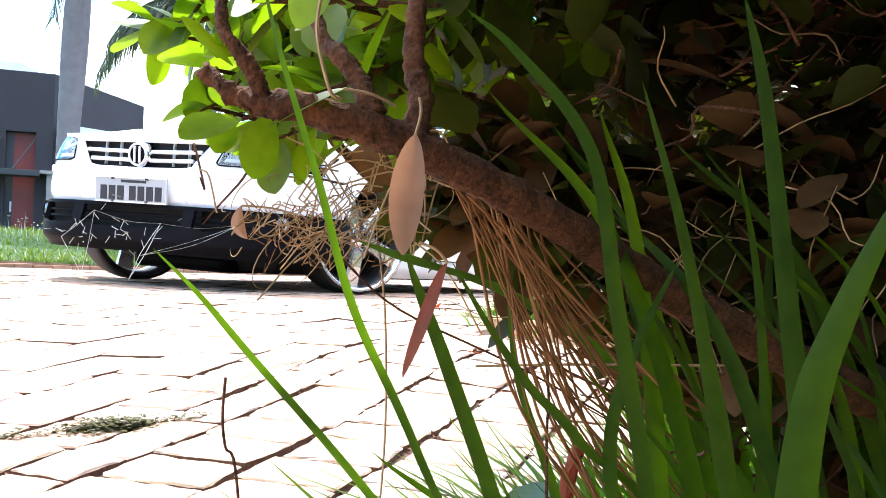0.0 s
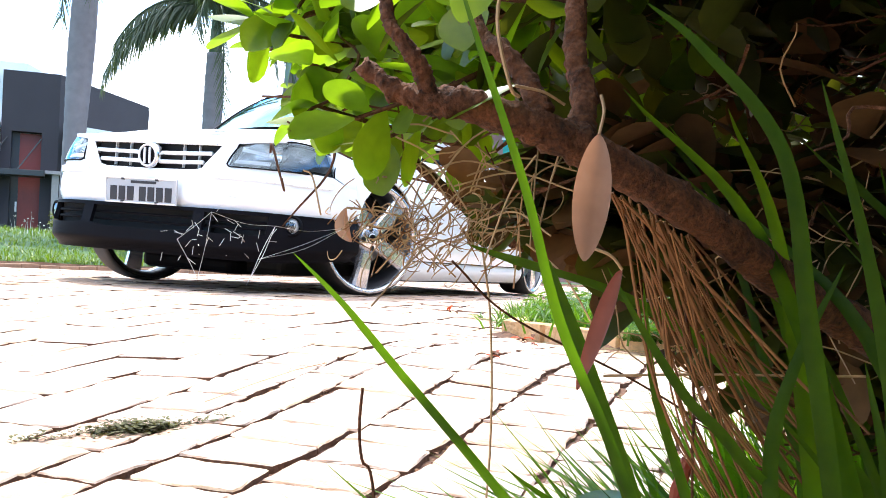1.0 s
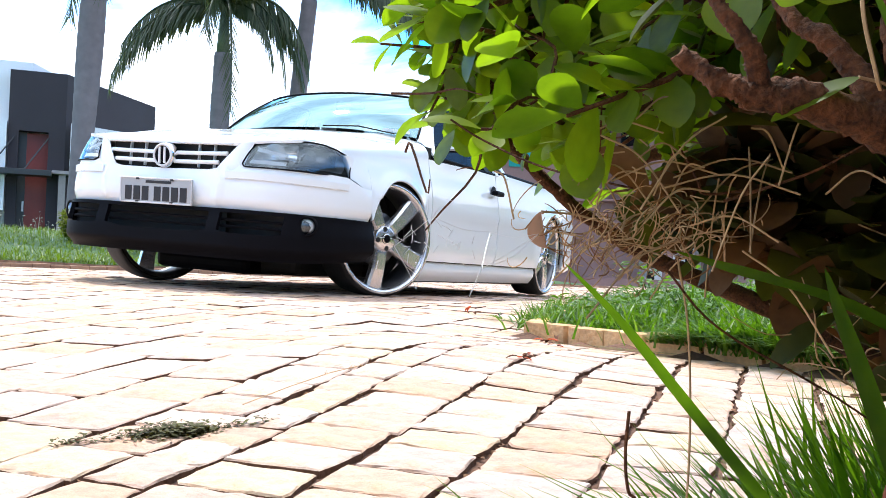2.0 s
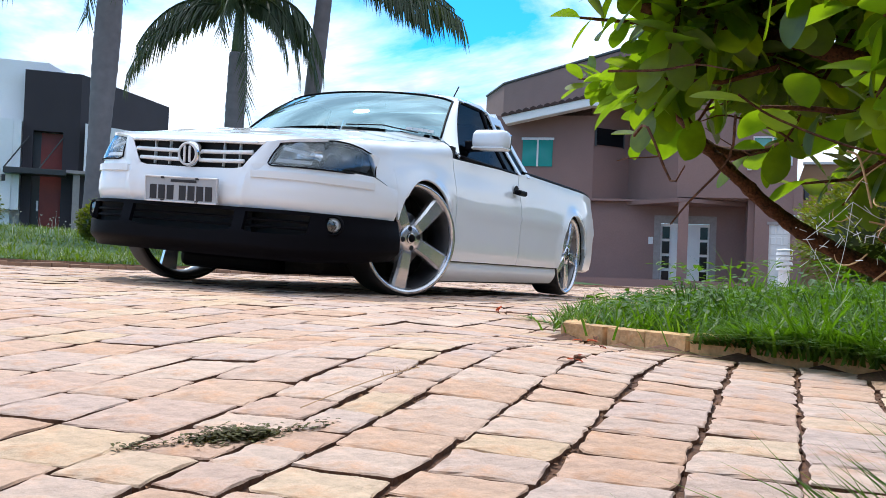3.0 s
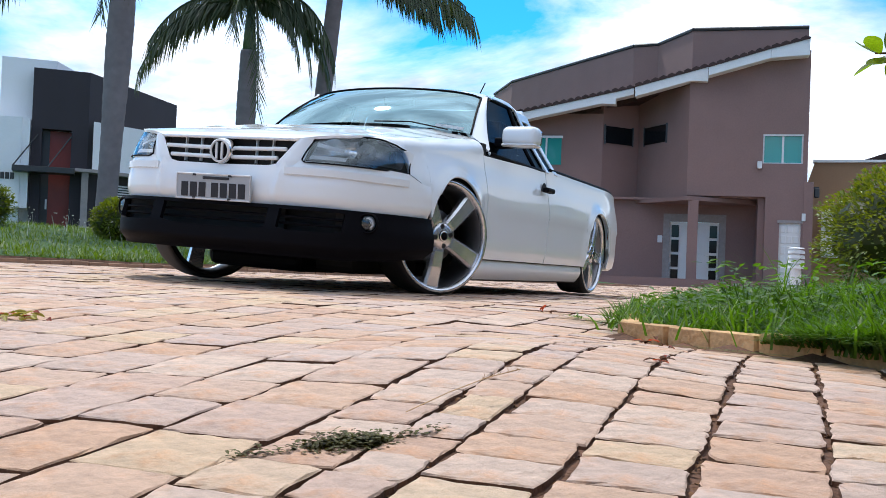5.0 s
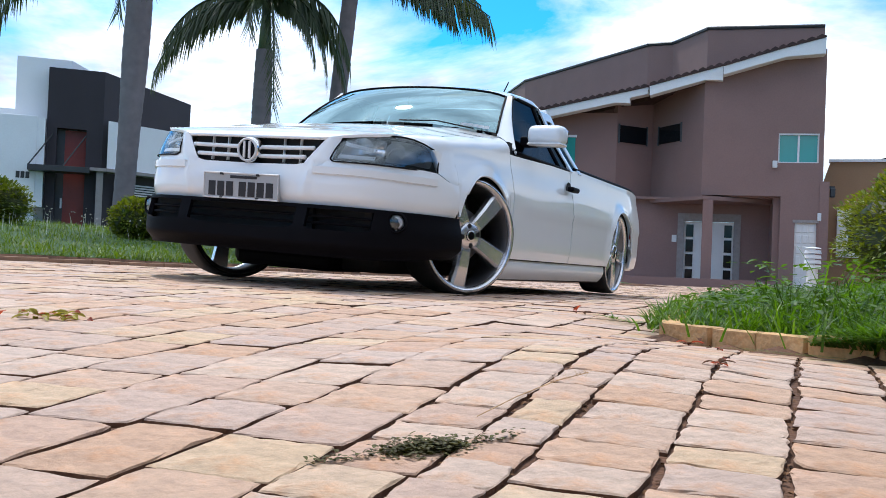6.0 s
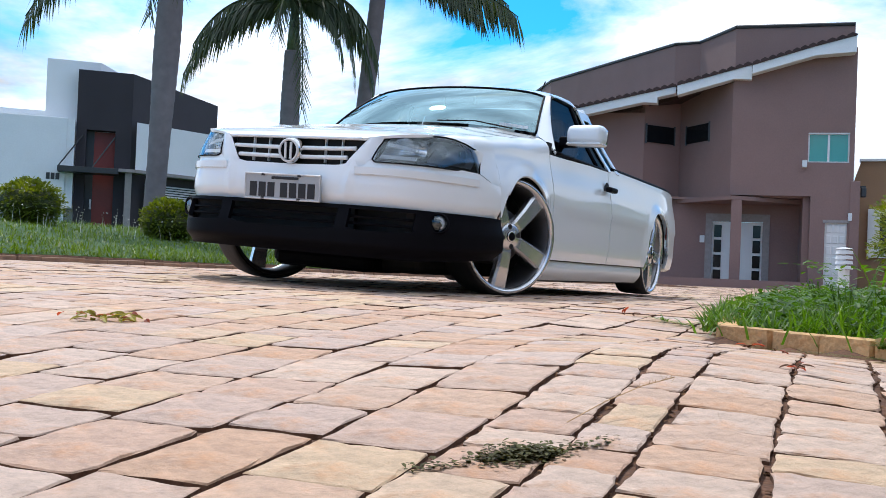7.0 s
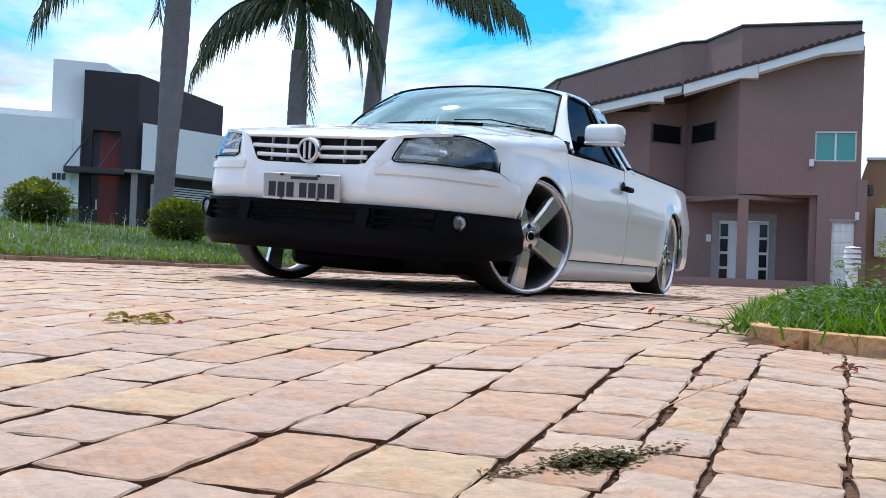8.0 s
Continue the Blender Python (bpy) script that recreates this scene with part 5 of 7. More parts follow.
for n in range(2600):
    x = 2.46 + 1.2 * rng.random() ** 1.2
    y = verge_front(x) + rng.uniform(-0.03, 0.12)
    a = rng.gauss(-2.1, 0.7)
    blade_into(V, F, Vector((x, y, verge_z(x, verge_front(x)) - 0.01)), (math.cos(a) * 0.7, math.sin(a) * 0.7, 0.8), rng.uniform(0.06, 0.14) * smoothstep(2.40, 2.62, x), 0.0055, rng.uniform(0.3, 1.1))
tagged(raw("grass", V, F, M_GRASS, kind="stuff"), "lush green grass on the verge beside the kerb", "grass")
# small broad leaves among the blades
V, F = [], []
while len(F) < 70000:
    y = -2.6 + 6.0 * rng.random() ** 1.8
    x = verge_edge(max(y, -1.5)) + rng.random() ** 1.2 * 1.9
    if not on_verge(x - 0.03, y - 0.05) or noise.noise((x * 2.6, y * 2.6, 8)) < -0.15:
        continue
    z, a = verge_z(x, y), rng.uniform(0, math.tau)
    p = Vector((x, y, z + rng.uniform(0.015, 0.085 + 0.05 * noise.noise((x * 2.2, y * 2.2, 3)))))
    leaf_into(V, F, p, Vector((math.cos(a), math.sin(a), rng.uniform(-0.2, 0.7))), Vector((rng.uniform(-.4, .4), rng.uniform(-.4, .4), 1)), rng.uniform(0.018, 0.040), rng.uniform(0.009, 0.018), 0.2, 0.2, 0.55)
tagged(raw("ground_cover", V, F, M_CLOVER, kind="stuff"), "low broad-leaved weeds mixed through the verge grass", "weeds")
# lawn over the far kerb
V, F = [], []
for n in range(26000):
    x = KERB_W - 0.01 - rng.random() ** 1.7 * 7.0
    y = rng.uniform(-2.5, 15.0)
    tuft(rng, V, F, x, y, lawn_z(x, y) - 0.01, 0.085 + 0.05 * noise.noise((x, y, 0)), 0.010, 0.8)
tagged(raw("lawn", V, F, M_LAWNBLADE, kind="stuff"), "uneven green lawn sloping up from the street", "grass")
# pale weed flowers standing in the lawn
V, F = [], []
for n in range(120):
    x, y = rng.uniform(-9.5, -5.6), rng.uniform(3.0, 9.0)
    z, h = lawn_z(x, y), rng.uniform(0.14, 0.30)
    blade_into(V, F, Vector((x, y, z)), (rng.uniform(-.15, .15), rng.uniform(-.15, .15), 1), h, 0.006, 0.1)
    c = Vector((x, y, z + h * 0.95))
    for k in range(5):
        leaf_into(V, F, c, Vector((rng.uniform(-1, 1), rng.uniform(-1, 1), rng.uniform(0, 1))), Vector((0, 0, 1)), 0.020, 0.014)
tagged(raw("weed_flowers", V, F, mat("pale_flower", (0.62, 0.60, 0.50), 0.8, var=0.3), kind="stuff"), "pale seed heads standing in the lawn", "flower")


def clipped_bush(name, x, y, z, r, h, seed, label, n=1500, leaf=0.05):
    b = thing(name, label, "bush", pose(x, y, z))
    g = random.Random(seed)
    # solid ball in the dark leaf colour, imitating the shade inside the bush
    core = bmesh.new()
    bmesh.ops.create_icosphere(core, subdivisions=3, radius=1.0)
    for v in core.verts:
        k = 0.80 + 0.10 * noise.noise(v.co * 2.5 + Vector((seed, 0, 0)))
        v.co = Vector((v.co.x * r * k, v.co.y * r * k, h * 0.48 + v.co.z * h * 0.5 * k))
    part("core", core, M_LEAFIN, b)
    part("stem", tube([(0, 0, -0.05), (0.01, 0, h * 0.4)], 0.035, 8), M_BARK, b)
    V, F = [], []
    for i in range(n):
        d = Vector((g.gauss(0, 1), g.gauss(0, 1), g.gauss(0.15, 1))).normalized()
        k = (0.86 + 0.16 * noise.noise(d * 2.5 + Vector((seed, 0, 0)))) * g.uniform(0.9, 1.08)
        p = Vector((d.x * r * k, d.y * r * k, h * 0.48 + d.z * h * 0.52 * k))
        leaf_into(V, F, p, d + Vector((g.uniform(-.8, .8), g.uniform(-.8, .8), g.uniform(-.3, .9))), Vector((g.uniform(-.5, .5), g.uniform(-.5, .5), 1)), leaf * g.uniform(0.7, 1.3), leaf * 0.6)
    raw("leaves", V, F, M_BUSH, b, kind="stuff")
    return b


clipped_bush("clipped_bush", -8.4, 4.75, lawn_z(-8.4, 4.75) - 0.05, 0.48, 0.62, 5, "round clipped green bush on the lawn", 2200)
clipped_bush("clipped_bush", -6.45, 5.35, lawn_z(-6.45, 5.35) - 0.05, 0.40, 0.60, 6, "round clipped green bush beside a palm", 2200)
clipped_bush("hedge_bush", 3.15, 7.4, 0.0, 1.5, 1.55, 7, "tall yellow-green bush behind the verge", 11000, 0.055)

# ribbed white bollard lamp
e = thing("bollard_lamp", "white ribbed garden bollard lamp in the grass", "garden lamp", pose(0.37, 19.6, ground_z(0.37, 19.6)))
part("post", lathe([(0.0, 0.0), (0.13, 0.0), (0.12, 0.62), (0.0, 0.62)], "z", 24), M_METALW, e, "tapered white post")
for k in range(4):
    part("louvre", lathe([(0.09, 0.63 + k * 0.115), (0.19, 0.63 + k * 0.115), (0.175, 0.705 + k * 0.115), (0.09, 0.715 + k * 0.115)], "z", 24, closed=True), M_METALW, e)
part("cap", lathe([(0.0, 1.13), (0.15, 1.11), (0.19, 1.09), (0.0, 1.08)], "z", 24), M_METALW, e)

# ---- broad-leaf weeds in the verge ----
for wx, wy, wn in ((2.62, -1.35, 34), (2.85, -1.80, 30), (2.45, -0.85, 22), (3.2, -1.3, 26), (2.55, -1.72, 26), (2.72, -1.62, 30), (2.36, -1.42, 26), (2.5, -1.5, 30), (2.3, -1.1, 24), (2.75, -1.1, 30), (2.98, -1.55, 28), (2.2, -0.7, 24)):
    w = thing("weed_plant", "broad-leaved green weed growing in the verge", "weed", pose(wx, wy, verge_z(wx, wy)), "weeds in the verge")
    for i in range(wn):
        V, F = [], []
        a, l = rng.uniform(0, math.tau), rng.uniform(0.01, 0.11)
        leaf_into(V, F, Vector((math.cos(a) * l, math.sin(a) * l, rng.uniform(0.07, 0.18))), Vector((math.cos(a), math.sin(a), rng.uniform(-0.2, 0.5))), Vector((0, 0, 1)), rng.uniform(0.025, 0.042), rng.uniform(0.012, 0.02))
        raw("leaf", V, F, M_GRASS, w)
    for i in range(6):
        a, l = rng.uniform(0, math.tau), rng.uniform(0.02, 0.08)
        part("stem", tube([(0, 0, -0.03), (math.cos(a) * l * 0.4, math.sin(a) * l * 0.4, 0.05), (math.cos(a) * l, math.sin(a) * l, 0.11)], 0.0015, 5), M_GRASS, w)
for wx, wy in ((2.45, -1.1), (2.9, -1.0), (3.3, -0.6), (2.32, -0.4), (2.62, -0.7), (2.8, -1.5)):
    V, F = [], []
    for i in range(9):
        a = rng.uniform(0, math.tau)
        blade_into(V, F, Vector((wx + rng.uniform(-.1, .1), wy + rng.uniform(-.1, .1), verge_z(wx, wy) - 0.01)), (math.cos(a) * 0.25, math.sin(a) * 0.25, 1), rng.uniform(0.18, 0.32), 0.006, rng.uniform(0.2, 0.7), 5)
    tagged(raw("grass_clump", V, F, M_BLADE), "tall grass clump standing above the verge", "grass", "clumps in the verge")

# ---- weeds and litter on the paving ----
w = thing("paving_weed", "low dark creeping weed in the paving joints", "weed", pose(2.2, -3.26, ground_z(2.2, -3.26)))
V, F = [], []
for i in range(1500):
    t = rng.gauss(0, 1)
    px, py = 0.012 * rng.gauss(0, 1) + 0.035 * t * 0.5, 0.014 * rng.gauss(0, 1) + 0.030 * t
    if rng.random() < 0.2:
        k = rng.random()
        px, py = -0.07 + 0.14 * k + rng.gauss(0, 0.004), -0.12 + 0.24 * k + rng.gauss(0, 0.006)
    hz = ground_z(2.2 + px, -3.26 + py) - ground_z(2.2, -3.26)
    a = rng.uniform(0, math.tau)
    leaf_into(V, F, Vector((px, py, hz - 0.004 + rng.random() * 0.014 * math.exp(-(t * 0.8) ** 2))), Vector((math.cos(a), math.sin(a), rng.uniform(-0.1, 0.6))), Vector((0, 0, 1)), rng.uniform(0.005, 0.010), rng.uniform(0.0035, 0.006))
raw("leaves", V, F, leafy("weed_leaf", (0.075, 0.042, 0.028), var=0.6, trans=0.15, rough=0.8, tint=(0.12, 0.125, 0.04)), w, kind="stuff")
s = thing("seed_stalk", "thin dry grass stalk with a feathery seed head", "grass", pose(2.23, -3.0, ground_z(2.23, -3.0)))
part("stalk", tube([(-0.03, -0.12, 0.0), (-0.01, -0.04, 0.018), (0.02, 0.02, 0.035), (0.05, 0.06, 0.045)], 0.0007, 5), M_STRAW, s)
V, F = [], []
for i in range(60):
    k = rng.random()
    p = Vector((0.015 + 0.04 * k, 0.01 + 0.055 * k, 0.033 + 0.014 * k))
    blade_into(V, F, p, (rng.uniform(-1, 1), rng.uniform(-1, 1), rng.uniform(-0.4, 0.8)), rng.uniform(0.006, 0.016), 0.0007, 0.2, 2)
raw("seed_head", V, F, M_STRAW, s, kind="stuff")
w = thing("leaf_litter", "torn yellow-green leaves lying on the paving", "leaves", pose(0.94, -2.65, ground_z(0.94, -2.65)))
for i in range(40):
    V, F = [], []
    k = rng.uniform(-1, 1)
    leaf_into(V, F, Vector((0.06 * k + rng.gauss(0, 0.012), 0.035 * k + rng.gauss(0, 0.018), 0.003 + rng.random() * 0.016)), Vector((rng.uniform(-1, 1), rng.uniform(-1, 1), rng.uniform(-0.05, 0.22))), Vector((rng.uniform(-.5, .5), rng.uniform(-.9, 0), 1)), rng.uniform(0.02, 0.042), 0.012, 0.5, 0.3)
    raw("leaf", V, F, M_LITTER if i % 4 else M_DRYRED, w)
for lx, ly, n, sz in ((2.38, -2.50, 7, 0.022), (1.61, -1.0, 5, 0.03), (2.27, -2.0, 5, 0.02), (2.17, -1.75, 6, 0.03), (1.95, -1.25, 5, 0.03)):
    w = thing("dry_leaves", "small dark dry leaves on the paving", "leaves", pose(lx, ly, ground_z(lx, ly)), "dry leaf litter")
    for i in range(n):
        V, F = [], []
        leaf_into(V, F, Vector((rng.gauss(0, sz * 0.5), rng.gauss(0, sz * 0.5), 0.003 + rng.random() * 0.006)), Vector((rng.uniform(-1, 1), rng.uniform(-1, 1), 0.3)), Vector((0, 0, 1)), sz * rng.uniform(0.6, 1.2), sz * 0.45, 0.5, 0.5)
        raw("leaf", V, F, M_DRYRED if i % 2 else M_BARK, w)
V, F = [], []
for i in range(40):
    k = rng.random()
    p = Vector((1.72 + 0.28 * k, -1.05 - 0.30 * k, 0.0))
    p.z = ground_z(p.x, p.y) + 0.004
    a = rng.uniform(0, math.tau)
    blade_into(V, F, p, (math.cos(a), math.sin(a), 0.25), rng.uniform(0.06, 0.16), 0.005, 0.3, 3)
for i in range(8):
    p = Vector((2.22 + 0.03 * i, -1.86 - 0.012 * i, 0))
    p.z = ground_z(p.x, p.y) + 0.004
    blade_into(V, F, p, (1, -0.3, 0.06), 0.16, 0.006, 0.05, 3)
tagged(raw("trailing_grass", V, F, M_GRASS, kind="stuff"), "grass runners trailing over the paving", "grass")


# ---- the shrub in the near bed ----
# masses 8 to 14 are unseen, added round the viewer to block light
SHRUB_BLOBS = [((3.06, -3.66, 0.47), (0.28, 0.33, 0.26)), ((3.42, -3.6, 0.45), (0.36, 0.46, 0.36)),
               ((2.985, -3.93, 0.355), (0.115, 0.085, 0.125)), ((2.885, -3.82, 0.365), (0.095, 0.11, 0.11)), ((3.14, -3.90, 0.37), (0.14, 0.11, 0.17)), ((3.12, -3.68, 0.24), (0.17, 0.22, 0.14)), ((2.84, -3.84, 0.335), (0.055, 0.07, 0.07)), ((2.825, -3.665, 0.375), (0.065, 0.07, 0.09)), ((3.46, -4.12, 0.42), (0.24, 0.36, 0.4)),
               ((3.10, -3.88, 0.72), (0.27, 0.33, 0.18)), ((3.58, -4.45, 0.55), (0.36, 0.42, 0.5)), ((3.42, -4.28, 0.80), (0.3, 0.42, 0.2)),
               ((3.08, -4.30, 0.66), (0.28, 0.28, 0.16)), ((3.20, -4.68, 0.36), (0.36, 0.22, 0.4)), ((3.22, -3.78, 0.80), (0.34, 0.42, 0.24)), ((2.90, -3.60, 0.33), (0.09, 0.07, 0.06))]


# where only shade-coloured inner leaves, dead leaves and dead twigs fill the shrub
DEAD_BLOBS = [((2.955, -3.895, 0.245), (0.045, 0.04, 0.022)), ((3.0, -3.88, 0.225), (0.05, 0.05, 0.035)), ((3.04, -3.87, 0.20), (0.055, 0.05, 0.04)), ((3.08, -3.86, 0.175), (0.055, 0.05, 0.05)), ((3.06, -3.88, 0.25), (0.07, 0.06, 0.05)), ((3.12, -3.86, 0.20), (0.07, 0.06, 0.08)), ((3.13, -3.92, 0.27), (0.06, 0.06, 0.08)), ((3.0, -3.87, 0.315), (0.05, 0.045, 0.05)), ((3.05, -3.88, 0.33), (0.05, 0.045, 0.06))]


def shrub_floor(x, y):
    """How low the leaves hang."""
    return 0.252 - 0.03 * smoothstep(2.9, 3.0, x) * smoothstep(-3.93, -3.80, y) + 0.035 * smoothstep(2.95, 2.975, x) * smoothstep(-3.84, -3.88, y)


def bezier(pts, n):
    """Smooth curve through a few points."""
    P = [Vector(p) for p in pts]
    P = [P[0] * 2 - P[1]] + P + [P[-1] * 2 - P[-2]]
    out = []
    for a, b, c, d in zip(P, P[1:], P[2:], P[3:]):
        for i in range(n):
            t = i / n
            out.append(0.5 * ((2 * b) + (c - a) * t + (2 * a - 5 * b + 4 * c - d) * t * t + (3 * b - a - 3 * c + d) * t ** 3))
    return out + [P[-2]]


def rough_tube(pts, r0, r1, seed, sides=14):
    """A knotty, tapering branch."""
    n = len(pts)
    rs = [(r0 + (r1 - r0) * i / (n - 1)) * (1 + 0.22 * noise.noise((i * 0.9, seed, 0))) for i in range(n)]
    bm = tube(pts, rs, sides)
    for v in bm.verts:
        w = Vector((noise.noise(v.co * 420), noise.noise(v.co * 420 + Vector((9, 0, 0))), noise.noise(v.co * 420 + Vector((0, 9, 0)))))
        w += 0.6 * Vector((noise.noise(v.co * 1300), noise.noise(v.co * 1300 + Vector((9, 0, 0))), noise.noise(v.co * 1300 + Vector((0, 9, 0)))))
        v.co += w * (0.28 * r1 + 0.07 * r0)
    return bm


LEAF_ROWS = (0.0, 0.1, 0.24, 0.42, 0.6, 0.76, 0.88, 0.96, 1.0)


def shrub():
    g = random.Random(21)
    b = thing("shrub", "leafy green shrub with knotty reddish branches overhanging the paving", "shrub", pose(3.28, -3.72, ground_z(3.28, -3.72) - 0.02))
    o = b.matrix_basis.translation
    def br(pts, r0, r1, seed, name="branch"):
        return part(name, rough_tube([p - o for p in bezier(pts, 16)], r0, r1, seed), M_BARK, b, smooth=True)
    br([(3.28, -3.72, 0.0), (3.20, -3.79, 0.09), (3.10, -3.89, 0.165), (3.045, -3.945, 0.20), (3.0175, -3.968, 0.2165), (3.0, -4.007, 0.232), (2.985, -4.031, 0.2417), (2.972, -4.044, 0.2467), (2.964, -4.048, 0.2477), (2.958, -4.05, 0.2497), (2.952, -4.0505, 0.254)], 0.0062, 0.0014, 1, "main_branch")
    br([(2.964, -4.048, 0.248), (2.9634, -4.0509, 0.2521), (2.961, -4.053, 0.2565), (2.958, -4.0533, 0.261), (2.955, -4.05, 0.272)], 0.0016, 0.001, 2)
    br([(2.98, -4.038, 0.2464), (2.976, -4.037, 0.253), (2.972, -4.037, 0.258), (2.967, -4.035, 0.262), (2.957, -4.028, 0.278)], 0.0022, 0.0012, 3)
    br([(2.9845, -4.031, 0.243), (2.984, -4.028, 0.2515), (2.9815, -4.0265, 0.26), (2.98, -4.022, 0.275), (2.97, -4.0, 0.31)], 0.0026, 0.0014, 4)
    br([(3.27, -3.70, 0.02), (3.16, -3.62, 0.24), (2.98, -3.58, 0.315), (2.87, -3.575, 0.305), (2.82, -3.594, 0.29), (2.786, -3.632, 0.297), (2.765, -3.675, 0.318)], 0.009, 0.002, 5)
    br([(2.95, -3.578, 0.312), (2.87, -3.59, 0.325), (2.834, -3.624, 0.337), (2.815, -3.66, 0.38)], 0.006, 0.002, 6)
    br([(3.2, -3.75, 0.08), (3.08, -3.80, 0.20), (2.98, -3.82, 0.26), (2.90, -3.83, 0.29), (2.82, -3.86, 0.31)], 0.008, 0.0018, 7)
    br([(3.25, -3.74, 0.05), (3.15, -3.80, 0.25), (3.07, -3.86, 0.38), (3.02, -3.88, 0.5)], 0.005, 0.002, 8)
    br([(3.3, -3.7, 0.03), (3.3, -3.68, 0.25), (3.24, -3.7, 0.45), (3.2, -3.7, 0.62)], 0.011, 0.004, 9)
    br([(3.1, -3.61, 0.15), (3.02, -3.68, 0.27), (2.96, -3.72, 0.38), (2.93, -3.72, 0.5)], 0.007, 0.003, 12)

    br([(3.15, -3.70, 0.10), (2.96, -3.735, 0.195), (2.875, -3.755, 0.232), (2.838, -3.78, 0.262), (2.81, -3.80, 0.295)], 0.0052, 0.0018, 13)
    for k in range(9):
        f = Vector((3.10 + 0.03 * k, -3.86 + 0.03 * (k % 3), 0.05))
        m = Vector((3.02 + 0.015 * k, -3.84 + 0.03 * (k % 4), 0.19 + 0.012 * (k % 5)))
        t = Vector((2.90 + 0.02 * k, -3.80 + 0.02 * (k % 5), 0.27 + 0.02 * (k % 4)))
        br([f, f.lerp(m, 0.55) + Vector((0.012, 0, 0.02)), m, t], 0.0042, 0.0012, 20 + k)
    # leafy twigs
    tips = []
    for (c, r), n in zip(SHRUB_BLOBS, (300, 130, 150, 85, 130, 130, 70, 60, 150, 150, 150, 110, 50, 20, 150, 50)):
        for i in range(n):
            d = Vector((g.gauss(0, 1), g.gauss(0, 1), g.gauss(0.0, 1))).normalized()
            k = g.uniform(0.5, 1.0) ** 0.6
            p = Vector(c) + Vector((d.x * r[0], d.y * r[1], d.z * r[2])) * k
            if p.z < shrub_floor(p.x, p.y) or (-4.42 < p.y < -4.025 and p.x < 3.2 and p.z < 0.5) or (p.x < 2.9 and p.y < -3.965):
                continue
            tips.append((p, d))
    for p in ((2.742, -3.685, 0.322), (2.757, -3.70, 0.318), (2.769, -3.66, 0.292), (2.783, -3.713, 0.345), (2.80, -3.70, 0.30), (2.79, -3.64, 0.335), (2.80, -3.867, 0.306), (2.806, -3.84, 0.335), (2.825, -3.86, 0.285), (2.82, -3.80, 0.30), (2.83, -3.66, 0.31),
              (2.878, -3.973, 0.283), (2.873, -3.975, 0.285), (2.90, -3.985, 0.270), (2.901, -3.983, 0.260), (2.915, -3.988, 0.2555), (2.891, -3.978, 0.287), (2.91, -3.969, 0.252), (2.92, -4.0, 0.285), (2.94, -4.02, 0.275), (2.87, -3.93, 0.262), (2.845, -3.775, 0.268), (2.862, -3.755, 0.258), (2.88, -3.745, 0.25), (2.83, -3.79, 0.285)):
        tips.append((Vector(p), (Vector(p) - Vector((3.0, -3.8, 0.38))).normalized()))
    twigs = bmesh.new()
    V, F = [], []
    made = 0
    VI, FI = [], []
    for p, d in tips:
        d = (d + Vector((g.uniform(-.5, .5), g.uniform(-.5, .5), g.uniform(-.2, .6)))).normalized()
        ln = g.uniform(0.03, 0.06)
        q0 = p - d * ln
        mid = p - d * ln * 0.5 + Vector((g.uniform(-1, 1), g.uniform(-1, 1), g.uniform(-1, 1))) * 0.004
        tube([q0 - o, mid - o, p - o], [0.0011, 0.0008, 0.0005], 5, twigs)
        shown = p.y < -3.86 or p.x < 2.86
        n = g.randint(10, 16)
        for k in range(n):
            s = k / (n - 1)
            base = q0.lerp(p, s)
            a = k * 2.4 + g.uniform(-.5, .5)
            side = d.orthogonal().normalized()
            out = side * math.cos(a) + d.cross(side) * math.sin(a)
            way = d * g.uniform(0.35, 0.9) + out * (1.0 if s < 0.95 else 0.35)
            L = g.uniform(0.012, 0.0188)
            args = (way, Vector((g.uniform(-.5, .5), g.uniform(-.5, .5), 1.0)), L, L * g.uniform(0.60, 0.72), g.uniform(0.05, 0.3), g.uniform(-0.05, 0.3))
            if shown and made < 290 and g.random() < 0.6:
                v1, f1 = [], []
                leaf_into(v1, f1, base - o, *args, 0.62, LEAF_ROWS)
                raw("leaf", v1, f1, M_LEAF, b, smooth=True)
                made += 1
            elif g.random() < 0.8 or p.x < 2.93:
                leaf_into(V, F, base - o, *args, 0.62, LEAF_ROWS)
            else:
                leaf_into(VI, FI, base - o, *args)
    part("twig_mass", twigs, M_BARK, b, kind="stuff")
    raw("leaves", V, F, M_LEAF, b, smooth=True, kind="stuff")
    # leaves given the dark colour that imitates shade within the shrub
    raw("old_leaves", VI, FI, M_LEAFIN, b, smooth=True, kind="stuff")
    # inner mass of leaves coloured dark to stand in for shade, and dead twigs
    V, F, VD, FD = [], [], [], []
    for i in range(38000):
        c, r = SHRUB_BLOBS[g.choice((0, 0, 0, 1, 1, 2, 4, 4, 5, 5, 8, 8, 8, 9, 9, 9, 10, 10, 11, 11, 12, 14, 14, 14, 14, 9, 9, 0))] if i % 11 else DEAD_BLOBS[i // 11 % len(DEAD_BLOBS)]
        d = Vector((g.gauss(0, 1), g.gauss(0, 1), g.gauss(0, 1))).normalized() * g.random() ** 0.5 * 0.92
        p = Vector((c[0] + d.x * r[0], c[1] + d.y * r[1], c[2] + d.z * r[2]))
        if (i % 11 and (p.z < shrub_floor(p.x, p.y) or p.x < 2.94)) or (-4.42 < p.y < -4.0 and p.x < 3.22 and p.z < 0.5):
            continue
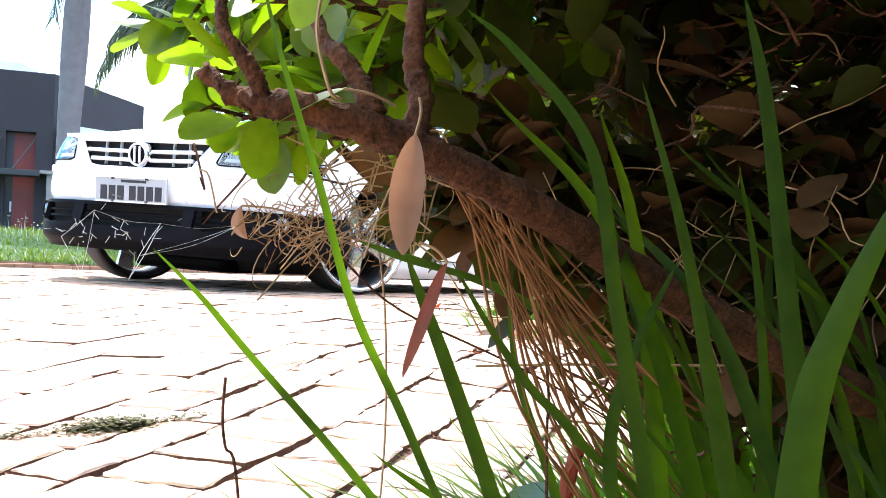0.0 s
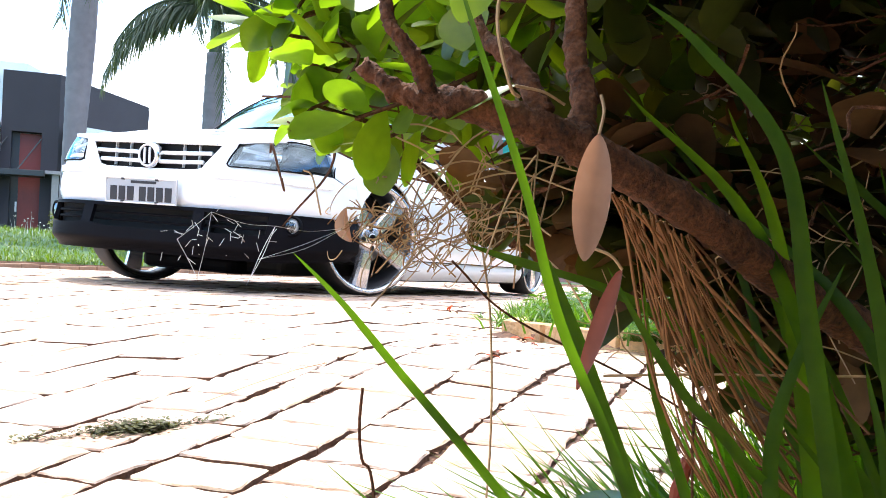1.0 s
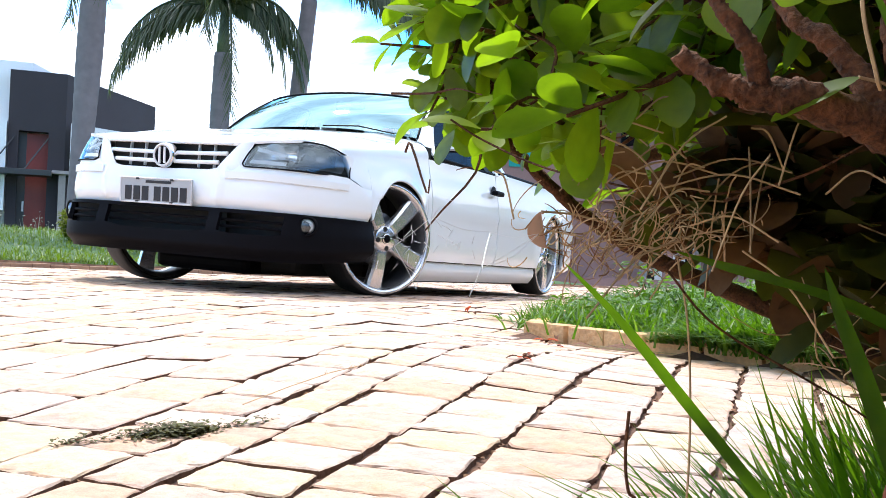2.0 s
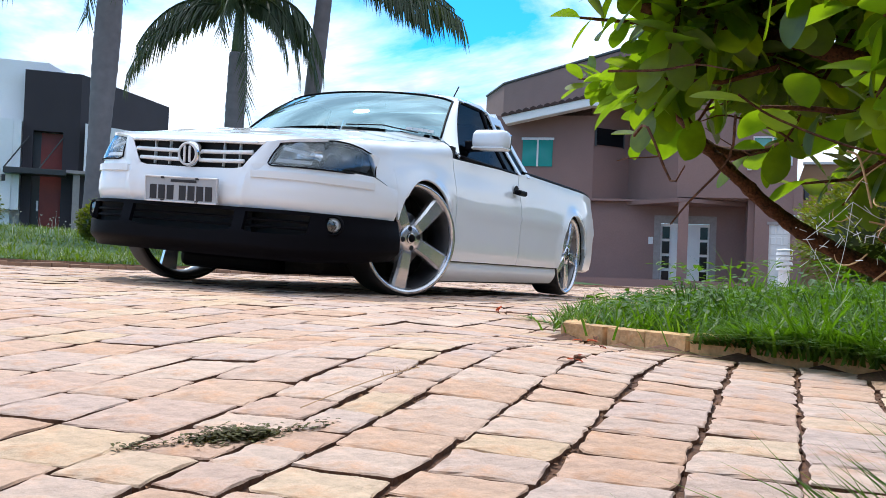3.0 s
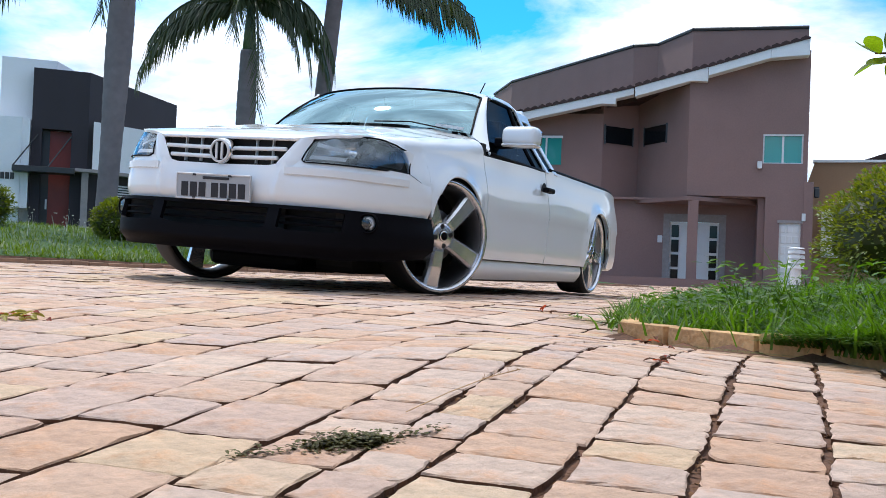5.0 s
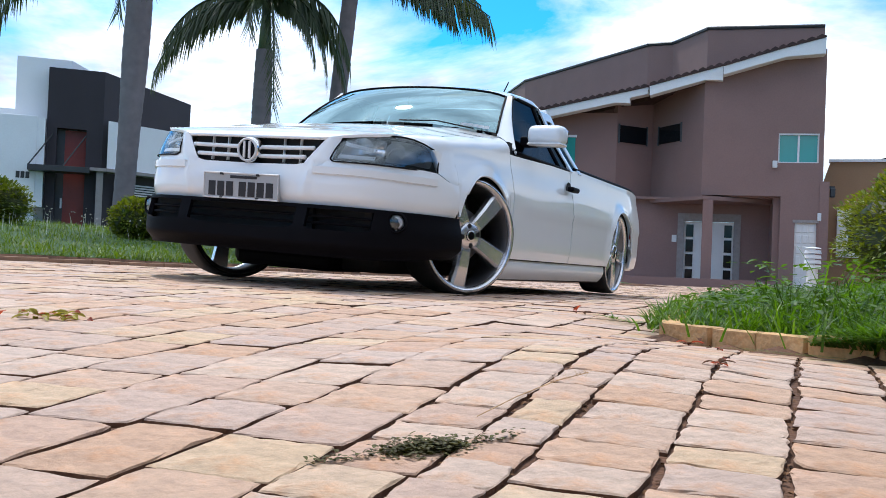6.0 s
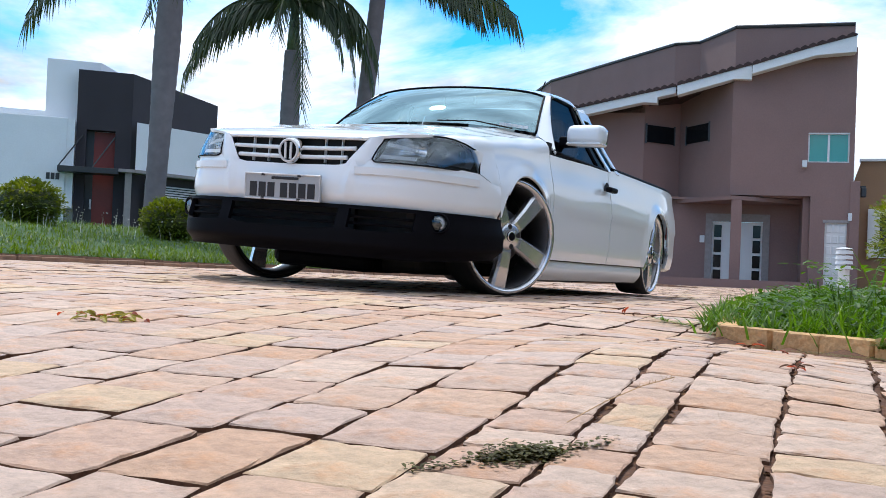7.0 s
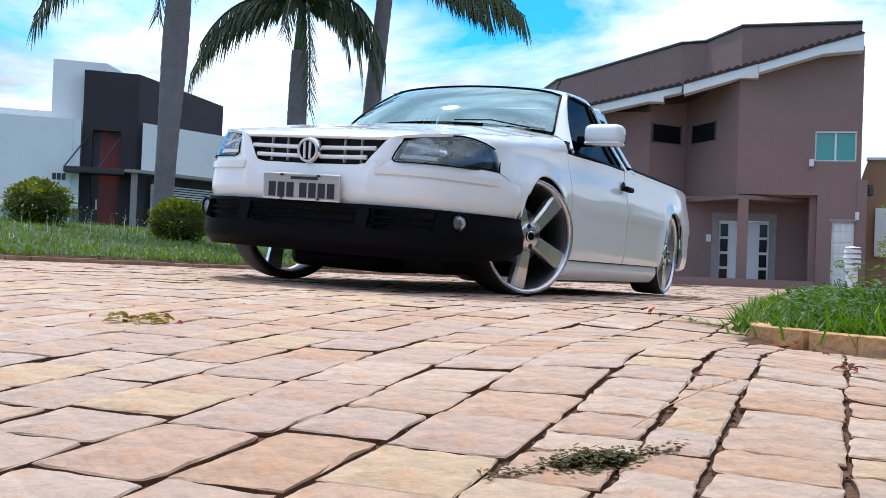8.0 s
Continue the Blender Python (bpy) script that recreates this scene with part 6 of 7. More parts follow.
        # the unseen high leaves are enlarged so that they block more light
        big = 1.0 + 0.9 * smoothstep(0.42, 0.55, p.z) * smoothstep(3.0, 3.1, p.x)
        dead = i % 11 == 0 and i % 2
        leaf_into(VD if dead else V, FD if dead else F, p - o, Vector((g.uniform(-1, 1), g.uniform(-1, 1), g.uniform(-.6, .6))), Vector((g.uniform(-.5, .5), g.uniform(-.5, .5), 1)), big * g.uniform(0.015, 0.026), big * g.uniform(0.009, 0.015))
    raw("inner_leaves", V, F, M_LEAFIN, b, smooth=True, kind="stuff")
    raw("dead_leaves", VD, FD, M_DEADLEAF, b, smooth=True, kind="stuff")
    bm, straw = bmesh.new(), bmesh.new()
    for i in range(900):
        c, r = SHRUB_BLOBS[g.choice((0, 0, 2, 2, 3, 4))] if i % 3 == 0 else DEAD_BLOBS[i % len(DEAD_BLOBS)]
        p = Vector((c[0] + g.uniform(-1, 1) * r[0] * 0.8, c[1] + g.uniform(-1, 1) * r[1] * 0.8, max(0.235 if i % 3 == 0 else 0.08, c[2] + g.uniform(-1.0, 0.6) * r[2])))
        if p.y < -4.02:
            continue
        d = Vector((g.uniform(-1, 1), g.uniform(-1, 1), g.uniform(-.5, .8))).normalized() * g.uniform(0.02, 0.05)
        bent = bezier([p - o, p + d * 0.35 + Vector((g.uniform(-.006, .006), 0, g.uniform(-.006, .006))) - o, p + d * 0.7 + Vector((0, g.uniform(-.006, .006), g.uniform(-.007, .004))) - o, p + d - o], 3)
        thin = 0.00032 if i % 3 == 1 else 0.00055
        tube(bent, [thin * (1 - 0.06 * k) for k in range(len(bent))], 4, straw if i % 3 == 1 else bm)
    part("dead_twig_mass", bm, M_BARK, b, kind="stuff")
    part("dry_stem_mass", straw, M_STRAW, b, kind="stuff")
    return b


shrub()


FINE_ROWS = (0.0, 0.03, 0.08, 0.15, 0.24, 0.34, 0.45, 0.56, 0.67, 0.77, 0.86, 0.93, 0.97, 0.99, 1.0)


def single_leaf(name, label, base, tip, up, width, material, fold=0.5, curl=0.1, widest=0.5, stalk=None):
    V, F = [], []
    base, tip = Vector(base), Vector(tip)
    leaf_into(V, F, Vector((0, 0, 0)), tip - base, Vector(up), (tip - base).length, width, fold, curl, widest, FINE_ROWS)
    t = thing(name, label, "leaf", pose(*base))
    raw("blade", V, F, material, t, smooth=True)
    if stalk:
        part("stalk", tube(bezier([(0, 0, 0), (Vector(stalk) - base) * 0.5 + Vector((0.0006, 0, 0.0005)), Vector(stalk) - base], 6), 0.00028, 6), M_STRAW, t)
    return t


single_leaf("dry_leaf", "pale brown folded dry leaf hanging from a twig", (2.9918, -4.0455, 0.2419), (2.9902, -4.0459, 0.2222), (0.3, -1, 0.1), 0.0058, M_DRY, 0.8, 0.05, 0.5, (2.9914, -4.0436, 0.2484))
single_leaf("dry_leaf", "curled dark red dry leaf hanging from a twig", (2.9934, -4.0345, 0.2211), (2.990, -4.0357, 0.2007), (-0.6, -1, 0.2), 0.0042, M_DRYRED, 0.7, -0.2, 0.45, (2.9888, -4.0367, 0.2245))
single_leaf("dry_leaf", "small brown folded dry leaf on silk", (2.9043, -3.972, 0.2350), (2.9054, -3.971, 0.2260), (-0.7, -1, 0), 0.0062, M_DRY, 0.9, 0.05, 0.55, (2.918, -3.966, 0.233))
single_leaf("green_leaf", "broad bright green leaf hanging before the branch", (2.972, -4.040, 0.2765), (2.966, -4.0435, 0.2625), (0.1, -1, 0.3), 0.0088, M_LEAF, 0.1, 0.1, 0.6, (2.976, -4.036, 0.282))
single_leaf("green_leaf", "single smooth green leaf across a branch", (2.977, -4.0440, 0.2505), (2.9655, -4.0500, 0.2447), (0.1, -0.5, 1), 0.0050, M_LEAF, 0.15, 0.1, 0.5, (2.983, -4.036, 0.2485))

# dead stems under the branch, and the tangle of curled dry stems
g = random.Random(33)
bundle = thing("dry_stem_bundle", "bundle of orange-brown dry stems under the branch", "stems")
for i in range(36):
    k = g.random()
    a = Vector((2.984 + 0.016 * k, -4.012 + g.uniform(-.004, .02), 0.2365 - 0.010 * k))
    c = Vector((3.008 + 0.018 * k + g.uniform(-.006, .012), -3.978 + g.uniform(-.01, .02), 0.184 + g.uniform(-.035, .015)))
    m = a.lerp(c, 0.5) + Vector((g.uniform(-.007, .001), g.uniform(-.005, .005), g.uniform(-.009, .001)))
    part("stem", tube(bezier([a, m, c], 5), g.uniform(0.00016, 0.00042), 5), M_STEM, bundle)
tangle = thing("stem_tangle", "tangle of curled dry stems caught under the shrub", "stems")
for i in range(220):
    c = Vector((2.924 + g.gauss(0, 0.012), -3.960 + g.gauss(0, 0.010), 0.2305 + g.gauss(0, 0.0045)))
    a, r = g.uniform(0, math.tau), g.uniform(0.003, 0.010)
    tilt = Vector((g.uniform(-1, 1), g.uniform(-1, 1), g.uniform(-1, 1))).normalized()
    u = tilt.orthogonal().normalized()
    v = tilt.cross(u)
    pts = [c + (u * math.cos(a + s) + v * math.sin(a + s) * 0.6) * r * (1 + 0.1 * s) for s in np.linspace(0, g.uniform(0.6, 2.4), 8)]
    part("stem", tube(pts, [0.00017] * 4 + [0.00015, 0.00013, 0.0001, 0.00008], 5), M_STEM if i % 4 == 0 else M_STRAW, tangle)
for i in range(40):
    c = Vector((2.935 + g.gauss(0, 0.016), -3.955 + g.gauss(0, 0.012), 0.241 + g.uniform(-.016, .02)))
    d = Vector((g.uniform(-1, 1), g.uniform(-.4, .4), g.uniform(-1, .6))).normalized() * g.uniform(0.012, 0.032)
    part("stem", tube(bezier([c, c + d * 0.5 + Vector((0, 0, 0.004)), c + d], 5), 0.00025, 5), M_STRAW, tangle)
for pts, lab in (([(2.8665, -3.9445, 0.2628), (2.8754, -3.9404, 0.2571), (2.8951, -3.9423, 0.2488), (2.92, -3.945, 0.243)], "thin dark twig"),
                 ([(2.932, -3.945, 0.226), (2.936, -3.947, 0.205), (2.937, -3.947, 0.17), (2.934, -3.947, 0.12), (2.932, -3.945, 0.04)], "thin hanging dry stem"),
                 ([(2.9404, -4.0251, 0.1963), (2.940, -4.0251, 0.189), (2.9406, -4.0247, 0.1823), (2.9432, -4.0234, 0.1727), (2.948, -4.022, 0.11), (2.954, -4.02, 0.05), (2.96, -4.02, 0.0)], "thin dark upright stalk"),
                 ([(2.996, -3.992, 0.214), (2.998, -3.990, 0.195), (2.998, -3.990, 0.181), (3.0, -3.99, 0.13), (3.003, -3.99, 0.08), (3.005, -3.99, 0.02)], "thin brown upright stalk"),
                 ([(2.935, -3.972, 0.222), (2.945, -3.955, 0.208), (2.97, -3.92, 0.190), (3.0, -3.88, 0.165)], "thin drooping green stem"),
                 ([(2.975, -3.975, 0.197), (2.995, -3.965, 0.198), (3.03, -3.95, 0.199)], "thin level dry stem"),
                 ([(2.9785, -4.052, 0.27), (2.9775, -4.054, 0.259), (2.9795, -4.053, 0.249), (2.980, -4.050, 0.2475)], "pale drooping dry stem")):
    ob = part("stalk", tube(bezier(pts, 6), 0.00032, 5), M_STRAW if "dry" in lab else M_BARK)
    tagged(ob, lab + " beside the shrub", "stalk")
ob = part("stick", rough_tube(bezier([(2.973, -3.921, 0.04), (2.979, -3.921, 0.11), (2.982, -3.921, 0.157), (2.985, -3.920, 0.170)], 5), 0.0026, 0.0019, 5), M_DRYRED)
tagged(ob, "short broken reddish stick standing in the grass", "stick")
# strands of spider silk
bm = bmesh.new()
W = [Vector(p) for p in ((2.890, -4.021, 0.2245), (2.8968, -4.018, 0.2308), (2.904, -4.0037, 0.2285), (2.9043, -3.973, 0.2295), (2.9064, -4.0135, 0.2206), (2.9042, -4.0144, 0.2148), (2.8943, -4.0189, 0.2159), (2.9115, -3.95, 0.248))]
for a, b, sag in ((0, 1, 0), (1, 2, 0.001), (2, 3, 0.001), (4, 3, 0.0006), (4, 3, 0.0015), (2, 5, 0), (1, 6, 0), (4, 5, 0), (0, 6, 0.001), (2, 4, 0)):
    m = W[a].lerp(W[b], 0.5) - Vector((g.uniform(-.001, .001), 0, sag))
    tube(bezier([W[a], m, W[b]], 4), 0.00006, 4, bm)
for i in range(40):
    p = W[0].lerp(W[2], g.random()) + Vector((g.gauss(0, 0.002), g.gauss(0, 0.002), g.gauss(0, 0.003)))
    d = Vector((g.gauss(0, 1), g.gauss(0, 1), g.gauss(0, 1))).normalized() * 0.002
    tube([p, p + d], 0.00007, 4, bm)
tagged(part("spider_web", bm, M_WEB, kind="stuff"), "torn pale strands of spider silk", "web")


# ---- tall grass in the near bed ----
blades = thing("grass_clump", "clump of long green grass blades in the bed", "grass", pose(3.05, -3.98, ground_z(3.05, -3.98) - 0.02))


def big_blade(pts, width, face=(1, -0.1, 0)):
    c = bezier(pts, 7)
    V, F = [], []
    n = len(c)
    f = Vector(face).normalized()
    for i, p in enumerate(c):
        s = i / (n - 1)
        t = (c[min(i + 1, n - 1)] - c[max(i - 1, 0)]).normalized()
        side = (f - t * f.dot(t)).normalized()
        nn = t.cross(side)
        w = width / 2 * (min(1.0, 0.6 + s) * (1 - s ** 2.2) ** 0.7 + 0.02)
        V.extend((p - side * w + nn * w * 0.35, p, p + side * w + nn * w * 0.35))
    for i in range(n - 1):
        a = 3 * i
        F += [(a, a + 1, a + 4, a + 3), (a + 1, a + 2, a + 5, a + 4)]
    o = blades.matrix_basis.translation
    return raw("blade", [v - o for v in V], F, M_BLADE, blades, smooth=True)


big_blade([(3.05, -3.985, 0.0), (2.995, -4.0, 0.135), (2.969, -4.015, 0.1735), (2.949, -4.029, 0.2012), (2.940, -4.034, 0.2130), (2.9315, -4.038, 0.2222)], 0.0030)
big_blade([(3.04, -4.02, 0.0), (3.012, -4.045, 0.15), (3.0004, -4.0583, 0.1917), (2.993, -4.0664, 0.2135), (2.9886, -4.0698, 0.2314), (2.9815, -4.0701, 0.2506), (2.976, -4.068, 0.264)], 0.0019)
big_blade([(3.02, -3.985, 0.0), (2.998, -3.993, 0.14), (2.9886, -3.9973, 0.1716), (2.979, -4.0023, 0.2002), (2.974, -4.0047, 0.214), (2.971, -4.006, 0.223)], 0.0046)
big_blade([(3.06, -3.97, 0.0), (3.03, -3.985, 0.15), (3.009, -4.0027, 0.1862), (3.0, -4.008, 0.197), (2.993, -4.0124, 0.2085), (2.986, -4.016, 0.2215)], 0.0030)
big_blade([(3.04, -4.0, 0.0), (3.03, -4.017, 0.15), (3.0264, -4.0222, 0.1819), (3.022, -4.029, 0.2138), (3.0178, -4.0326, 0.2401), (3.0054, -4.0352, 0.2567), (2.9965, -4.037, 0.2645)], 0.0034)
big_blade([(3.055, -4.0, 0.0), (3.053, -4.01, 0.15), (3.0512, -4.0132, 0.1851), (3.0479, -4.0153, 0.2147), (3.0437, -4.0178, 0.2498), (3.04, -4.02, 0.268)], 0.0045)
big_blade([(3.045, -4.04, 0.0), (3.050, -4.045, 0.15), (3.0525, -4.0458, 0.1964), (3.0575, -4.0439, 0.2162), (3.068, -4.038, 0.24)], 0.0062)
big_blade([(3.03, -3.96, 0.0), (3.0, -3.97, 0.145), (2.9942, -3.9728, 0.1697), (2.988, -3.9816, 0.1955), (2.9852, -3.9833, 0.219)], 0.0032)
big_blade([(3.06, -3.92, 0.0), (3.04, -3.935, 0.15), (3.0, -3.949, 0.197), (2.977, -3.96, 0.2135), (2.955, -3.966, 0.221), (2.935, -3.963, 0.2265)], 0.005)
big_blade([(3.03, -4.0, 0.0), (3.018, -4.0, 0.15), (3.014, -4.0, 0.185), (3.018, -3.998, 0.205), (3.026, -3.995, 0.224)], 0.0034)
big_blade([(3.05, -3.99, 0.0), (3.042, -4.0, 0.14), (3.036, -4.008, 0.19), (3.030, -4.012, 0.225), (3.022, -4.015, 0.255)], 0.0036)
for i in range(230):
    x = g.uniform(3.02, 3.16)
    y = g.uniform(-4.0, -3.70)
    h = g.uniform(0.12, 0.27)
    lx, ly = g.uniform(-0.05, 0.03), g.uniform(-0.03, 0.03)
    big_blade([(x, y, ground_z(x, y) - 0.02), (x + lx * 0.3, y + ly * 0.3, h * 0.5), (x + lx * 0.8, y + ly * 0.8, h * 0.85), (x + lx * 1.5, y + ly * 1.5, h)], g.uniform(0.002, 0.005), face=(1, g.uniform(-.6, .6), 0))
V, F = [], []
for i in range(6000):
    x = 2.93 + g.random() ** 0.8 * 0.9
    y = g.uniform(-4.03, -3.35)
    if not on_bed(x, y) or (x - 2.9) < 0.6 * max(0, -3.78 - y) * 0.9:
        continue
    a = g.uniform(0, math.tau)
    edge = smoothstep(2.9, 3.05, x)
    blade_into(V, F, Vector((x, y, ground_z(x, y) - 0.02)), (math.cos(a) * 0.35, math.sin(a) * 0.35, 1), g.uniform(0.07, 0.13) + g.random() * 0.12 * edge, g.uniform(0.0025, 0.005), g.uniform(0.1, 0.7), 5)
tagged(raw("bed_grass", V, F, M_BLADE, kind="stuff"), "thick tall grass filling the bed under the shrub", "grass")
V, F = [], []
for i in range(500):
    x, y = g.uniform(2.98, 3.3), g.uniform(-4.0, -3.5)
    a = g.uniform(0, math.tau)
    blade_into(V, F, Vector((x, y, ground_z(x, y) - 0.01)), (math.cos(a) * 0.3, math.sin(a) * 0.3, 1), g.uniform(0.1, 0.25), g.uniform(0.001, 0.0025), g.uniform(0.1, 0.9), 4)
tagged(raw("dead_grass", V, F, M_STRAW, kind="stuff"), "dead straw-coloured grass among the green blades", "grass")
# a small broad-leaved seedling at the bed's edge
for bx, by, n in ((2.95, -3.88, 8), (2.897, -3.76, 12)):
    w = thing("seedling", "small bright green seedling at the bed's edge", "seedling", pose(bx, by, ground_z(bx, by)), "seedlings at the bed")
    part("stem", tube([(0, 0, -0.01), (0.004, 0.003, 0.07), (0.008, 0.004, 0.125)], 0.0012, 5), M_BLADE, w)
    for i in range(n):
        V, F = [], []
        a, z = i * 2.4, 0.05 + 0.09 * i / n
        leaf_into(V, F, Vector((0.006, 0.003, z)), Vector((math.cos(a), math.sin(a), 0.5)), Vector((0, 0, 1)), 0.050, 0.022, 0.2, 0.3, 0.45)
        raw("leaf", V, F, M_GRASS, w, smooth=True)
V, F = [], []
for i in range(1200):
    a, k = g.uniform(0, math.tau), g.random() ** 0.5
    x, y = 3.015 + 0.07 * k * math.cos(a), -3.62 + 0.18 * k * math.sin(a)
    a = g.uniform(0, math.tau)
    blade_into(V, F, Vector((x, y, ground_z(x, y) - 0.01)), (math.cos(a) * 0.35, math.sin(a) * 0.35, 1), g.uniform(0.11, 0.23), g.uniform(0.0035, 0.0065), g.uniform(0.05, 0.45), 5)
for i in range(420):
    x, y = g.uniform(2.965, 3.06), g.uniform(-3.86, -3.66)
    a = g.uniform(1.6, 4.9)
    lean = g.uniform(0.1, 0.6)
    blade_into(V, F, Vector((x, y, ground_z(x, y) - 0.005)), (math.cos(a) * lean, math.sin(a) * lean, 1), g.uniform(0.15, 0.235), g.uniform(0.004, 0.010), g.uniform(0.2, 0.8), 6)
tagged(raw("edge_grass", V, F, M_BLADE, kind="stuff"), "short green grass at the edge of the bed", "grass")


# ---- kerbs and paving, stone by stone ----
def stone_mesh(rng, outline, top, depth=0.03, inset=0.0032, dome=0.0016, rough=0.0):
    """A hewn block: outline in plan about its own middle, chipped arris, uneven split top."""
    n = len(outline)
    seed = Vector((rng.uniform(0, 90), rng.uniform(0, 90), 0))
    def split(x, y):
        return rough * (noise.noise(Vector((x * 14, y * 14, 0)) + seed) + 0.5 * noise.noise(Vector((x * 42, y * 42, 5)) + seed))
    V = [Vector((x, y, -depth)) for x, y in outline]
    V += [Vector((x, y, top - 0.0013 - rough * 0.3 + rng.uniform(-.0008, .0004))) for x, y in outline]
    for x, y in outline:
        chip = rng.uniform(1.8, 3.2) if rough and rng.random() < 0.14 else rng.uniform(0.4, 1.3)
        k = 1 - inset * chip / max(0.02, math.hypot(x, y))
        V.append(Vector((x * k, y * k, top - 0.0002 + split(x * k, y * k) * 0.8 + rng.uniform(-.0007, .0006))))
    rings = 2
    if rough:
        rings = 3
        for x, y in outline:
            V.append(Vector((x * 0.56, y * 0.56, top + dome * 0.5 + split(x * 0.56, y * 0.56))))
    V.append(Vector((rng.uniform(-.01, .01), rng.uniform(-.01, .01), top + dome * rng.uniform(0.3, 1.0) + split(0, 0))))
    F = []
    for k in range(rings):
        for i in range(n):
            F.append((k * n + i, k * n + (i + 1) % n, (k + 1) * n + (i + 1) % n, (k + 1) * n + i))
    F += [(rings * n + i, rings * n + (i + 1) % n, (rings + 1) * n) for i in range(n)]
    return V, F


def dirty_sides(ob, n):
    """Soil cakes the sides of a block, up to its arris."""
    ob.data.materials.append(M_SAND)
    ob.data.polygons.foreach_set("material_index", [1 if i < n else 0 for i in range(len(ob.data.polygons))])


def block_outline(rng, w, l, jit, cuts=(0.0, 0.33, 0.68)):
    """Points round a roughly four-sided block with broken edges and bowed sides."""
    out = []
    bow = [rng.gauss(0, 0.6 * jit) for k in range(4)]
    skew = [(rng.gauss(0, 0.75 * jit), rng.gauss(0, 0.75 * jit)) for k in range(4)]
    corners = [(-1, -1), (1, -1), (1, 1), (-1, 1)]
    for e in range(4):
        (ax, ay), (bx, by) = corners[e], corners[(e + 1) % 4]
        (sx, sy), (tx, ty) = skew[e], skew[(e + 1) % 4]
        for t in cuts:
            x, y = ax + (bx - ax) * t, ay + (by - ay) * t
            k = 1.0 if t else (0.985 if rng.random() < 0.75 else rng.uniform(0.91, 0.965))
            b = bow[e] * 4 * t * (1 - t)
            px = x * w / 2 * k + sx + (tx - sx) * t + (ay - by) * 0.5 * b + rng.uniform(-jit, jit) * 0.7
            py = y * l / 2 * k + sy + (ty - sy) * t + (bx - ax) * 0.5 * b + rng.uniform(-jit, jit) * 0.7
            out.append((px, py))
    return out


def row_x(row, s):
    """Where the edge of a row lies; the rows fan out a little."""
    return 0.995 * row - (0.1 + 0.055 * (1 - smoothstep(1.3, 1.9, row))) * (s + 3.0) + 0.3


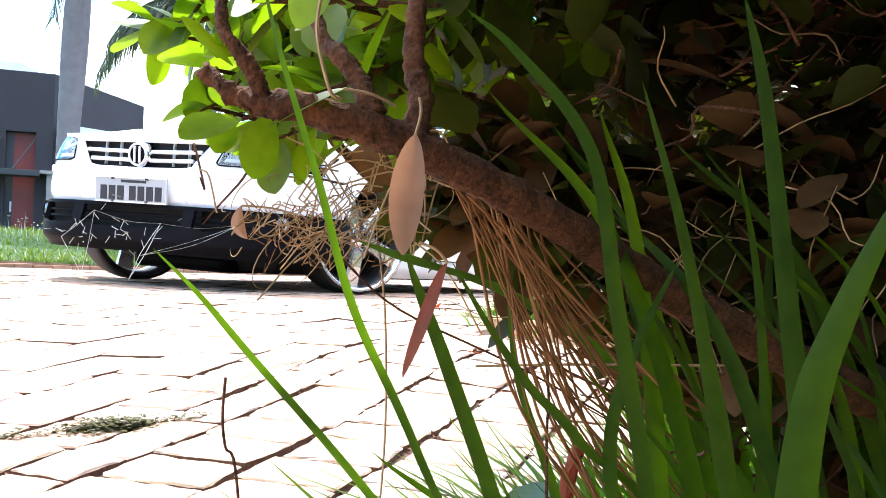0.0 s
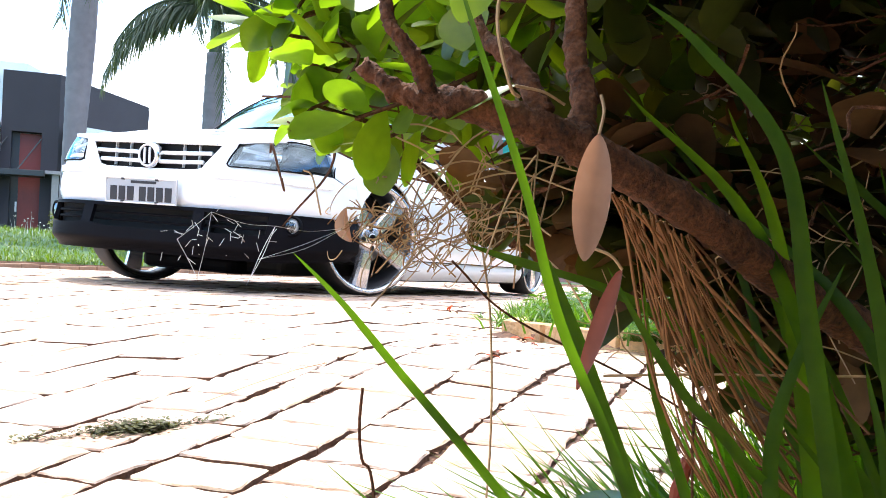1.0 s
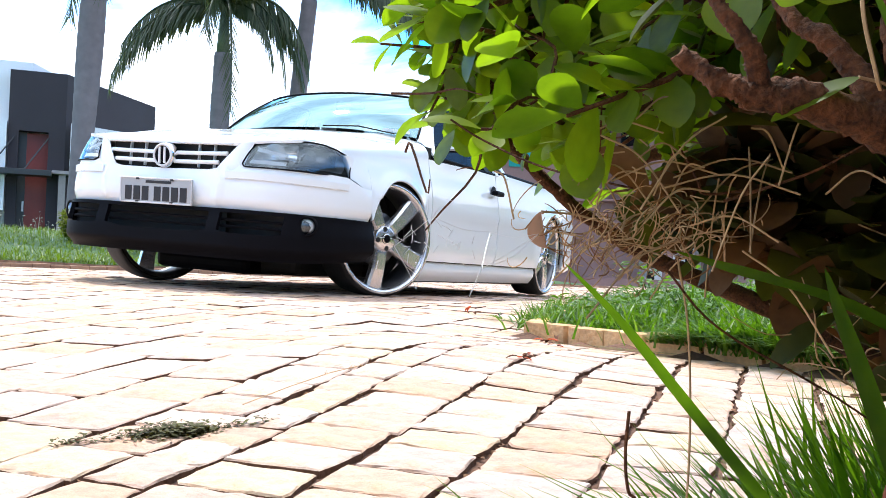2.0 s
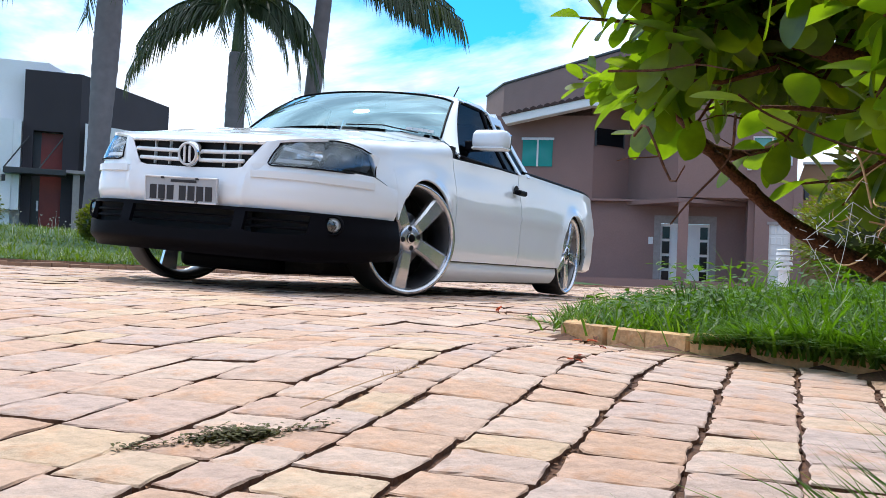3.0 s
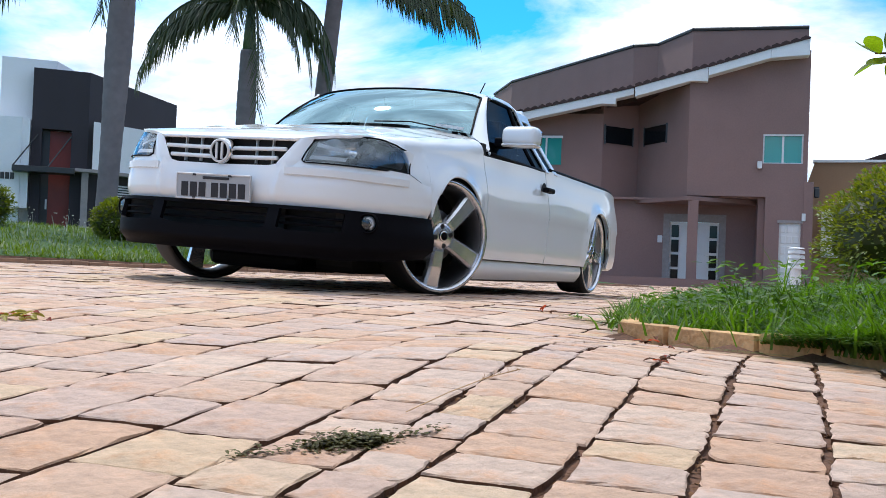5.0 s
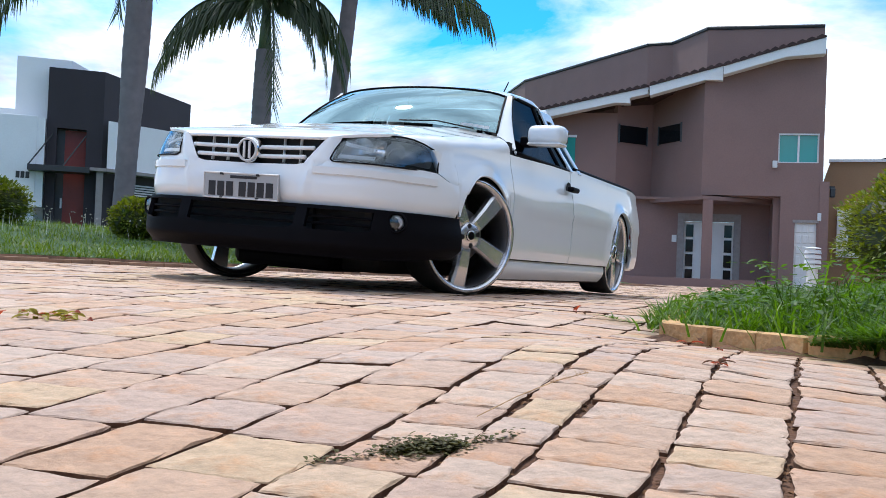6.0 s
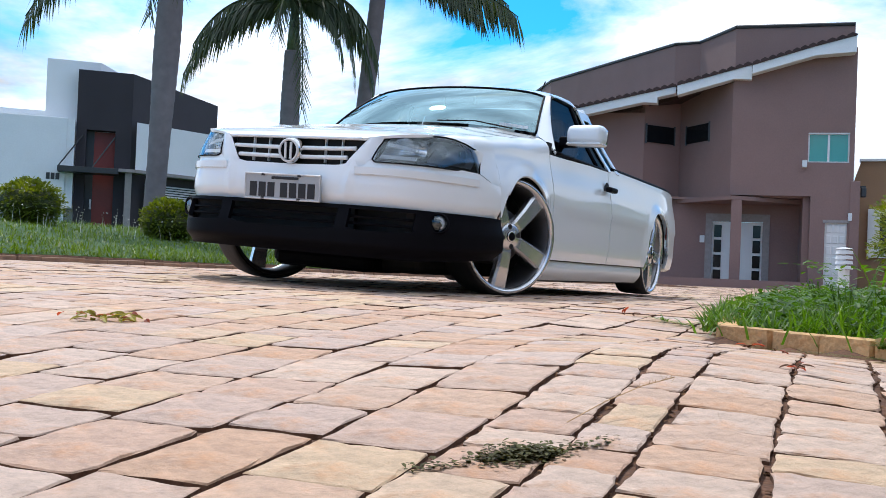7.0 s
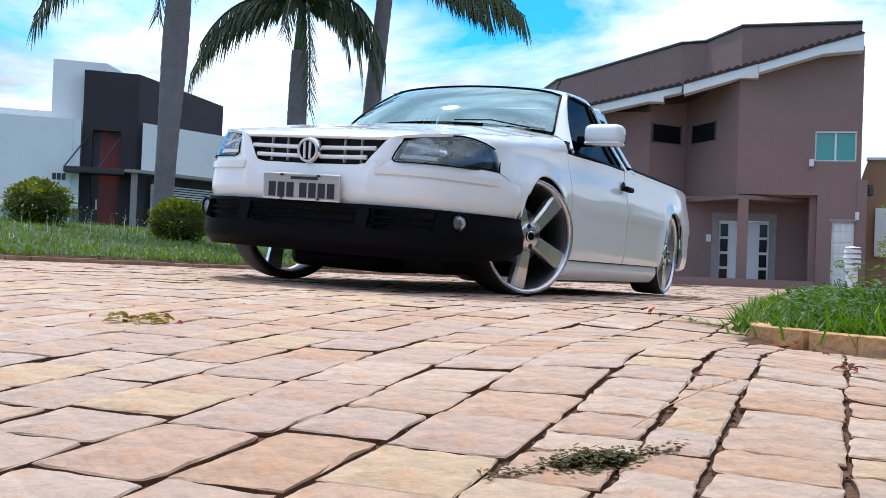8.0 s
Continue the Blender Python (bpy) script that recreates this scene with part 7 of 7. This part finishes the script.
def paving():
    rng = random.Random(8)
    pave = thing("pavement", "buff stone setts laid in rows with sandy joints", "paving", kind="structure")
    ROWS = [1.17, 1.33, 1.485, 1.622, 1.776, 1.893, 1.975, 2.108, 2.235, 2.37, 2.49]
    while ROWS[-1] < 4.6:
        ROWS.append(ROWS[-1] + rng.uniform(0.12, 0.15))
    while ROWS[0] > -3.9:
        ROWS.insert(0, ROWS[0] - rng.uniform(0.135, 0.165))
    V, F, SIDES = [], [], []
    near = 0
    for r0, r1 in zip(ROWS, ROWS[1:]):
        rm = (r0 + r1) / 2
        s = -5.2 + rng.uniform(0, 0.2)
        apron = smoothstep(1.65, 1.85, rm)
        while s < 26.5:
            grow = 1 + 0.5 * smoothstep(8, 20, s)
            l = (rng.uniform(0.13, 0.225) * (1 - apron) + rng.uniform(0.088, 0.125) * apron) * grow
            sm = s + l / 2
            s += l
            slant = 0.055 * (1 - smoothstep(1.3, 1.9, rm))
            xa, xb = row_x(r0, sm), row_x(r1, sm)
            x, y = (xa + xb) / 2, 0.1 * rm + 0.995 * sm
            if (x < KERB_W + 0.09 and y < 18.1) or x < -10 or on_verge(x - 0.07, y - 0.07) or on_verge(x, y) or on_bed(x - 0.03, y) or x > 4.5 or y < -4.7:
                continue
            gap = (0.0045 if apron < 0.5 else 0.006) + 0.004 * smoothstep(-2.6, -1.2, y)
            fine = y < 0.6
            o = block_outline(rng, (xb - xa) * 0.995 - gap, l - rng.uniform(0.001, 0.006) - 0.003 * smoothstep(-2.6, -1.2, y), 0.0030, (0.0, 0.17, 0.34, 0.52, 0.7, 0.86) if fine else (0.0, 0.33, 0.68))
            turn = Matrix.Rotation(math.atan2(0.1 + slant, 0.995) + rng.uniform(-.02, .02), 4, "Z")
            gx = (ground_z(x + 0.05, y) - ground_z(x - 0.05, y)) / 0.1 + rng.uniform(-.008, .008)
            gy = (ground_z(x, y + 0.05) - ground_z(x, y - 0.05)) / 0.1 + rng.uniform(-.009, .009)
            v, f = stone_mesh(rng, o, 0.0, 0.025, 0.0026, 0.0012, 0.0019 if fine else 0.0)
            z = ground_z(x, y) + rng.uniform(-.0012, .0012) * (1 + 1.6 * smoothstep(-2.6, 0.0, y))
            pts = []
            for p in v:
                q = turn @ p
                pts.append(Vector((q.x, q.y, q.z + gx * q.x + gy * q.y)))
            if 0.9 < x < 2.85 and -4.1 < y < -2.0 and near < 300:
                ob = raw("stone", pts, f, M_STONE, pave, smooth=False)
                dirty_sides(ob, len(o))
                ob.location = (x, y, z)
                near += 1
            else:
                k = len(V)
                V.extend(p + Vector((x, y, z)) for p in pts)
                F.extend(tuple(i + k for i in q) for q in f)
                SIDES.extend([1] * len(o) + [0] * (len(f) - len(o)))
    rest = raw("stones", V, F, M_STONE, pave, kind="stuff")
    rest.data.materials.append(M_SAND)
    rest.data.polygons.foreach_set("material_index", SIDES)
    # crumbs of soil, bark and moss caught in the joints
    V, F = [], []
    for row in ROWS:
        if not 0.2 < row < 2.7:
            continue
        for i in range(260):
            s = rng.uniform(-4.3, -0.9)
            x, y = row_x(row, s) + rng.gauss(0, 0.004), 0.1 * row + 0.995 * s
            if on_verge(x - 0.05, y - 0.05) or on_bed(x, y):
                continue
            a, l = rng.uniform(0, math.tau), rng.uniform(0.004, 0.011)
            leaf_into(V, F, Vector((x, y, ground_z(x, y) - 0.006 + rng.uniform(-.003, .003))), Vector((math.cos(a), math.sin(a), rng.uniform(-0.3, 0.4))), Vector((0, 0, 1)), l, l * 0.7, 0.4, 0.4)
    tagged(raw("joint_debris", V, F, M_CRUMB, kind="stuff"), "brown crumbs of soil and bark in the paving joints", "debris")
    # near kerb round the verge
    kerb = thing("kerb", "ochre stone kerb edging the grass verge", "kerb", kind="structure")
    path = [(verge_edge(y), y) for y in np.arange(9.0, -1.45, -0.05)] + [(x, verge_front(x)) for x in np.arange(2.06, 4.4, 0.03)]
    run, i = 0.0, 0
    cuts = [path[0]]
    want = 0.15
    for a, b in zip(path, path[1:]):
        run += math.dist(a, b)
        if run >= want:
            cuts.append(b)
            run, want = 0.0, rng.uniform(0.12, 0.155)
    for a, b in zip(cuts, cuts[1:]):
        d = Vector((b[0] - a[0], b[1] - a[1]))
        m = ((a[0] + b[0]) / 2, (a[1] + b[1]) / 2)
        v, f = stone_mesh(rng, block_outline(rng, d.length - 0.006, 0.06, 0.004), 0.048 + rng.uniform(-.004, .004), 0.03, 0.007, 0.002)
        turn = Matrix.Rotation(math.atan2(d.y, d.x), 4, "Z")
        ob = raw("stone", [turn @ p for p in v], f, M_KERB, kerb)
        nx, ny = -d.y / d.length, d.x / d.length
        ob.location = (m[0] + nx * 0.02, m[1] + ny * 0.02, ground_z(*m))
    kerb2 = thing("kerb", "low reddish brick kerb at the foot of the lawn", "kerb", kind="structure")
    y = -5.0
    while y < 18:
        l = rng.uniform(0.18, 0.24)
        v, f = stone_mesh(rng, block_outline(rng, 0.08, l - 0.008, 0.004), 0.032 + rng.uniform(-.006, .006), 0.03, 0.007, 0.002)
        ob = raw("brick", v, f, M_BRICK, kerb2)
        ob.location = (KERB_W + 0.035, y + l / 2, ground_z(KERB_W, y))
        y += l


paving()
